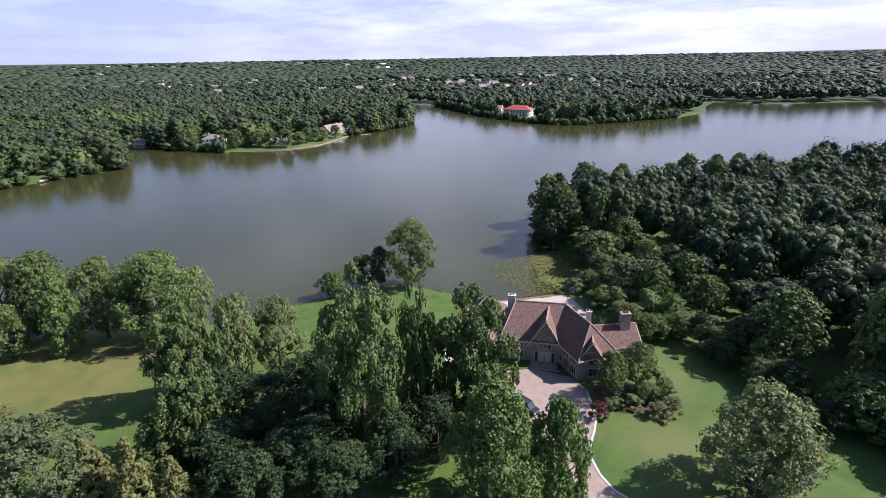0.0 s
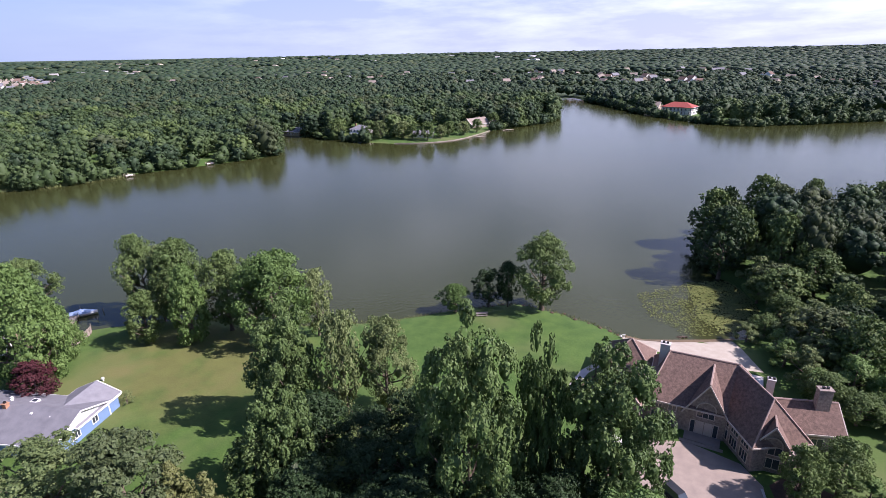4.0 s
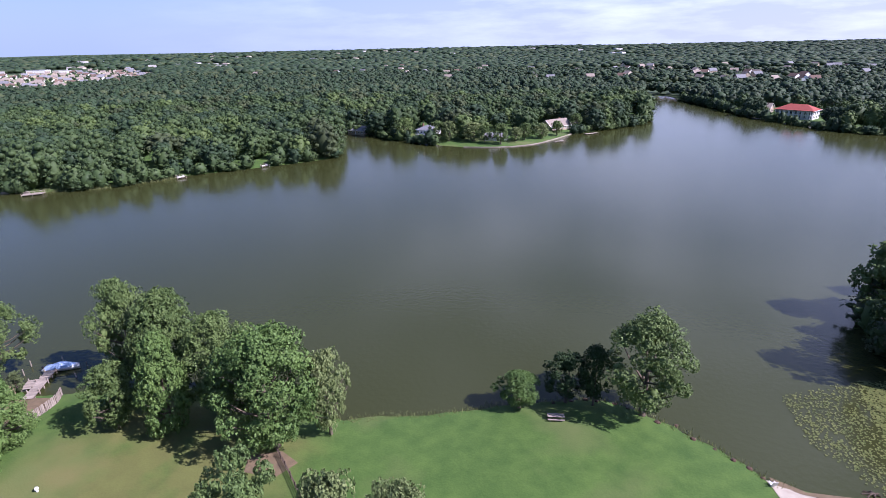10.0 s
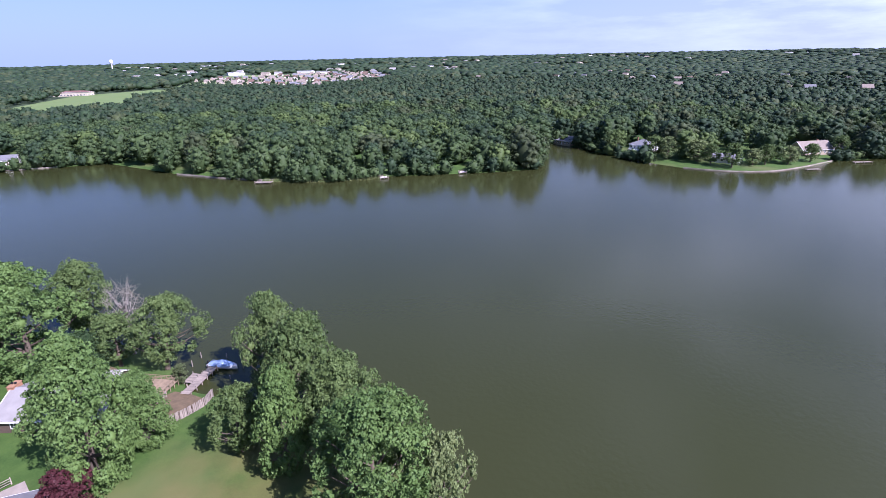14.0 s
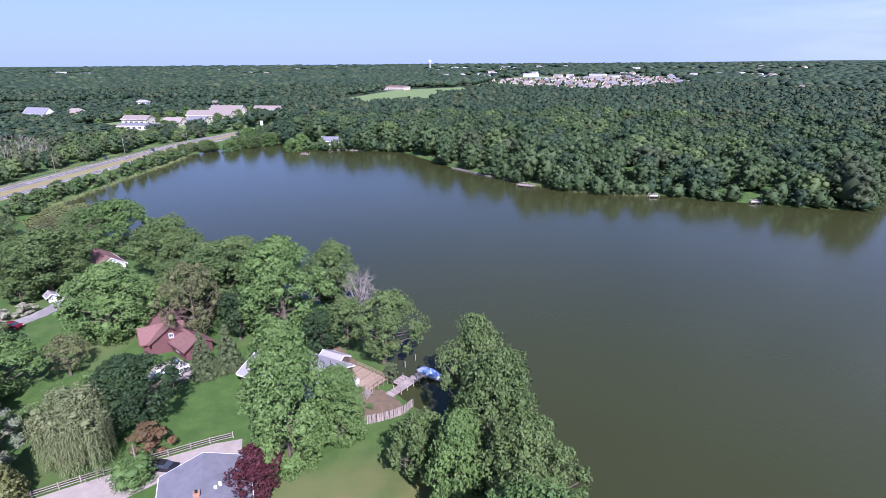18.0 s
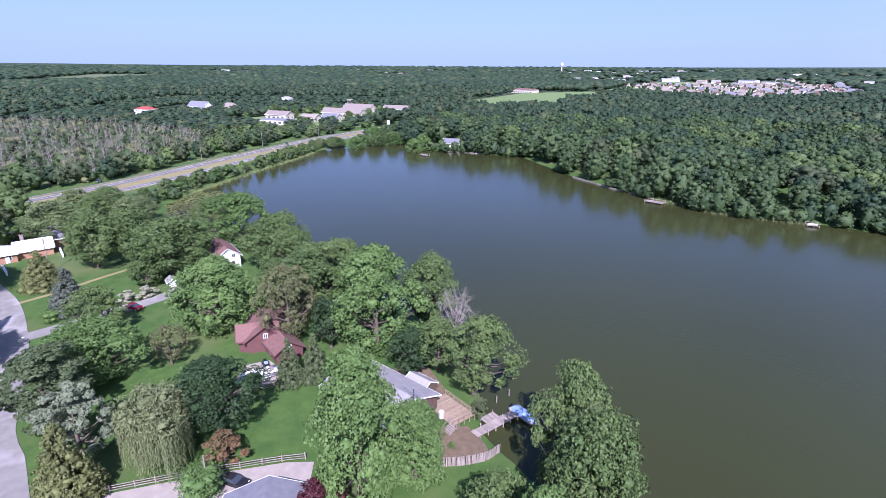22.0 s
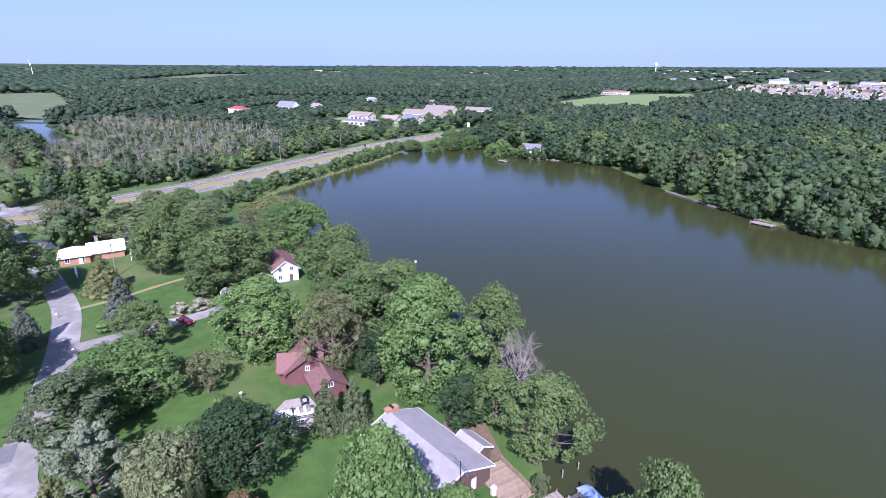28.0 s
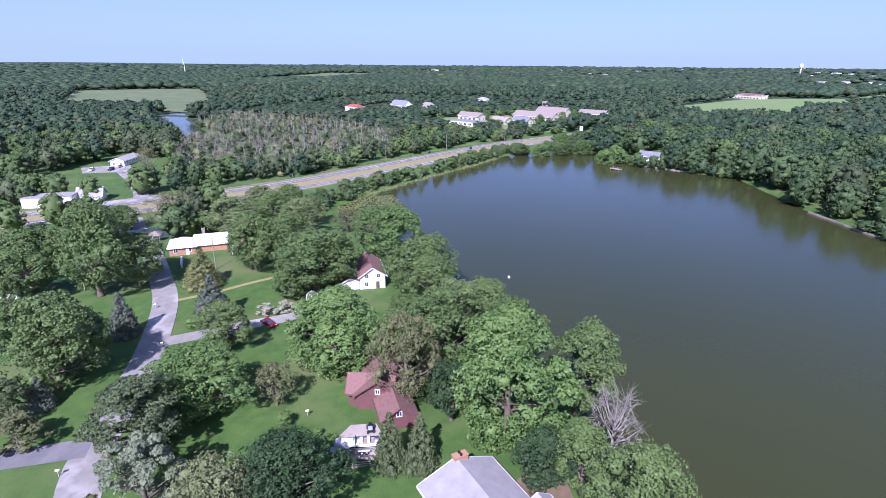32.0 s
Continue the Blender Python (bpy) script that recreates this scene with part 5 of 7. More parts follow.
# the stone house
M["cap_pink"] = mat("pale_ridge_tile", (0.32, 0.235, 0.19), (0.26, 0.19, 0.155), 1.0, 0.9, 8.0, 0.3)
M["fascia_tan"] = mat("tan_trim", (0.50, 0.43, 0.36), (0.42, 0.36, 0.30), 1.0, 0.7, 8.0, 0.1)
big = thing("house", 0, 0, height(14, 98), 0, "large two-storey stone house with brown shingle hip roofs and pale trim", "house", "houses round the lake")
main = block(big, 14.2, 101.6, -8.5, 14.6, 13, 4.6, 10.1, "stone", "roof_brown", "hip", "fascia_tan", cap="cap_pink", ridge_len=10.4)
left = block(big, 4.6, 100.8, -8.5, 7, 8, 4.2, 6.9, "stone", "roof_brown", "hip", "fascia_tan", cap="cap_pink", ridge_len=0.4)
rear = block(big, 3.3, 109.6, -8.5, 7.4, 6.8, 3.9, 7.5, "stone", "roof_brown", "hip", "fascia_tan", cap="cap_pink", ridge_len=0.2)
front_gable = block(big, 15.1, 97.9, 78, 6.4, 5.8, 4.5, 9.3, "stone", "roof_brown", "gable", "fascia_tan", 0.5, cap="cap_pink")
wing = block(big, 20.8, 96.5, -68.3, 14.7, 8, 4.5, 10.0, "stone", "roof_brown", "hip", "fascia_tan", 0.4, cap="cap_pink", ridge_len=8.7)
bay = block(big, 22.7, 91.6, 81, 5.4, 4.4, 4.5, 7.8, "stone", "roof_brown", "gable", "fascia_tan", 0.45, cap="cap_pink")
east = block(big, 28.3, 98.9, 8, 8.6, 7.2, 3.7, 6.3, "stone", "roof_brown", "gable", "fascia_tan", 0.5, cap="cap_pink")
small_gable = block(big, 3.4, 96.4, 81.5, 4, 3.4, 4.2, 6.2, "stone", "roof_brown", "gable", "fascia_tan", 0.35, cap="cap_pink")
chimney(big, 8.3, 102.9, 6, 11.2, 1.5, 1.1, "concrete", -8, 2)
chimney(big, 30.6, 98.6, 5, 9.3, 1.9, 1.2, "stone", 8, 2)
chimney(big, 23.4, 98.6, 6, 9.7, 1.0, 0.8, "concrete", -8, 2)
window(big, "w", 0, 3.3, 2.4, 1.3, 3.2, 2.9, front_gable, 2, "fascia_tan")
arch_bm = []
for rad in (1.4, 1.3):
    bm = bmesh.new()
    for i in range(9):
        a0, a1 = math.pi * i / 9, math.pi * (i + 1) / 9
        add_tube(bm, [(rad * math.cos(a0), -0.06, rad * math.sin(a0)), (rad * math.cos(a1), -0.06, rad * math.sin(a1))], [0.1, 0.1], 5)
    arch_bm.append(bm)
part("window_arch", arch_bm[0], M["fascia_tan"], big).matrix_basis = front_gable @ on_wall("w", 0, 3.25, 2.9) @ pose(0, 0, 4.75)
part("window_arch", arch_bm[1], M["fascia_tan"], big).matrix_basis = bay @ on_wall("w", 0, 2.75, 2.2) @ pose(0, 0, 4.7)
for at in (-0.62, 0.62):
    door(big, "w", at, 1.15, 2.5, 3.2, 2.9, "fascia_tan", front_gable)
for at in (-1.65, 1.65):
    window(big, "w", at, 0.2, 0.6, 2.2, 3.2, 2.9, front_gable, 0, "fascia_tan")
for z, hh in ((0.8, 1.6), (3.1, 1.3)):
    window(big, "s", -5.9, z, 1.4, hh, 7.3, 6.5, main, 2, "fascia_tan")
    window(big, "s", -3.6, z, 1.1, hh, 7.3, 6.5, main, 1, "fascia_tan")
    window(big, "s", 4.2, z, 1.2, hh, 7.3, 6.5, main, 1, "fascia_tan")
    for at in (0.6, 3.0, 5.6):
        window(big, "s", at, z, 1.7, hh, 7.35, 4, wing, 2, "fascia_tan")
    window(big, "w", 0, z, 2.5, hh, 2.7, 2.2, bay, 2, "fascia_tan")
    window(big, "e", 1.5, z, 1.4, hh, 7.35, 4, wing, 1, "fascia_tan")
    for at in (-4, 0, 4):
        window(big, "n", at, z, 2.2, hh, 7.3, 6.5, main, 2, "fascia_tan")
window(big, "s", 1.2, 0.8, 1.6, 1.5, 4.3, 3.6, east, 1, "fascia_tan")
window(big, "e", 0, 0.8, 1.6, 1.5, 4.3, 3.6, east, 1, "fascia_tan")
window(big, "s", 0, 0.8, 1.6, 1.5, 3.5, 4, left, 1, "fascia_tan")
window(big, "w", 0, 0.8, 1.6, 1.5, 3.5, 4, left, 1, "fascia_tan")
steps = part("steps", box(-2.6, 2.6, -2.2, 0, -0.3, 0.18), M["paver"], big)
steps.matrix_basis = front_gable @ on_wall("w", 0, 3.2, 2.9)
part("step", box(-3.1, 3.1, -2.9, -2.2, -0.3, 0.06), M["paver"], steps)

# drive, court, path, beach and pool of the stone house
draped("drive_court", [(4.5, 87), (6.5, 91.5), (12, 92.5), (19, 89.5), (21.2, 85.5), (20.8, 77), (17.9, 68), (19.9, 61), (23.5, 57.5), (31, 51), (29, 46), (19, 51.5), (15.2, 58.5), (14.4, 66), (11.4, 73), (6.4, 79.5), (3.8, 83)], M["paver"], "sand-coloured paved forecourt and curving drive", "driveway")
strip("kerb_drive", [(20.9, 85), (20.9, 77), (18.1, 68), (20.1, 61), (23.7, 57.6), (31.2, 51.2)], 0.35, M["concrete"], "pale kerb along the curving drive", "kerb", 0.12)
strip("path_curved", [(-1.5, 112.5), (-4.6, 108), (-6.2, 103), (-5.9, 98), (-4.2, 94.5), (0.5, 90.5), (4.5, 88.5)], 1.5, M["concrete"], "curved pale concrete garden path", "path", 0.07)
draped("garden_bed", [(-5, 103), (-4.8, 98), (-3.2, 94.5), (-0.5, 93), (-2.2, 97), (-2.4, 103), (-0.8, 106.5), (-3.2, 107)], M["mulch"], "dark mulched bed along the house", "garden bed", 0.05)
draped("garden_bed_front", [(22, 86), (22.6, 79.5), (26, 78.8), (31, 79.4), (34.4, 81.2), (33, 84.5), (29, 87), (24, 88)], M["mulch"], "dark mulched bed with shrubs", "garden bed", 0.05)
draped("beach_sand", [(1.5, 126.6), (6, 125.9), (12.5, 127.3), (20.4, 129.6), (24, 131), (25.5, 126), (26.5, 121), (27.5, 117), (24, 117), (17, 119.2), (8, 120.5), (3, 122.8)], M["sand"], "pale sandy beach between the house and the lake", "beach", 0.06)
draped("beach_wet", [(2, 127.4), (6.5, 126.3), (12.5, 127.9), (20.4, 130.2), (25, 131.8), (24.5, 130.2), (20.4, 128.6), (12.5, 126.3), (6, 125.2), (2.4, 125.9)], M["soil"], "wet brown sand at the water's edge", "beach", 0.075)
pool = thing("swimming_pool", 19, 113.6, height(19, 113.6), -11, "narrow turquoise swimming pool with a pale concrete edge", "pool")
part("water", box(-6.5, 6.5, -1.9, 1.9, -0.4, 0.10), M["pool"], pool)
bm = bmesh.new()
for x0, x1, y0, y1 in ((-7.6, 7.6, 1.9, 3.0), (-7.6, 7.6, -3.0, -1.9), (-7.6, -6.5, -1.9, 1.9), (6.5, 7.6, -1.9, 1.9)):
    add_box(bm, x0, x1, y0, y1, -0.4, 0.22)
part("coping", bm, M["concrete"], pool)
for i in range(2):
    lad = [(-6.2 + i * 0.6, 1.6, 0.1), (-6.2 + i * 0.6, 1.7, 0.9), (-6.2 + i * 0.6, 2.3, 0.9), (-6.2 + i * 0.6, 2.35, 0.2)]
    part("ladder_rail", tube(lad, [0.035] * 4, 6), M["metal"], pool)

# the blue house, the shore house with the grey roof, the red house, the white house, the brick house
blue = thing("house", -91.5, 64.8, height(-91.5, 64.8), 9, "single-storey blue house with white gables and a grey roof", "house", "houses round the lake")
b0 = block(blue, 0, 0, 0, 21, 11.4, 2.7, 4.9, "bluewall", "roof_grey", "gable")
bx = block(blue, 6.6, 3.6, 90, 9, 7.6, 2.7, 4.4, "bluewall", "roof_grey", "gable")
window(blue, "e", -1.5, 0.9, 1.5, 1.3, 10.5, 5.7, b0, 2)
window(blue, "e", 2.5, 0.9, 1.1, 1.3, 10.5, 5.7, b0, 1)
rows_of_windows(blue, b0, 21, 11.4, "sw", 1, gap=4)
tri = bmesh.new()
vs = [tri.verts.new((10.53, y, z)) for y, z in ((-5.7, 2.7), (5.7, 2.7), (0, 4.85))] + [tri.verts.new((10.47, y, z)) for y, z in ((-5.7, 2.7), (5.7, 2.7), (0, 4.85))]
tri.faces.new(vs[:3])
tri.faces.new(vs[3:])
part("gable_panel", tri, M["white"], blue)
for yy in (-5.72, 5.72):
    part("corner_board", box(10.4, 10.56, yy - 0.12, yy + 0.12, -0.4, 2.7), M["white"], blue)
chimney(blue, -2.2, -0.6, 3.5, 5.7, 0.7, 0.7, "brick")
for x, y in ((-3.6, 1.6), (-4.2, 2.2), (3.0, -1.2)):
    part("roof_vent", box(x - 0.2, x + 0.2, y - 0.2, y + 0.2, 4.2, 4.75, 0.05), M["white"], blue)
sky_l = part("skylight", box(-0.2, 1.0, 1.6, 2.6, 4.05, 4.55), M["white"], blue)
part("pane", box(-0.05, 0.85, 1.75, 2.45, 4.5, 4.58), M["glass"], sky_l)

shore_house = thing("house", -126.5, 75.5, height(-126.5, 75.5), 49.5, "single-storey brown wooden house with a pale grey shingle roof", "house", "houses round the lake")
s0 = block(shore_house, 0, 0, 0, 17.4, 11.6, 2.8, 5.0, "wood_dark", "roof_pale", "gable", over=0.6)
s1 = block(shore_house, 3.2, 7.4, 0, 4.6, 4.0, 2.2, 3.3, "wood_dark", "roof_pale", "gable", over=0.3)
rows_of_windows(shore_house, s0, 17.4, 11.6, "sn", 1, gap=4.5)
window(shore_house, "e", -2, 0.9, 1.4, 1.3, 8.7, 5.8, s0, 1)
door(shore_house, "e", 2.6, 1.0, 2.1, 8.7, 5.8, "white", s0)
chimney(shore_house, -9.2, 0.6, -0.5, 5.6, 1.1, 2.2, "brick", 0, 2)
# boards of the shore house's end wall
for i in range(27):
    y = -5.6 + i * 0.43
    top = 2.75 + (1 - abs(y + 0.2) / 5.8) * 2.1
    part("board", box(8.7, 8.75, y, y + 0.4, 0, max(2.6, top)), M["redwood"] if i % 3 == 0 else M["wood_dark"], shore_house)

mast = thing("antenna_mast", -119.3, 82.2, height(-119.3, 82.2), 40, "tall thin mast with a rooftop television aerial", "aerial")
part("pole", tube([(0, 0, -0.3), (0, 0, 8.2)], [0.09, 0.06], 7), M["black"], mast)
for z, ln in ((7.9, 2.6), (7.2, 2.0)):
    boom = part("boom", tube([(-ln, 0, z), (ln, 0, z)], [0.035, 0.035], 5), M["metal"], mast)
    for i in range(9):
        x = -ln + i * ln / 4
        part("element", tube([(x, -0.55, z), (x, 0.55, z)], [0.018, 0.018], 4), M["metal"], boom)

red = thing("house", -151.5, 47, height(-151.5, 47), 17, "dark red wooden house with steep maroon shingle roofs", "house", "houses round the lake")
r0 = block(red, -2, 0, 0, 17, 8, 2.9, 5.8, "redwood", "roof_maroon", "gable", "redwood")
r1 = block(red, 8.2, 3.4, 20, 7.6, 5.8, 2.4, 4.3, "redwood", "roof_maroon", "gable", "redwood")
r2 = block(red, 3.0, -1.6, 90, 8, 5, 2.9, 5.2, "redwood", "roof_maroon", "gable", "redwood")
window(red, "e", 0, 3.2, 0.7, 0.9, 8.5, 4, r0, 1)
window(red, "s", 3, 0.9, 1.1, 1.3, 8.5, 4, r0, 1)
window(red, "w", 0, 0.9, 1.2, 1.3, 4, 2.5, r2, 1)
door(red, "s", 5.6, 1.0, 2.1, 8.5, 4, "wood_dark", r0)
window(red, "s", 0, 0.9, 1.1, 1.2, 3.8, 2.9, r1, 1)
window(red, "e", 0, 2.6, 0.8, 0.9, 3.8, 2.9, r1, 1)
chimney(red, -10, 0.6, 3, 6.9, 1.0, 0.9, "brick")

white1 = thing("house", -199.3, 18.8, height(-199.3, 18.8), 35, "tall white gabled house with a reddish brown roof", "house", "houses round the lake")
w0 = block(white1, -1.0, 0, 0, 13, 7, 3.9, 6.3, "white", "roof_maroon", "gable")
for at in (-1.6, 1.6):
    window(white1, "e", at, 3.3, 0.9, 1.1, 6.5, 3.5, w0, 1)
window(white1, "e", -1.7, 0.9, 0.9, 1.2, 6.5, 3.5, w0, 1)
door(white1, "e", 1.4, 1.0, 2.1, 6.5, 3.5, "wood_dark", w0)
rows_of_windows(white1, w0, 13, 7, "sn", 1)
w1 = block(white1, 1.5, -6.2, 0, 7, 5, 2.3, 3.5, "white", "roof_maroon", "gable")
shed = plain_house(-181, 11.2, 35, 2.4, 1.8, 1.7, 2.3, "white", "roof_pale", "small white garden shed beside the drive", name="shed", cat="shed", sides="")

brickh = thing("house", -204, -48, height(-204, -48), 40, "low orange brick house with white metal roofs", "house", "houses round the lake")
k0 = block(brickh, 0, 3.5, 90, 9.5, 7.6, 2.7, 4.9, "brick", "roof_white", "gable")
k1 = block(brickh, 0.5, -5.2, 0, 9.5, 8, 2.7, 4.6, "brick", "roof_white", "hip")
k2 = block(brickh, -7, 9.8, 90, 7, 6.5, 2.9, 5.2, "brick", "roof_grey", "hip")
rows_of_windows(brickh, k0, 9.5, 7.6, "wen", 1, gap=3.5)
rows_of_windows(brickh, k1, 9.5, 8, "se", 1, gap=3.5)
door(brickh, "e", 1.5, 1.0, 2.1, 4.75, 4, "white", k1)
chimney(brickh, -3.6, 1.0, 3, 6.1, 1.0, 1.0, "stone")
for x, y, rz, ln in ((-206.5, -37, 40, 9), (-190.5, -43, 45, 8)):
    low = thing("garden_wall", x, y, height(x, y), rz, "low white-painted garden wall", "wall", "white garden walls")
    part("wall", box(-ln / 2, ln / 2, -0.2, 0.2, -0.2, 1.0, 0.03), M["white"], low)
    part("coping", box(-ln / 2 - 0.1, ln / 2 + 0.1, -0.28, 0.28, 1.0, 1.12, 0.02), M["white"], low)
pav = thing("garden_pavilion", -207, -71.5, height(-207, -71.5), 30, "small wooden garden pavilion with a tan roof", "pavilion")
for sx in (-1, 1):
    for sy in (-1, 1):
        part("post", box(sx * 1.7 - 0.08, sx * 1.7 + 0.08, sy * 1.7 - 0.08, sy * 1.7 + 0.08, -0.2, 2.3), M["wood_tan"], pav)
part("roof", hip_roof(3.8, 3.8, 2.3, 3.5, 0.3, 0.15, 0.2), M["roof_tan"], pav)
plain_house(-156.5, -67, 30, 9, 7, 2.8, 4.6, "white", "roof_pale", "small white house with a pale roof behind street trees")

# buildings along the highway
garage = thing("garage_building", -225.5, -151.5, height(-225.5, -151.5), 128, "long white flat-roofed garage building beside the highway", "garage", "buildings along the highway")
g0 = block(garage, 0, 0, 0, 19, 9, 4.2, 4.6, "white", "roof_pale", "flat")
door(garage, "n", -5, 4, 3, 9.5, 4.5, "black", g0)
for at in (0, 3, 6):
    window(garage, "n", at, 1.2, 2.0, 1.4, 9.5, 4.5, g0, 1)
cape = thing("house", -238.5, -143.5, height(-238.5, -143.5), 128, "white cape house with a grey roof and two dormers", "house", "buildings along the highway")
c0 = block(cape, 0, 0, 0, 9.5, 8, 2.8, 6.2, "white", "roof_pale", "gable")
for at in (-2.3, 2.3):
    dm = block(cape, at, 2.4, 90, 2.4, 1.7, 5.0, 5.8, "white", "roof_pale", "gable", over=0.15)
    window(cape, "e", 0, 4.2, 0.8, 0.9, 1.2, 0.85, dm, 0)
rows_of_windows(cape, c0, 9.5, 8, "n", 1, gap=2.4)
for at in (-4.2, -1.4, 1.4, 4.2):
    part("porch_post", box(at - 0.1, at + 0.1, 5.2, 5.4, -0.3, 2.4), M["white"], cape)
part("porch_roof", box(-4.8, 4.8, 4.0, 5.6, 2.4, 2.6), M["roof_pale"], cape)
plain_house(-314, -212, 25, 21, 8, 3.2, 4.8, "white", "roof_pale", "long low white house with a pale roof at the wood's edge", group="buildings along the highway")
strip("road_side", [(-243, -122), (-256, -134), (-276, -162), (-292, -188), (-302, -205)], 6.5, M["street"], "pale side road off the highway", "road", 0.08)
draped("parking_lot", [(-292, -188), (-280, -205), (-292, -222), (-312, -206), (-304, -196)], M["street"], "pale worn parking area", "parking lot", 0.09)
draped("road_apron", [(-226, -138), (-244, -121), (-252, -118), (-262, -122), (-250, -130), (-234, -138)], M["street"], "pale apron where the side road meets the highway", "road", 0.13)


# shops and offices beyond the lake's end
SHOPS = [(-606, -84, 68, 40, 18, 4.2, 4.6, "cream", "roof_grey", "flat"), (-660, -98, 68, 28, 14, 5.0, 8.5, "cream", "roof_tan", "gable"), (-633, -57, 68, 18, 13, 4, 7.5, "cream", "roof_tan", "gable"),
         (-640, -36, 68, 18, 13, 4, 7.5, "cream", "roof_grey", "gable"), (-680, -30, 68, 50, 15, 5.4, 10, "cream", "roof_tan", "gable"), (-735, -20, 68, 38, 18, 6, 11, "cream", "roof_tan", "gable"),
         (-738, 26, 68, 32, 14, 5.5, 9.5, "cream", "roof_tan", "gable"), (-1262, 255, 50, 64, 24, 7, 9.5, "cream", "roof_maroon", "hip")]
for x, y, rz, w, d, e, r, wall, roof, form in SHOPS:
    sh = thing("shop_building", x, y, height(x, y), rz, "pale commercial building with a " + {"roof_grey": "dark grey", "roof_tan": "tan", "roof_maroon": "maroon"}[roof] + " roof", "building", "commercial buildings by the highway")
    sb = block(sh, 0, 0, 0, w, d, e, r, wall, roof, form, over=0.8)
    for i in range(int(w / 6)):
        window(sh, "n", (i + 0.5) * 6 - int(w / 6) * 3, 1.0, 3.2, 2.0, w / 2, d / 2, sb, 1)
        window(sh, "s", (i + 0.5) * 6 - int(w / 6) * 3, 1.0, 3.2, 2.0, w / 2, d / 2, sb, 1)
    for at in (-d / 4, d / 4):
        window(sh, "e", at, 1.0, 2.4, 1.8, w / 2, d / 2, sb, 1)
draped("lawn_shops", [(-545, -45), (-590, -130), (-640, -150), (-690, -120), (-780, -30), (-765, 45), (-660, 35), (-585, 15)], M["field"], "mown lawn in front of the shops", "lawn", 0.2, 12)
VILLAS = [(-703, -270, 66, 24, 14, 6.2, 9.5, "white", "roof_red", "white villa with a red tiled hip roof"), (-755, -228, 60, 32, 14, 6, 12, "white", "roof_grey", "white villa with steep grey roofs"),
          (-772, -196, 60, 26, 15, 3.6, 9.5, "tan", "roof_tan", "low house with a broad tan roof"), (-930, -165, 60, 20, 11, 5.5, 8.5, "white", "roof_pale", "white house with a pale roof"), (-900, -60, 60, 18, 11, 4, 7, "cream", "roof_tan", "cream house with a tan roof"),
          (-540, -330, 60, 18, 9, 3, 5, "white", "roof_pale", "low white house among trees")]
for x, y, rz, w, d, e, r, wall, roof, lab in VILLAS:
    plain_house(x, y, rz, w, d, e, r, wall, roof, lab, "hip" if roof != "roof_grey" else "gable", 2 if e > 5 else 1, sides="nse", group="houses beyond the highway")
draped("lawn_villa", [(-725, -276), (-697, -292), (-657, -266), (-689, -248)], M["field"], "mown lawn round a villa", "lawn", 0.2, 12)
draped("lawn_villa", [(-777, -234), (-749, -250), (-709, -224), (-741, -206)], M["field"], "mown lawn round a villa", "lawn", 0.2, 12)
draped("lawn_villa", [(-794, -202), (-766, -218), (-726, -192), (-758, -174)], M["field"], "mown lawn round a villa", "lawn", 0.2, 12)
draped("clearing_soil", [(-520, -205), (-548, -222), (-566, -205), (-540, -188)], M["soil"], "patch of bare brown soil", "soil", 0.08, 8)

rng_s = np.random.default_rng(33)
for i in range(44):
    x, y = rng_s.uniform(-745, -590), rng_s.uniform(-125, 40)
    if all(math.hypot(x - q[0] - 6, y - q[1]) > 19 for q in SHOPS):
        tree(("ash", "oak", "bush")[i % 3], x, y, rng_s.uniform(7, 12.5), rng_s.uniform(4.5, 7), group="trees round the shops", fine=False)

# houses across the lake
plain_house(-455, 92, 68, 13, 9, 3.0, 5.6, "white", "roof_grey", "white lakeside house with a dark grey roof", storeys=1)
wf = thing("house", -183, 378.5, height(-183, 378.5), -8, "white two-storey lakeside house with a balcony and columns", "house", "houses round the lake")
f0 = block(wf, 0, 0, 0, 13, 10, 5.8, 8.6, "white", "roof_grey", "hip")
rows_of_windows(wf, f0, 13, 10, "sew", 2, gap=2.6)
part("balcony", box(-5.6, 5.6, -7.6, -5, 2.9, 3.15), M["white"], wf)
for i in range(6):
    x = -5.4 + i * 2.16
    part("column", tube([(x, -7.4, -0.5), (x, -7.4, 2.9)], [0.16, 0.14], 8), M["white"], wf)
part("balcony_rail", box(-5.6, 5.6, -7.6, -7.52, 3.9, 4.0), M["white"], wf)
chimney(wf, -4.5, 0, 5, 9.6)
plain_house(-243, 384, -6, 15, 9, 2.8, 5.4, "tan", "roof_grey", "low brown lakeside house with a grey roof")
plain_house(-137, 385, 10, 14, 8, 2.6, 4.4, "white", "roof_grey", "low white house with a glazed porch")
tf = plain_house(-113, 442, 58, 19, 11, 3.0, 7.0, "tan", "roof_tan", "tan lakeside house with a steep tan roof", chim=True)
plain_house(-104, 458, 58, 8, 5, 2.4, 3.2, "white", "roof_pale", "low white boathouse on the far lawn", name="boathouse", cat="boathouse", sides="")
rf = thing("house", 46, 552, height(46, 552), -25, "white columned mansion with a red tiled hip roof", "house", "houses round the lake")
m0 = block(rf, 0, 0, 0, 26, 14, 6.6, 10.5, "white", "roof_red", "hip", over=1.0)
rows_of_windows(rf, m0, 26, 14, "swe", 2, gap=3.2, wh=1.9, ww=1.6)
for i in range(9):
    x = -12 + i * 3
    part("column", tube([(x, -9, -0.5), (x, -9, 6.5)], [0.32, 0.28], 8), M["white"], rf)
part("porch_roof", box(-13.4, 13.4, -9.8, -7, 6.5, 6.9), M["roof_red"], rf)
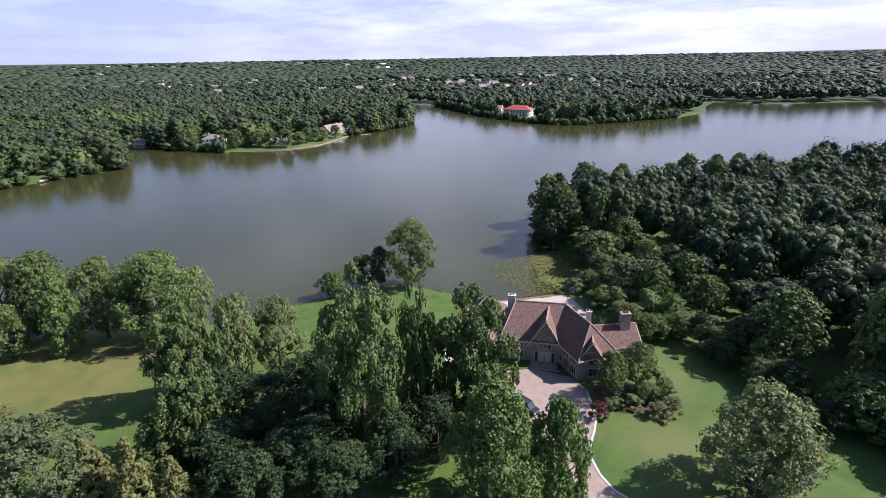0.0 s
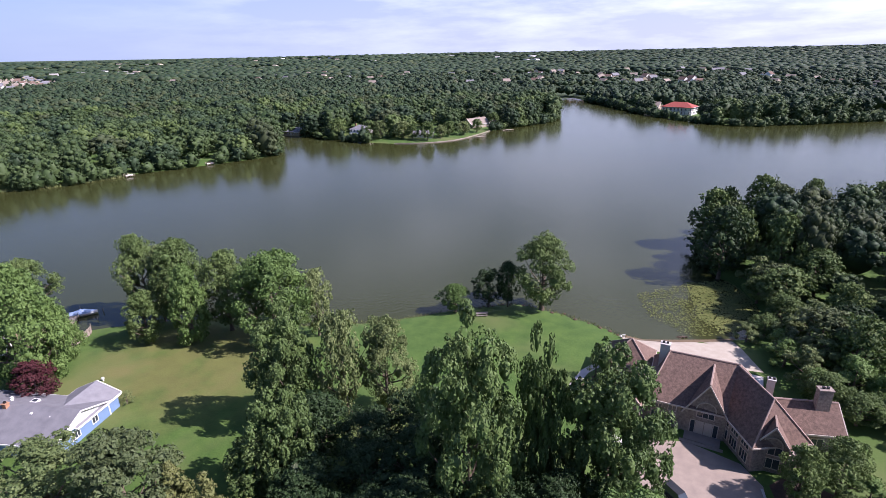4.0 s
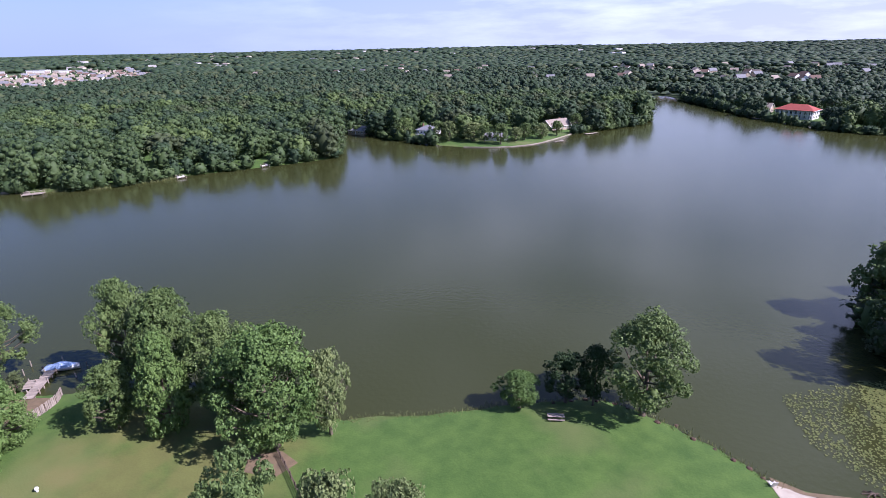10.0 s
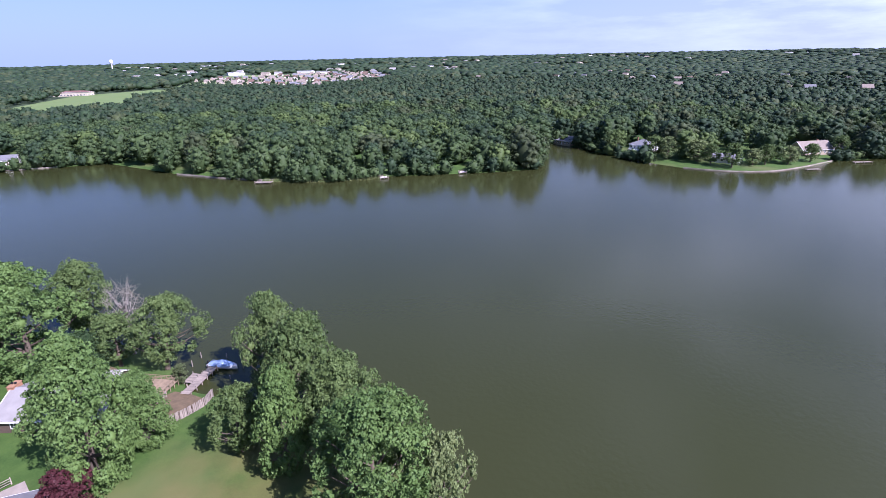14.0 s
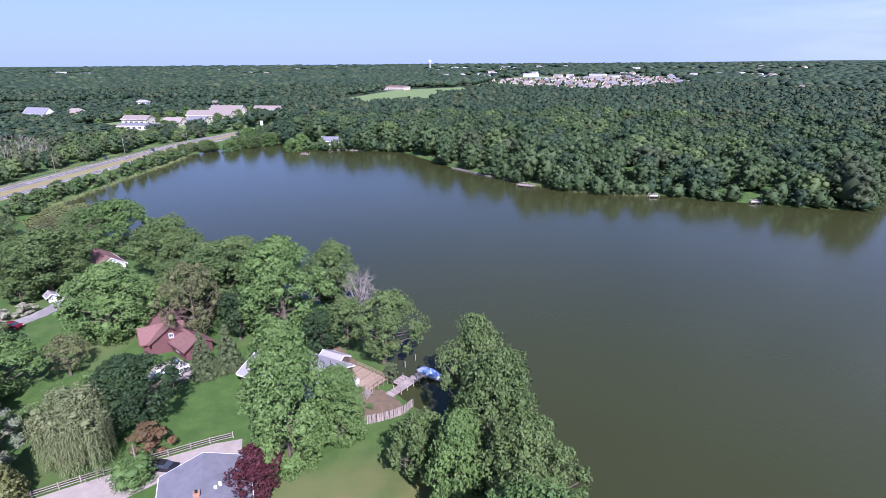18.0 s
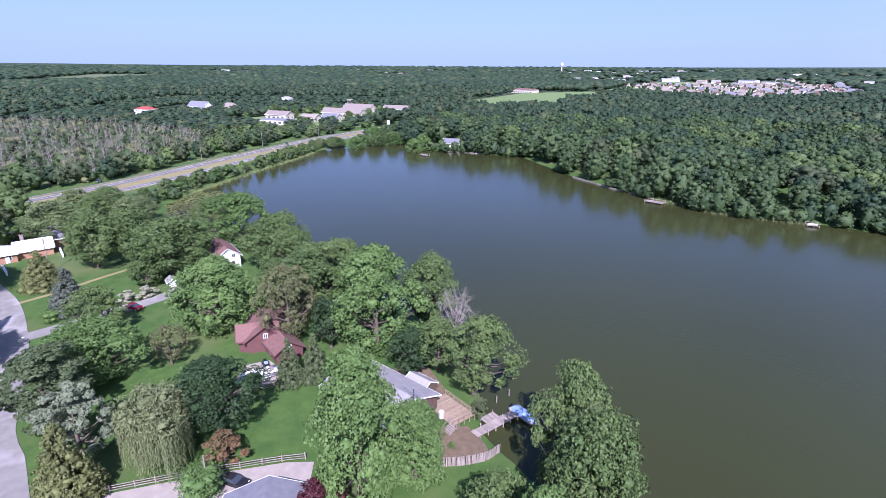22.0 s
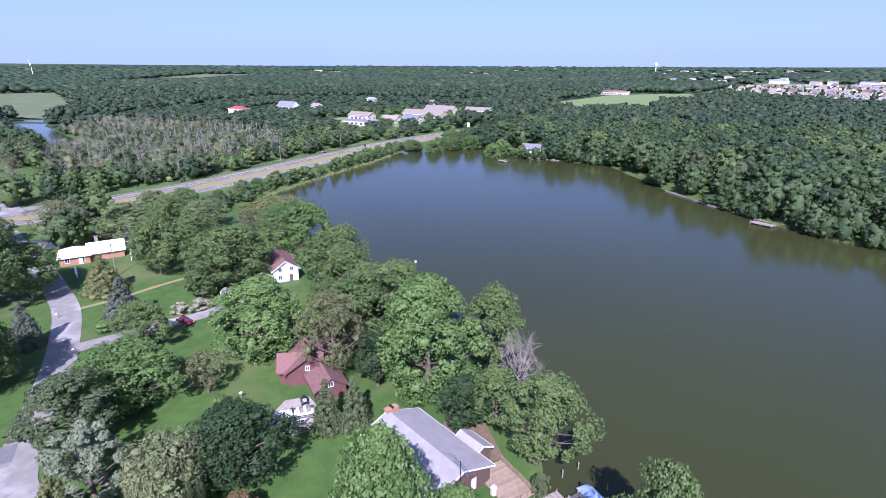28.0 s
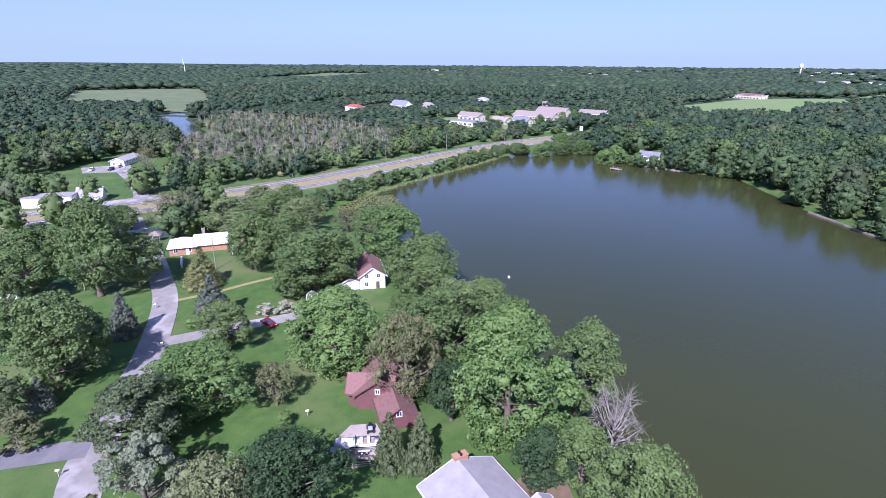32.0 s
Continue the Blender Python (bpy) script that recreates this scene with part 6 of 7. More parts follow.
plain_house(24, 588, -20, 16, 10, 4, 7.5, "tan", "roof_tan", "tan house with a brown roof beside the mansion")
plain_house(-66, 812, 0, 22, 10, 3, 5.5, "redwood", "roof_maroon", "low red house at the end of the inlet")
for x, y, w in ((-583, 162, 12), (-760, 254, 20), (-940, 378, 34), (-1010, 385, 30), (-320, 250, 9)):
    plain_house(x, y, 55, w, 9, 3.2 if w < 30 else 5, 5.6 if w < 30 else 8.5, "white", "roof_tan" if w != 20 else "roof_pale", "pale house showing among the trees", group="houses among the woods", sides="ns")

# the housing estate and scattered far homes: one wall and one roof mesh each, shared
HOME_MESH = []
for wi, (w, d, e, r, wall, roof) in enumerate(((13, 11, 5.0, 9.0, "cream", "roof_tan"), (14, 11, 4.8, 9.0, "tan", "roof_grey"), (13, 11, 5.0, 9.2, "white", "roof_brown"), (13, 10, 4.6, 8.8, "tan", "roof_tan"))):
    wm, rm, om = bpy.data.meshes.new("wall"), bpy.data.meshes.new("roof"), bpy.data.meshes.new("window")
    for me, bm, k in ((wm, gable_walls(w, d, e, r), wall), (rm, gable_roof(w, d, e, r), roof), (om, box(-0.8, 0.8, -0.05, 0.05, 0, 1.4), "glass")):
        bm.to_mesh(me)
        bm.free()
        me.materials.append(M[k])
    HOME_MESH.append((wm, rm, om, w, d))


def far_home(i, x, y, rz, group, label, glazed=True):
    wm, rm, om, w, d = HOME_MESH[i % 4]
    ob = thing("house", x, y, height(x, y), rz, label, "house", group)
    share("wall", wm, ob)
    share("roof", rm, ob)
    for at in (-4, 0, 4) if glazed else (0,):
        share("window", om, ob, on_wall("s", at, w / 2, d / 2) @ pose(0, 0, 3.2))
    for at in (-2.4, 2.4) if glazed else ():
        share("window", om, ob, on_wall("e", at, w / 2, d / 2) @ pose(0, 0, 3.2))
    return ob


for i, (x, y, rz) in enumerate(FAR_HOMES):
    far_home(i, x, y, rz, "scattered homes beyond the far shore", "pale gabled house among distant trees")
count = 0
for row in range(12):
    for colm in range(17):
        u, v = colm / 16.0, row / 11.0
        x = -985 + (-1230 + 985) * u + (-1720 + 985) * v + 22 * math.sin(colm * 2.1)
        y = 545 + (960 - 545) * u + (650 - 575) * v + (v * u) * 420 + 8 * math.sin(row * 3 + colm)
        far_home(count * 7 + row, x, y, 54 + 90 * ((colm + row) % 3 == 0) + 8 * math.sin(colm), "houses of the estate", "pale two-storey house with a tan roof in the estate", False)
        count += 1
TOWN_MESH = []
for w, d, e, r, wall, roof in ((46, 26, 8, 9.2, "white", "roof_pale"), (30, 20, 7, 11, "cream", "roof_tan"), (60, 30, 9, 10, "white", "roof_grey"), (26, 18, 7, 12, "white", "roof_pale")):
    wm, rm = bpy.data.meshes.new("wall"), bpy.data.meshes.new("roof")
    for me, bm, k in ((wm, gable_walls(w, d, e, r), wall), (rm, gable_roof(w, d, e, r), roof)):
        bm.to_mesh(me)
        bm.free()
        me.materials.append(M[k])
    TOWN_MESH.append((wm, rm))
for i, (x, y, rz, _) in enumerate(FAR_TOWN):
    ob = thing("town_building", x, y, height(x, y), rz, "large pale-roofed building far beyond the woods", "building", "buildings of the distant town")
    share("wall", TOWN_MESH[i % 4][0], ob)
    share("roof", TOWN_MESH[i % 4][1], ob)
rng_e = np.random.default_rng(8)
yard = scatter(-1750, -930, 540, 1280, 26, lambda px, py: inside(px, py, [(-950, 560), (-1190, 960), (-1700, 1250), (-2150, 900), (-1400, 470), (-1200, 480)]), 6, 10, 0.55, rng_e)
plant("estate_trees", yard, wood_templates(4, 5, 3, 0.6, 0.8, 200, 0.1, 3), "leaf_far", "young trees between the houses of the estate", False, "trees")
draped("estate_ground", [(-940, 560), (-1190, 960), (-1700, 1250), (-2150, 900), (-1400, 470), (-1200, 480)], M["field"], "green yards of the estate", "lawn", 0.5, 90)
draped("field_mown", [(-785, 122), (-822, 228), (-1245, 438), (-1325, 418), (-1245, 255), (-1000, 135)], M["field"], "pale green mown field beside the highway", "field", 0.5, 60)
draped("marsh", [(-610, -440), (-580, -640), (-900, -1050), (-1090, -890), (-760, -560), (-640, -460)], M["marsh"], "wide pale green tidal marsh", "marsh", 0.3, 30)
draped("marsh_far", [(-1500, -1250), (-2600, -1500), (-2700, -1150), (-1700, -1000)], M["marsh"], "distant pale marsh", "marsh", 0.1, 200)

# water tower and wind turbine far off
tower = thing("water_tower", -58 - 0.98 * 3300, 89 + 0.2 * 3300, 12, 0, "white water tower on the horizon", "water tower")
bm = bmesh.new()
prof = [(4, 0), (3.2, 3), (3.2, 34), (6, 38), (8.5, 42), (9.0, 47), (8.2, 52), (5, 56), (0.3, 57)]
ringv = [[bm.verts.new((r * math.cos(a * math.pi / 8), r * math.sin(a * math.pi / 8), z)) for a in range(16)] for r, z in prof]
for a, b in zip(ringv, ringv[1:]):
    for k in range(16):
        bm.faces.new((a[k], a[(k + 1) % 16], b[(k + 1) % 16], b[k]))
part("tank", bm, M["white"], tower, smooth=True)
turbine = thing("wind_turbine", -70.8 - 0.7065 * 2600, 89 - 0.7077 * 2600, 4, 45, "white three-bladed wind turbine at rest", "turbine")
part("mast", tube([(0, 0, -2), (0, 0, 52)], [1.6, 0.9], 10), M["white"], turbine)
part("nacelle", box(-1.1, 1.1, -3, 1.8, 51, 53.6, 0.4), M["white"], turbine)
for a in (12, 132, 252):
    ra = radians(a)
    part("blade", tube([(0, -3.2, 52.3), (math.sin(ra) * 7, -3.2, 52.3 + math.cos(ra) * 7), (math.sin(ra) * 20, -3.2, 52.3 + math.cos(ra) * 20)], [0.5, 0.8, 0.18], 6), M["white"], turbine)

# ---- vehicles and boats ----


def car(x, y, rz, paint, label, z=None, group="parked cars", kind="sedan"):
    ob = thing("car", x, y, height(x, y) + 0.06 if z is None else z, rz, label, "car", group)
    bm = bmesh.new()
    tall = 1.45 if kind == "sedan" else 1.85
    prof = [(-2.3, 0.35), (-2.32, 0.75), (-2.0, 0.92), (-0.95, 0.98), (0.0, 0.98), (1.35, 0.95), (2.15, 0.88), (2.32, 0.7), (2.32, 0.35)]
    rows = []
    for y_, k in ((-0.88, 0.94), (-0.8, 1.0), (0.8, 1.0), (0.88, 0.94)):
        rows.append([bm.verts.new((px_, y_, pz * k if pz > 0.5 else pz)) for px_, pz in prof])
    for a, b in zip(rows, rows[1:]):
        for i in range(len(prof) - 1):
            bm.faces.new((a[i], a[i + 1], b[i + 1], b[i]))
        bm.faces.new((a[0], b[0], b[-1], a[-1]))
    bm.faces.new(rows[0])
    bm.faces.new(rows[-1])
    body = part("body", bm, M[paint], ob)
    lo, hi = (-1.9, 1.15) if kind == "sedan" else (-2.2, 1.2)
    tl, th = (-1.15, 0.35) if kind == "sedan" else (-2.0, 0.5)
    bm = bmesh.new()
    vs = [bm.verts.new(v) for v in ((lo, -0.8, 0.95), (hi, -0.8, 0.95), (hi, 0.8, 0.95), (lo, 0.8, 0.95), (tl, -0.62, tall - 0.05), (th, -0.62, tall - 0.05), (th, 0.62, tall - 0.05), (tl, 0.62, tall - 0.05))]
    for f in ((0, 1, 5, 4), (1, 2, 6, 5), (2, 3, 7, 6), (3, 0, 4, 7), (4, 5, 6, 7)):
        bm.faces.new([vs[i] for i in f])
    part("windows", bm, M["glass"], ob)
    part("roof", box(tl - 0.05, th + 0.05, -0.64, 0.64, tall - 0.07, tall, 0.03), M[paint], ob)
    for sy in (-1, 1):
        part("headlight", box(2.22, 2.34, sy * 0.66 - 0.18, sy * 0.66 + 0.18, 0.62, 0.76, 0.02), M["white"], ob)
        part("tail_light", box(-2.35, -2.26, sy * 0.68 - 0.15, sy * 0.68 + 0.15, 0.68, 0.82, 0.02), M["carred"], ob)
        for wx in (-1.4, 1.42):
            wheel = part("wheel", tube([(wx, sy * 0.72, 0.32), (wx, sy * 0.92, 0.32)], [0.32, 0.32], 14), M["rubber"], ob)
            part("rim", tube([(wx, sy * 0.86, 0.32), (wx, sy * 0.935, 0.32)], [0.2, 0.2], 10), M["metal"], wheel)
    return ob


car(-165.6, 9.1, 69, "carred", "dark red saloon parked on the drive")
car(9.6, 79.4, -48, "black", "dark pickup car with a white rear parked on the forecourt", kind="suv")
car(-106.2, 56.2, 70, "black", "black saloon parked on gravel by the fence")
for x, y, rz, paint, lab, kind in ((-269.9, -151.8, 60, "black", "dark estate car parked off the highway", "suv"), (-282, -166, 60, "black", "dark car parked beside the side road", "sedan"),
                                   (-294, -200, 20, "black", "dark pick-up parked by the low house", "suv"), (-288, -208, 30, "white", "white van parked by the wood", "suv"), (-302, -203, 20, "metal", "grey car parked by the low house", "sedan")):
    car(x, y, rz, paint, lab, kind=kind)
for x, y, rz, paint, lab in ((-229.4, -123, 35, "blue_cover", "blue car on the highway"), (-455, -33, 22, "black", "dark van on the highway"), (-318, -92.5, 24, "black", "dark car on the highway"), (-425, -54, 22, "black", "dark car on the lakeside lane")):
    car(x, y, rz, paint, lab, height(x, y) + 0.14, "cars on the highway", "suv" if "van" in lab else "sedan")


def hull(length, beam, depth, bow=0.35):
    """A pointed hull with its bow towards +x."""
    bm, rows = bmesh.new(), []
    for t in (0, 0.15, 0.35, 0.55, 0.75, 0.9, 1.0):
        half = beam / 2 * (1 if t < 0.45 else max(0.02, 1 - ((t - 0.45) / 0.55) ** 2.2))
        x = (t - 0.5) * length
        sheer = depth * (1 + bow * t * t)
        rows.append([bm.verts.new(v) for v in ((x, -half, sheer), (x, -half * 0.92, sheer * 0.55), (x - 0.02 * t, -half * 0.5, 0.08 * sheer), (x, 0, 0.25 * sheer * t ** 3), (x - 0.02 * t, half * 0.5, 0.08 * sheer), (x, half * 0.92, sheer * 0.55), (x, half, sheer))])
    for a, b in zip(rows, rows[1:]):
        for i in range(6):
            bm.faces.new((a[i], a[i + 1], b[i + 1], b[i]))
        bm.faces.new((a[6], a[0], b[0], b[6]))
    bm.faces.new(rows[0])
    return bm


boat = thing("motorboat", -124.4, 101.9, -0.15, 35, "motorboat under a blue and white cover at the jetty", "boat")
part("hull", hull(6.6, 2.3, 0.95), M["white"], boat, smooth=True)
bm = bmesh.new()
rows = []
for t, zz in ((0.02, 1.05), (0.2, 1.35), (0.42, 1.75), (0.56, 1.7), (0.75, 1.45), (0.97, 1.3)):
    half = 1.2 * (1 if t < 0.45 else max(0.03, 1 - ((t - 0.45) / 0.55) ** 2.2))
    x = (t - 0.5) * 6.6
    rows.append([bm.verts.new(v) for v in ((x, -half, 0.85 + 0.3 * t), (x, -half * 0.6, zz - 0.16), (x, 0, zz), (x, half * 0.6, zz - 0.16), (x, half, 0.85 + 0.3 * t))])
for a, b in zip(rows, rows[1:]):
    for i in range(4):
        bm.faces.new((a[i], a[i + 1], b[i + 1], b[i]))
bm.faces.new(rows[0])
part("cover", bm, M["blue_cover"], boat)
motor = part("outboard_motor", box(-3.75, -3.3, -0.2, 0.2, 0.3, 1.3, 0.08), M["black"], boat)
for y in (-0.7, 0.7):
    part("cover_strap", tube([(0.4, y * 1.5, 0.9), (0.4, y, 1.66)], [0.03, 0.03], 5), M["white"], boat)

tb = thing("boat_trailer", -134.1, 50.9, height(-134.1, 50.9) + 0.08, -63, "white motorboat on a twin-axle trailer", "boat")
b2 = part("boat_hull", hull(7.0, 2.3, 1.15), M["white"], tb, smooth=True)
b2.matrix_basis = pose(0, 0, 0.62)
part("deck", box(0.6, 2.6, -0.75, 0.75, 1.2, 1.45, 0.1), M["white"], b2)
part("windscreen", box(0.2, 0.35, -0.85, 0.85, 1.2, 1.75), M["glass"], b2)
part("cockpit", box(-2.8, 0.1, -0.75, 0.75, 1.18, 1.24), M["wood_grey"], b2)
for i in range(2):
    part("boat_seat", box(-0.9 - i * 1.2, -0.4 - i * 1.2, -0.6, 0.6, 1.2, 1.6, 0.06), M["white"], b2)
part("stripe", box(-3.2, 1.2, -1.16, 1.16, 0.78, 0.9), M["black"], b2)
part("trailer_frame", box(-3.4, 4.4, -0.6, 0.6, 0.42, 0.55, 0.03), M["metal"], tb)
for sy in (-1, 1):
    for wx in (-1.5, -0.7):
        wh = part("wheel", tube([(wx, sy * 1.0, 0.32), (wx, sy * 1.2, 0.32)], [0.33, 0.33], 14), M["rubber"], tb)
        part("rim", tube([(wx, sy * 1.1, 0.32), (wx, sy * 1.22, 0.32)], [0.2, 0.2], 10), M["white"], wh)
    part("mudguard", box(-2.0, -0.2, sy * 1.1 - 0.16, sy * 1.1 + 0.16, 0.68, 0.74, 0.02), M["white"], tb)
smallmower = thing("garden_tractor", -139.3, 50.5, height(-139.3, 50.5) + 0.05, 30, "dark ride-on garden tractor on the gravel", "tractor")
part("body", box(-0.9, 0.9, -0.45, 0.45, 0.35, 0.85, 0.1), M["black"], smallmower)
part("hood", box(0.1, 0.95, -0.38, 0.38, 0.8, 1.15, 0.1), M["blue_cover"], smallmower)
part("seat", box(-0.7, -0.2, -0.3, 0.3, 0.85, 1.3, 0.08), M["black"], smallmower)
for sx, r in ((-0.6, 0.42), (0.65, 0.28)):
    for sy in (-1, 1):
        part("wheel", tube([(sx, sy * 0.42, r), (sx, sy * 0.66, r)], [r, r], 12), M["rubber"], smallmower)

# ---- jetty, decks, fences ----
jetty = thing("jetty", -121.5, 96.6, 0.0, 0, "weathered grey wooden jetty with posts", "jetty")
d0, d1 = Vector((-119.2, 92.6)), Vector((-125.2, 100.2))
ax = (d1 - d0).normalized()
sd = Vector((-ax.y, ax.x))
turn = math.degrees(math.atan2(ax.y, ax.x))
plank = bpy.data.meshes.new("plank")
bm = box(-0.11, 0.11, -0.95, 0.95, -0.03, 0.03)
bm.to_mesh(plank)
bm.free()
plank.materials.append(M["wood_grey"])
length = (d1 - d0).length
for i in range(int(length / 0.25)):
    q = d0 + ax * (i * 0.25) - Vector((-121.5, 96.6))
    share("plank", plank, jetty, pose(q.x, q.y, 0.62, 0, 0, turn))
for i in range(6):
    for s in (-1, 1):
        q = d0 + ax * (0.4 + i * (length - 0.8) / 5) + sd * s * 1.0 - Vector((-121.5, 96.6))
        part("post", tube([(q.x, q.y, -1.6), (q.x, q.y, 1.2 if i % 2 else 0.8)], [0.11, 0.1], 7), M["wood_grey"], jetty)
for s in (-1, 1):
    a = d0 + sd * s * 0.85 - Vector((-121.5, 96.6))
    b = d1 + sd * s * 0.85 - Vector((-121.5, 96.6))
    part("beam", tube([(a.x, a.y, 0.5), (b.x, b.y, 0.5)], [0.09, 0.09], 4), M["wood_dark"], jetty)
side = thing("jetty_platform", -123.8, 95.6, 0.0, turn, "small grey side platform of the jetty", "jetty")
for i in range(8):
    part("plank", box(-1.6 + i * 0.4, -1.24 + i * 0.4, -1.1, 1.1, 0.52, 0.58), M["wood_grey"], side)
for sx in (-1.5, 1.5):
    for sy in (-1, 1):
        part("post", tube([(sx, sy, -1.6), (sx, sy, 1.0)], [0.09, 0.08], 6), M["wood_grey"], side)
for x, y, h in ((-131.5, 99.8, 1.4), (-127.6, 103.8, 1.2), (-129.2, 97.2, 1.5), (-121.2, 104.8, 1.0), (-119.0, 101.2, 0.9)):
    pp = thing("mooring_post", x, y, 0, 0, "grey wooden mooring post in the water", "post", "mooring posts")
    part("post", tube([(0, 0, -2), (0, 0, h)], [0.12, 0.1], 7), M["wood_grey"], pp)

fence_board = bpy.data.meshes.new("board")
bm = box(-0.12, 0.12, -0.015, 0.015, 0.0, 1.75)
bm.to_mesh(fence_board)
bm.free()
fence_board.materials.append(M["wood_grey"])
fence = thing("board_fence", -111, 89, 0, 0, "weathered grey board fence beside the landing", "fence")
line = smooth_line([(-107.6, 82.4), (-110.2, 85.8), (-111.2, 90.5), (-112.8, 94.2), (-115.4, 96.6)], 0.27)
for i, (a, b) in enumerate(zip(line, line[1:])):
    d = b - a
    rz = math.degrees(math.atan2(d.y, d.x))
    share("board", fence_board, fence, pose(a.x + 111, a.y - 89, height(a.x, a.y) + 0.05 * math.sin(i * 1.7), 0, 2.5 * math.sin(i * 2.3), rz))
    if i % 9 == 0:
        part("post", box(a.x + 111 - 0.06, a.x + 111 + 0.06, a.y - 89 - 0.06, a.y - 89 + 0.06, height(a.x, a.y) - 0.3, height(a.x, a.y) + 1.6), M["wood_dark"], fence)


def rail_fence(points, label, rails=3, gap=2.6, high=1.2, material="wood_grey", name="rail_fence"):
    line = smooth_line(points, gap)
    o = line[0]
    ob = thing(name, o.x, o.y, 0, 0, label, "fence", "fences of the yards")
    zs = [height(p.x, p.y) for p in line]
    for p, z in zip(line, zs):
        part("post", box(p.x - o.x - 0.07, p.x - o.x + 0.07, p.y - o.y - 0.07, p.y - o.y + 0.07, z - 0.3, z + high + 0.1), M[material], ob)
    for a, b, za, zb in zip(line, line[1:], zs, zs[1:]):
        for k in range(rails):
            zz = high * (k + 0.7) / rails
            part("rail", tube([(a.x - o.x, a.y - o.y, za + zz), (b.x - o.x, b.y - o.y, zb + zz)], [0.06, 0.06], 4), M[material], ob)
    return ob


rail_fence([(-103.5, 36), (-105.5, 42), (-108, 50), (-109.5, 56), (-111, 62), (-111.6, 65.5)], "split-rail fence along the gravel drive")
rail_fence([(-128.4, 48.6), (-130.2, 52.2), (-132.4, 56)], "wooden rail fence behind the boat trailer")
rail_fence([(-121, 33.5), (-124.6, 41), (-128.4, 48.6)], "wooden rail fence along the yard")
rail_fence([(-69, 102), (-60.8, 97), (-50.5, 90.1), (-45, 86.3), (-40.9, 82.9), (-34, 77)], "thin wire fence on dark posts between the lawns", 3, 2.4, 1.2, "wood_dark", "wire_fence")
deck = thing("deck", -125.2, 88.2, height(-125.2, 88.2), 40, "tan wooden deck with a railing above the water", "deck")
for i in range(24):
    part("plank", box(-4.2 + i * 0.35, -3.88 + i * 0.35, -2.6, 2.6, 0.5, 0.56), M["wood_tan"], deck)
for i in range(8):
    part("post", box(-4.2 + i * 1.18, -4.1 + i * 1.18, 2.5, 2.6, -1.6, 1.5), M["wood_tan"], deck)
for z in (0.85, 1.15, 1.5):
    part("rail", box(-4.2, 4.2, 2.5, 2.58, z - 0.04, z + 0.04), M["wood_tan"], deck)
for i in range(5):
    part("post", box(4.1, 4.2, -2.6 + i * 1.25, -2.5 + i * 1.25, -1.0, 1.5), M["wood_tan"], deck)
part("rail", box(4.1, 4.2, -2.6, 2.6, 1.42, 1.5), M["wood_tan"], deck)
stairs = thing("stairs", -119.8, 88.4, height(-119.8, 88.4), 40, "wooden steps down from the deck", "stairs")
for i in range(6):
    part("tread", box(-0.9, 0.9, -1.2 + i * 0.3, -0.92 + i * 0.3, i * 0.17 - 0.1, i * 0.17 - 0.04), M["wood_grey"], stairs)
for sx in (-0.95, 0.95):
    part("handrail", tube([(sx, -1.2, 0.8), (sx, 0.6, 1.8)], [0.05, 0.05], 5), M["wood_grey"], stairs)
    for yy, zz in ((-1.2, 0), (0.6, 0.9)):
        part("post", box(sx - 0.05, sx + 0.05, yy - 0.05, yy + 0.05, zz - 0.4, zz + 0.95), M["wood_grey"], stairs)
grill = thing("deck_umbrella", -122.6, 86.8, height(-122.6, 86.8) + 0.5, 0, "closed pale patio heater cover on the deck", "patio")
part("cover", tube([(0, 0, 0), (0, 0, 1.3), (0, 0, 1.6)], [0.5, 0.55, 0.2], 10), M["concrete"], grill)
draped("landing_soil", [(-111.5, 86), (-112, 91), (-114.5, 95), (-118.5, 93.5), (-121.5, 91.5), (-121, 87), (-116, 84.5)], M["soil"], "bare brown soil at the landing", "soil", 0.05)
draped("yard_soil", [(-134, 76), (-128, 83), (-131, 88), (-140, 84), (-141, 78)], M["soil"], "bare soil behind the shore house", "soil", 0.05)
draped("tree_soil", [(-70, 98), (-66, 101), (-62, 100), (-63, 96), (-68, 95)], M["soil"], "bare worn soil under the trees", "soil", 0.04)
draped("gravel_drive", [(-97.5, 33), (-103, 35.5), (-105.8, 44), (-108.2, 52), (-110.8, 62.5), (-111, 67), (-105, 67.5), (-104.6, 60), (-103.5, 56), (-100, 50), (-97, 44), (-94, 36)], M["gravel"], "pale gravel drive beside the fence", "driveway", 0.05)
draped("gravel_pad", [(-131.2, 48), (-135, 46), (-139.5, 46.5), (-141.5, 50.5), (-138, 54), (-133.5, 56)], M["gravel"], "grey gravel parking pad", "driveway", 0.05)
strip("drive_north", [(-150.5, -7.5), (-156, -2.5), (-164, 4.5), (-172, 12), (-180, 15), (-190, 16)], 4.6, M["street"], "grey asphalt drive to the white house", "driveway", 0.07)
strip("drive_dirt", [(-168.8, -23), (-177, -17), (-184, -13.5), (-193, -8)], 1.6, M["verge"], "worn dirt track across the grass", "path", 0.05)
strip("drive_west", [(-119, 9.5), (-115, 4), (-110, -3), (-104, -10)], 5.0, M["asphalt"], "dark asphalt side drive", "driveway", 0.09)

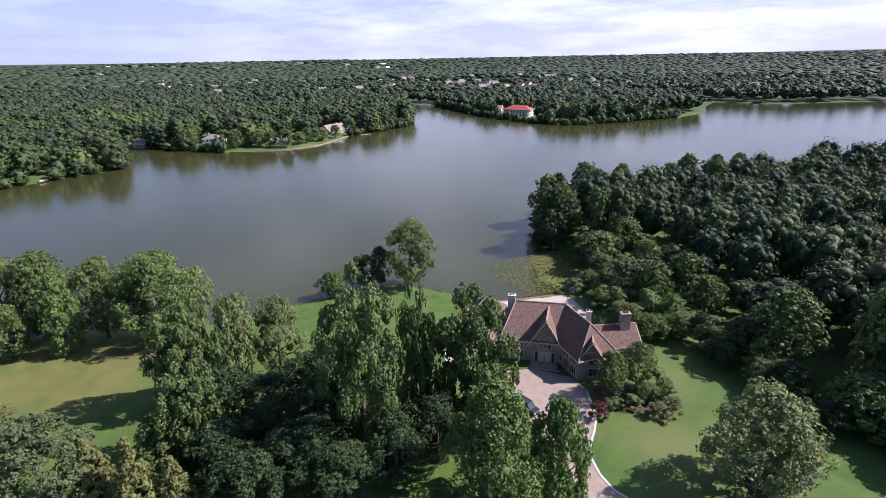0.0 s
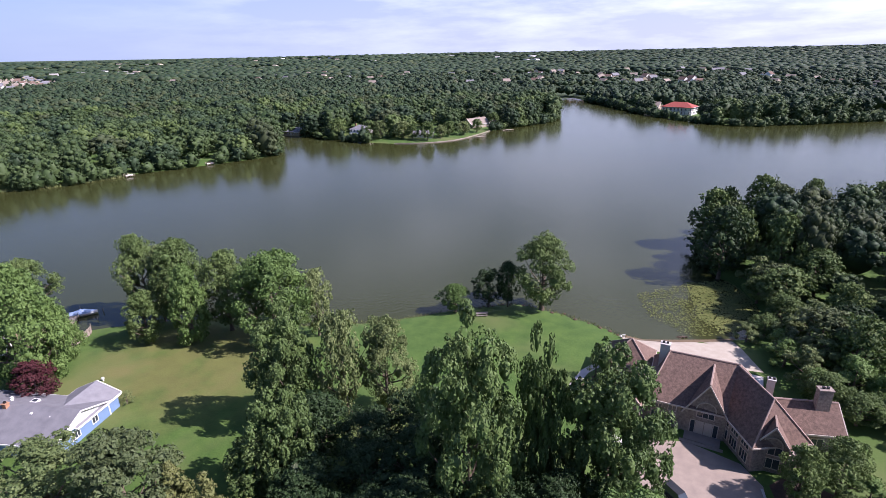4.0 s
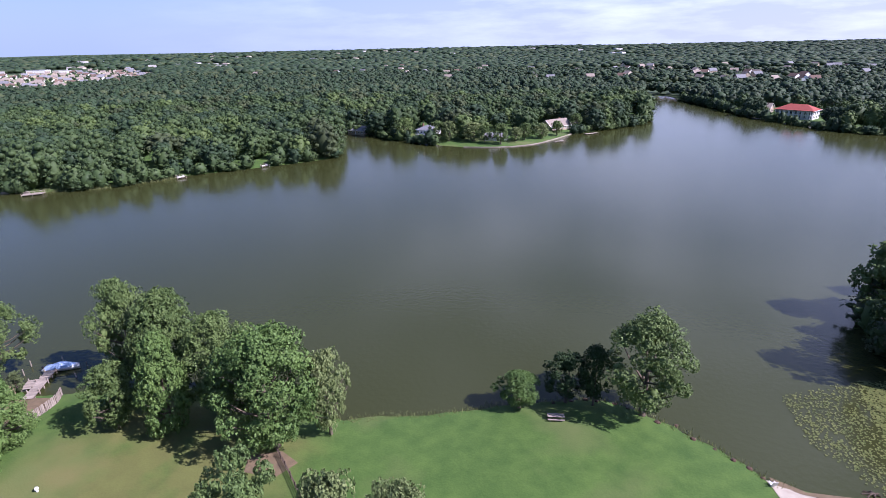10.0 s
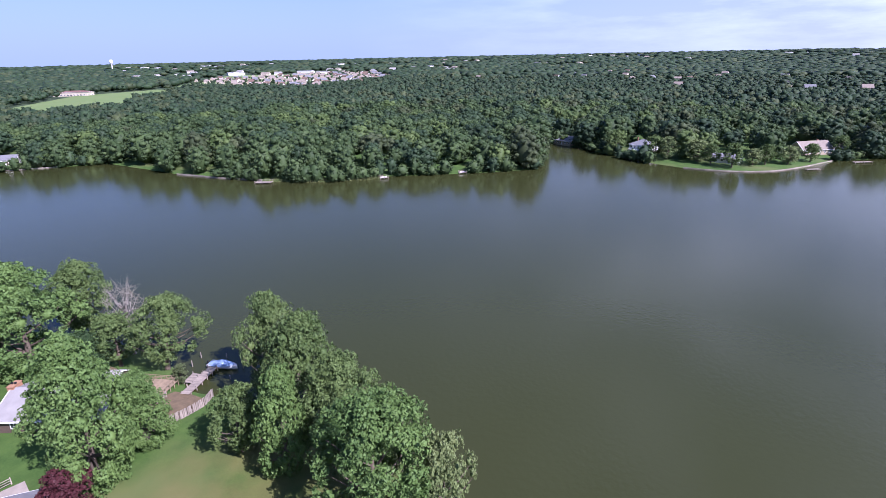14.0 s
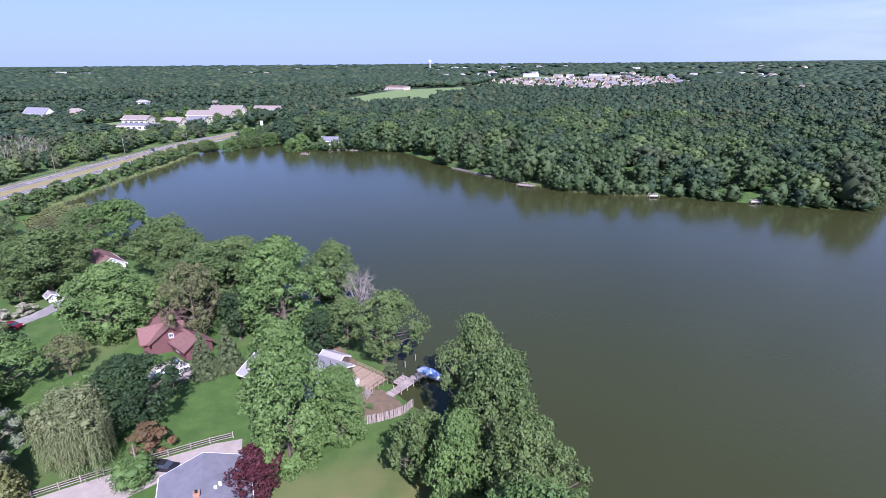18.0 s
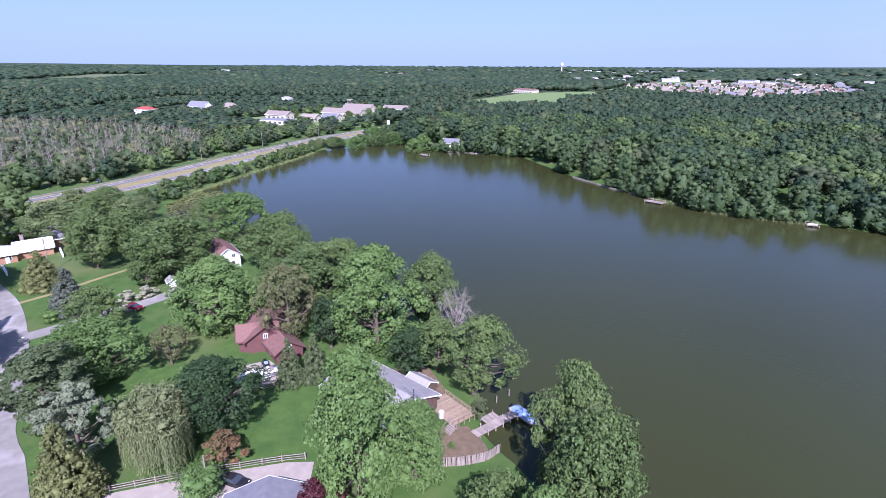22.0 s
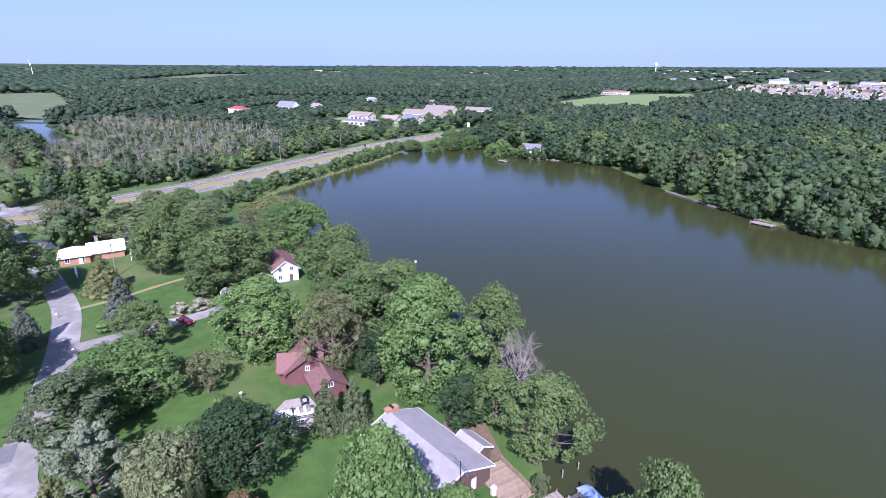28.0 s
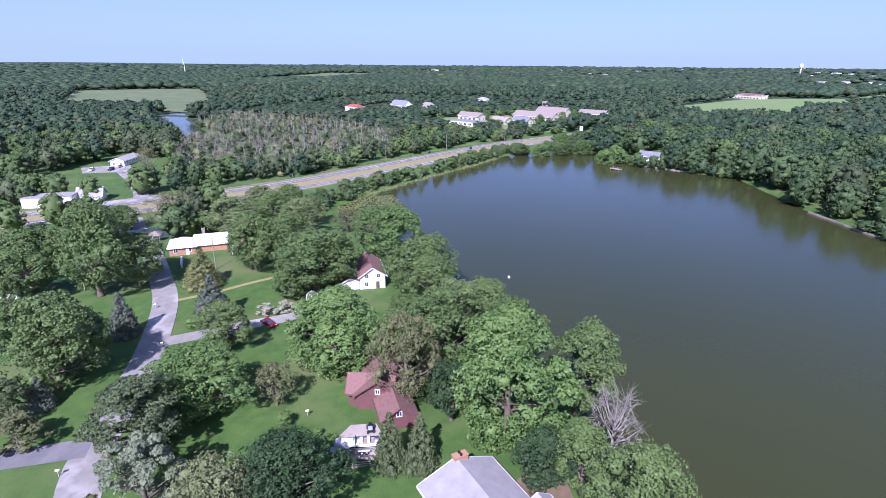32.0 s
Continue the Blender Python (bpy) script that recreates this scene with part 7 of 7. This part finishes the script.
# picnic table, chair, yard things
bench = thing("picnic_table", -29.4, 126.6, height(-29.4, 126.6), 20, "weathered grey wooden picnic table near the shore", "table")
for i in range(5):
    part("tabletop_board", box(-1.4, 1.4, -0.42 + i * 0.17, -0.27 + i * 0.17, 0.72, 0.77), M["wood_grey"], bench)
for sy in (-1, 1):
    part("bench_board", box(-1.4, 1.4, sy * 0.75 - 0.16, sy * 0.75 + 0.16, 0.42, 0.47), M["wood_grey"], bench)
    for sx in (-1, 1):
        part("leg", tube([(sx * 1.0, sy * 0.8, -0.1), (sx * 1.0, sy * 0.25, 0.73)], [0.06, 0.06], 4), M["wood_grey"], bench)
chair = thing("garden_chair", 2.2, 125.4, height(2.2, 125.4), 200, "white reclining garden chair at the water's edge", "chair")
part("seat", box(-0.35, 0.35, -0.35, 0.35, 0.3, 0.36, 0.01), M["white"], chair)
back = part("backrest", box(-0.35, 0.35, -0.03, 0.03, 0, 0.9, 0.01), M["white"], chair)
back.matrix_basis = pose(0, 0.35, 0.33, -20)
for sx in (-0.32, 0.32):
    for sy in (-0.3, 0.3):
        part("leg", box(sx - 0.03, sx + 0.03, sy - 0.03, sy + 0.03, -0.1, 0.3), M["white"], chair)
    part("armrest", box(sx - 0.06, sx + 0.06, -0.35, 0.35, 0.55, 0.59), M["white"], chair)
orb = thing("yard_ornament", -92.4, 79.7, height(-92.4, 79.7), 0, "small white yard ornament on the lawn", "ornament")
part("base", box(-0.15, 0.15, -0.15, 0.15, -0.1, 0.25, 0.03), M["white"], orb)
bm = bmesh.new()
bmesh.ops.create_icosphere(bm, subdivisions=2, radius=0.3)
bmesh.ops.translate(bm, verts=bm.verts[:], vec=(0, 0, 0.5))
part("ball", bm, M["white"], orb, smooth=True)
for x, y in ((-148.2, -6), (-112.6, 11.2), (-139, 38), (-163, -24)):
    mb = thing("mailbox", x, y, height(x, y), 40, "white mailbox on a wooden post", "mailbox", "mailboxes")
    part("post", box(-0.06, 0.06, -0.06, 0.06, -0.2, 1.05), M["wood_grey"], mb)
    part("box", box(-0.14, 0.14, -0.3, 0.3, 1.05, 1.35, 0.06), M["white"], mb)
buoy = thing("buoy", -220.6, 54.7, -0.1, 0, "small white buoy on the lake", "buoy")
part("float", tube([(0, 0, 0), (0, 0, 0.5), (0, 0, 0.7)], [0.35, 0.35, 0.1], 10), M["white"], buoy)
part("pole", tube([(0, 0, 0.5), (0, 0, 1.4)], [0.06, 0.05], 6), M["black"], buoy)


def shore_dock(x, y, rz, w, d, label, hut=False, rails=True):
    ob = thing("dock", x, y, 0, rz, label, "dock", "small docks on the far shore")
    k = int(w / 0.5)
    for i in range(k):
        part("plank", box(-w / 2 + i * 0.5, -w / 2 + i * 0.5 + 0.46, -d / 2, d / 2, 0.55, 0.65), M["wood_grey"], ob)
    for sx in (-1, 0, 1):
        for sy in (-1, 1):
            part("post", tube([(sx * w * 0.48, sy * d * 0.48, -1.5), (sx * w * 0.48, sy * d * 0.48, 1.5 if rails else 0.7)], [0.12, 0.11], 6), M["wood_grey"], ob)
    if rails:
        for sy in (-1, 1):
            part("rail", box(-w / 2, w / 2, sy * d * 0.48 - 0.05, sy * d * 0.48 + 0.05, 1.35, 1.45), M["wood_grey"], ob)
    if hut:
        part("bench", box(-w * 0.4, w * 0.4, -0.3, 0.3, 0.65, 1.15, 0.03), M["white"], ob)
    return ob


shore_dock(-285.8, 184.4, 48, 8.5, 4, "wooden fishing dock with railings")
shore_dock(-249, 233.5, 70, 4.4, 3.2, "small pale floating dock", True)
shore_dock(-227.8, 270.3, 60, 4.0, 3.0, "small pale floating dock with a bench", True)
shore_dock(-417, 73, 60, 6, 3, "small wooden dock below the white house")
shore_dock(-86, 436, 50, 10, 2.6, "long low dock with moored rafts", False, False)
shore_dock(-99, 398, 50, 7, 2.2, "low grey dock below the tan house", False, False)
shore_dock(22, 548, -30, 10, 3, "pale dock below the mansion", False, False)


def bulkhead(points, label, high=0.7):
    line = smooth_line(points, 2.5)
    o = line[0]
    ob = thing("bulkhead", o.x, o.y, 0, 0, label, "retaining wall", "retaining walls of the shore")
    for a, b in zip(line, line[1:]):
        mid = (a + b) / 2 - o
        d = b - a
        q = part("panel", box(-d.length / 2, d.length / 2, -0.18, 0.18, -0.8, high), M["wood_grey"], ob)
        q.matrix_basis = pose(mid.x, mid.y, 0, 0, 0, math.degrees(math.atan2(d.y, d.x)))
    return ob


bulkhead([(-344, 159.4), (-330, 166.2), (-318, 171.2), (-304, 180), (-292, 186)], "grey timber bulkhead along the far shore")
bulkhead([(-424.6, 116), (-430, 103), (-437, 86)], "low timber bulkhead below the white house", 0.6)
bulkhead([(-149, 359.4), (-131, 365), (-114.6, 378), (-106, 398), (-98.6, 431)], "pale stone edge along the far lawns", 0.6)

# ---- highway furniture ----
rail = thing("guardrail", -290, -102, 0, 0, "pale steel guardrail along the highway", "guardrail")
hw = smooth_line(HIGHWAY, 4.0)
for i, (a, b) in enumerate(zip(hw, hw[1:])):
    d = (b - a).normalized()
    if not (-520 < a.x < -268):
        continue
    s = Vector((-d.y, d.x))
    p = a + s * 5.4 * (1 if s.y < 0 else -1)
    q = b + s * 5.4 * (1 if s.y < 0 else -1)
    z = height(p.x, p.y)
    part("post", box(p.x + 290 - 0.08, p.x + 290 + 0.08, p.y + 102 - 0.08, p.y + 102 + 0.08, z - 0.2, z + 0.75), M["wood_grey"], rail)
    part("beam", tube([(p.x + 290, p.y + 102, z + 0.6), (q.x + 290, q.y + 102, height(q.x, q.y) + 0.6)], [0.2, 0.2], 4), M["metal"], rail)
M["line"] = mat("road_paint", (0.72, 0.70, 0.62), (0.6, 0.58, 0.5), 2.0, 0.7, 10.0, 0.0)
M["line_yellow"] = mat("yellow_road_paint", (0.62, 0.44, 0.08), (0.5, 0.36, 0.07), 2.0, 0.7, 10.0, 0.0)
for off, m_, lab in ((3.3, "line", "white edge line"), (-3.3, "line_yellow", "yellow edge line"), (0.0, "line", "white lane line"), (-17.7, "line", "white edge line"), (-11.9, "line_yellow", "yellow edge line"), (-14.8, "line", "white lane line")):
    strip("marking_line", HIGHWAY[:9], 0.22, M[m_], lab + " painted on the highway", "road marking", 0.115, off)


def utility_pole(x, y, h=10.5, rz=25, arm=True):
    ob = thing("utility_pole", x, y, height(x, y), rz, "brown wooden utility pole", "pole", "utility poles")
    part("pole", tube([(0, 0, -0.5), (0, 0, h)], [0.17, 0.11], 7), M["wood_grey"], ob)
    if arm:
        part("crossarm", box(-1.2, 1.2, -0.06, 0.06, h - 0.9, h - 0.75), M["wood_grey"], ob)
        for sx in (-1.1, 0, 1.1):
            part("insulator", tube([(sx, 0, h - 0.75), (sx, 0, h - 0.5)], [0.06, 0.04], 6), M["white"], ob)
    return ob


for x, y in ((-277, -146), (-289, -135), (-324, -89), (-382, -66.5), (-444, -48), (-505, -20), (-586, -10), (-636, 22), (-190.5, -29.5), (-212, -118), (-165, -52)):
    utility_pole(x, y)
utility_pole(-104.6, 53.2, 6.5, 60, False)
sign = thing("sign_board", -594, 30, height(-594, 30), 60, "tall plain white sign board at the shops", "sign")
part("panel", box(-1.6, 1.6, -0.15, 0.15, 1.2, 5.5, 0.05), M["white"], sign)
for sx in (-1.2, 1.2):
    part("post", box(sx - 0.12, sx + 0.12, -0.1, 0.1, -0.3, 1.2), M["metal"], sign)

# ---- plants at the water, dead wood, lilies ----
rng_p = np.random.default_rng(9)


def pads(name, poly, count, size, label):
    vs, fs = [], []
    xs_, ys_ = [p[0] for p in poly], [p[1] for p in poly]
    px, py = rng_p.uniform(min(xs_), max(xs_), count * 2), rng_p.uniform(min(ys_), max(ys_), count * 2)
    thick = 0.5 * np.sin(px * 0.53 + np.sin(py * 0.41)) * np.sin(py * 0.47 + 1) + rng_p.uniform(-0.8, 1.3, count * 2)
    depth = -edge_distance(px, py, poly)
    ok = (depth > 0) & (wet(px, py) < 0) & (thick > 0.5 - np.clip(depth / 3.0, 0, 1) * 0.8)
    for x, y in list(zip(px[ok], py[ok]))[:count]:
        r, a0 = rng_p.uniform(0.6, 1.25) * size, rng_p.uniform(0, 6.28)
        b = len(vs)
        lift = rng_p.uniform(0.02, 0.09)
        for k in range(7):
            a = a0 + 0.35 + (2 * math.pi - 0.5) * k / 6
            vs.append((x + r * math.cos(a), y + r * math.sin(a), lift + rng_p.uniform(0, 0.1)))
        vs.append((x, y, lift))
        fs += [(b + 7, b + k, b + k + 1) for k in range(6)]
    setting(name, quick_mesh(name, vs, np.array(fs), 3), M["lily"], label, "stuff", "water lilies")


pads("lily_pads", [(18, 161), (28, 165), (34, 158), (34, 147), (28, 137), (23, 133), (19, 140)], 5200, 0.23, "dense floating lily pads in the cove")
pads("lily_pads_sparse", [(5, 150), (18, 161), (19, 140), (23, 133), (16, 130), (8, 138)], 2300, 0.16, "scattered small lily pads in the open cove")
pads("lily_pads_west", [(-258, -24), (-250, -4), (-262, 4), (-285, -8), (-305, -24), (-300, -38), (-270, -40)], 3200, 0.45, "brownish floating lily pads near the highway")


def tufts(name, spots, h, label, material="reed", blades=14, spread=0.5):
    vs, fs = [], []
    for x, y in spots:
        z = max(0.0, height(x, y)) - 0.1
        for _ in range(blades):
            ox, oy = rng_p.normal(0, spread, 2)
            a = rng_p.uniform(0, 6.28)
            w, hh = rng_p.uniform(0.03, 0.07), h * rng_p.uniform(0.5, 1.2)
            b = len(vs)
            vs += [(x + ox - w * math.cos(a), y + oy - w * math.sin(a), z), (x + ox + w * math.cos(a), y + oy + w * math.sin(a), z), (x + ox + rng_p.normal(0, 0.2 * h), y + oy + rng_p.normal(0, 0.2 * h), z + hh)]
            fs.append((b, b + 1, b + 2))
    setting(name, quick_mesh(name, vs, np.array(fs), 3), M[material], label, "stuff", "reeds")


def along(points, step, jitter):
    return [(q.x + rng_p.normal(0, jitter), q.y + rng_p.normal(0, jitter)) for q in smooth_line(points, step)]


tufts("shore_grass", along(SHORE_NEAR[14:27], 0.7, 0.35), 0.7, "tufts of grass and weeds along the lawn's edge")
tufts("reeds_far", along([(-250, 232), (-258, 219), (-264, 209), (-274, 199), (-288, 189)], 0.7, 0.7), 1.8, "pale reeds along the far shore", "reed", 20, 0.7)
tufts("reeds_highway", along([(-430, -6), (-400, -11), (-360, -22), (-320, -31), (-290, -37)], 1.0, 1.0), 1.6, "reeds below the highway bank", "reed", 16, 0.8)
tufts("verge_weeds", along([(-300, -108), (-340, -88), (-400, -66), (-470, -44)], 1.2, 2.0), 1.3, "tall grey-green weeds behind the guardrail", "reed", 16, 1.0)
for i, q in enumerate(along(SHORE_NEAR[20:26], 2.2, 0.5)):
    rk = thing("rock", q[0], q[1], max(0.0, height(*q)), i * 57, "dark wet rock at the lawn's edge", "rock", "rocks along the shore")
    bm = bmesh.new()
    bmesh.ops.create_icosphere(bm, subdivisions=2, radius=0.35 + 0.2 * ((i * 7) % 5) / 5)
    for v in bm.verts:
        v.co = v.co * (1 + 0.25 * noise.noise(v.co * 3 + Vector((i, 0, 0))))
        v.co.z *= 0.55
    part("stone", bm, M["mulch"], rk)
log = thing("driftwood", 14.5, 129.6, 0.02, 20, "tangle of dark driftwood in the shallows", "driftwood")
for i in range(7):
    a = i * 0.9
    part("branch", tube([(-1.2 * math.cos(a), -0.7 * math.sin(a), 0.0), (0.1 * i, 0, 0.25), (1.3 * math.cos(a + 0.3), 0.8 * math.sin(a + 0.3), 0.1)], [0.09, 0.08, 0.03], 5), M["wood_dark"], log)

# bushes by the beach and along the highway bank
for i, (x, y, h, r) in enumerate(((27, 130.5, 4.2, 3.2), (31, 134, 5, 3.6), (34.5, 130, 7, 4.4), (31.5, 125.5, 5.6, 3.4), (37, 119, 7.5, 4.8), (35, 138, 8, 4.6), (39, 134, 9, 5), (42, 127, 9, 5), (36, 144, 8, 4.6), (33, 152, 7, 4), (34, 160, 9, 5), (42, 113, 5, 3.4), (47, 106, 5.5, 4), (40, 140, 5, 3.5))):
    tree(("bright", "ash", "bright", "bush")[i % 4], x, y, h, r, group="bushes beside the beach")
for i, (x, y, h, r) in enumerate(((33.5, 110, 6, 3.2), (34.5, 107, 7, 4), (31.5, 120.5, 6, 3.6), (33, 113.5, 8, 4.5), (39, 111, 9, 4.8), (38, 104, 6, 3.8), (42, 119, 10, 5))):
    tree(("bush", "ash", "bush", "bright")[i % 4], x, y, h, r, group="bushes behind the stone house")
tree("bush", -1.5, 101.5, 4.2, 1.8, group="garden shrubs of the stone house")
tree("sapling", -2.6, 106.5, 5.2, 2.4, group="garden shrubs of the stone house")
tree("bush", -3.2, 97.2, 2.6, 1.4, group="garden shrubs of the stone house")
tree("pine", -124.2, 93.6, 4.5, 1.8, group="shrubs at the landing")
tree("bush", -115.2, 88.6, 1.2, 0.8, group="shrubs at the landing")
tree("bush", -116, 46, 3, 2, group="shrubs at the landing")
for i, q in enumerate(smooth_line([(-268, -42), (-290, -41), (-330, -33), (-380, -18.5), (-425, -9), (-445, -4)], 6.5)):
    tree(("bush", "ash", "bush", "pale")[i % 4], q.x + 1.5 * math.sin(i * 2.2), q.y - 1.5 + 1.5 * math.cos(i * 3.1), 4.2 + 3.6 * abs(math.sin(i * 1.7)), 2.8 + 1.6 * abs(math.sin(i * 2.9)), group="bushes on the highway bank", fine=False)
for i, (x, y, h, r) in enumerate(((-452, 20, 10, 8), (-462, 34, 11, 8), (-470, 46, 12, 8), (-448, 4, 9, 7), (-478, 30, 13, 9), (-452, 8, 7, 5), (-443, 70, 12, 8), (-430, 112, 13, 8), (-436, 64, 11, 7))):
    tree("ash" if i % 2 else "lush", x, y, h, r, group="trees round the inlet", fine=False)
for x, y, h, r in ((-172, 371, 13, 6.5), (-141, 374, 11, 5.5), (-130, 374, 13, 6), (-198, 372, 15, 7), (-120, 392, 11, 5.5), (-106, 418, 10, 5), (-100, 450, 11, 6)):
    tree("ash", x, y, h, r, group="trees on the far lawns", fine=False)
for x, y, h, r in ((-124, 386, 9, 6), (-112, 402, 10, 6), (-150, 377, 12, 8), (-165, 372, 13, 7), (-92, 458, 10, 6), (70, 505, 10, 6), (90, 508, 9, 6), (22, 566, 9, 6)):
    tree("pale", x, y, h, r, group="trees on the far lawns", fine=False)

# the stand of dead trees in the swamp
rng_d = np.random.default_rng(17)
SWAMP = [(-500, -330), (-590, -345), (-560, -220), (-490, -110), (-405, -84), (-325, -104), (-305, -140), (-345, -195), (-420, -265)]
dead_spots = scatter(-610, -300, -360, -80, 7.4, lambda px, py: inside(px, py, grown(SWAMP, 12)) & (wet(px, py) > 1) & (rng_d.uniform(0, 1, px.shape) < 0.6), 7, 13, 0.2, rng_d)
vs, fs = [], []
for x, y, h, r in dead_spots:
    z = height(x, y)
    stems = [((x, y, z - 0.3), (x + rng_d.normal(0, 0.6), y + rng_d.normal(0, 0.6), z + h), 0.24)]
    for _ in range(16):
        t = rng_d.uniform(0.3, 0.95)
        a = rng_d.uniform(0, 6.28)
        ln = (1.1 - t) * h * 0.5 + 0.4
        stems.append(((x, y, z + h * t), (x + math.cos(a) * ln, y + math.sin(a) * ln, z + h * t + ln * 0.9), 0.085))
    for p, q, w in stems:
        b = len(vs)
        vs += [(p[0] - w, p[1], p[2]), (p[0] + w, p[1] + w, p[2]), (p[0], p[1] - w, p[2]), q]
        fs += [(b, b + 1, b + 3), (b + 1, b + 2, b + 3), (b + 2, b, b + 3)]
setting("dead_wood", quick_mesh("dead_wood", vs, np.array(fs), 3), M["twig_grey"], "stand of dead grey trees in the swamp", "stuff", "dead trees")
low = scatter(-620, -290, -365, -70, 9.0, lambda px, py: inside(px, py, grown(SWAMP, 14)) & (wet(px, py) > 1) & (line_distance(px, py, HW_MID) > 14.5), 3.5, 8.5, 0.62, rng_d)
mixed("swamp_scrub", low, wood_templates(5, 10, 5, 0.5, 0.68, 90, 0.05, 5, 1.7), "low olive scrub in the swamp", (("leaf_brown", 0.4), ("wood_olive_leaf", 0.45), ("leaf_wood", 0.15)), False)

bank = scatter(-470, -255, -90, 30, 4.6, lambda px, py: inside(px, py, [(-250, -40), (-300, -34), (-345, -25), (-430, -5), (-470, 20), (-500, 0), (-400, -45), (-300, -80), (-262, -96)]) & (wet(px, py) > 0.2)
               & (wet(px, py) < 14) & (line_distance(px, py, HIGHWAY) > 21) & (rng_d.uniform(0, 1, px.shape) < 0.55), 2.4, 7.5, 0.6, rng_d)
plant("bank_scrub", bank, wood_templates(6, 10, 5, 0.5, 0.7, 150, 0.05, 5, 1.7), "leaf_wood", "uneven bushes on the highway bank", False, "scrub")
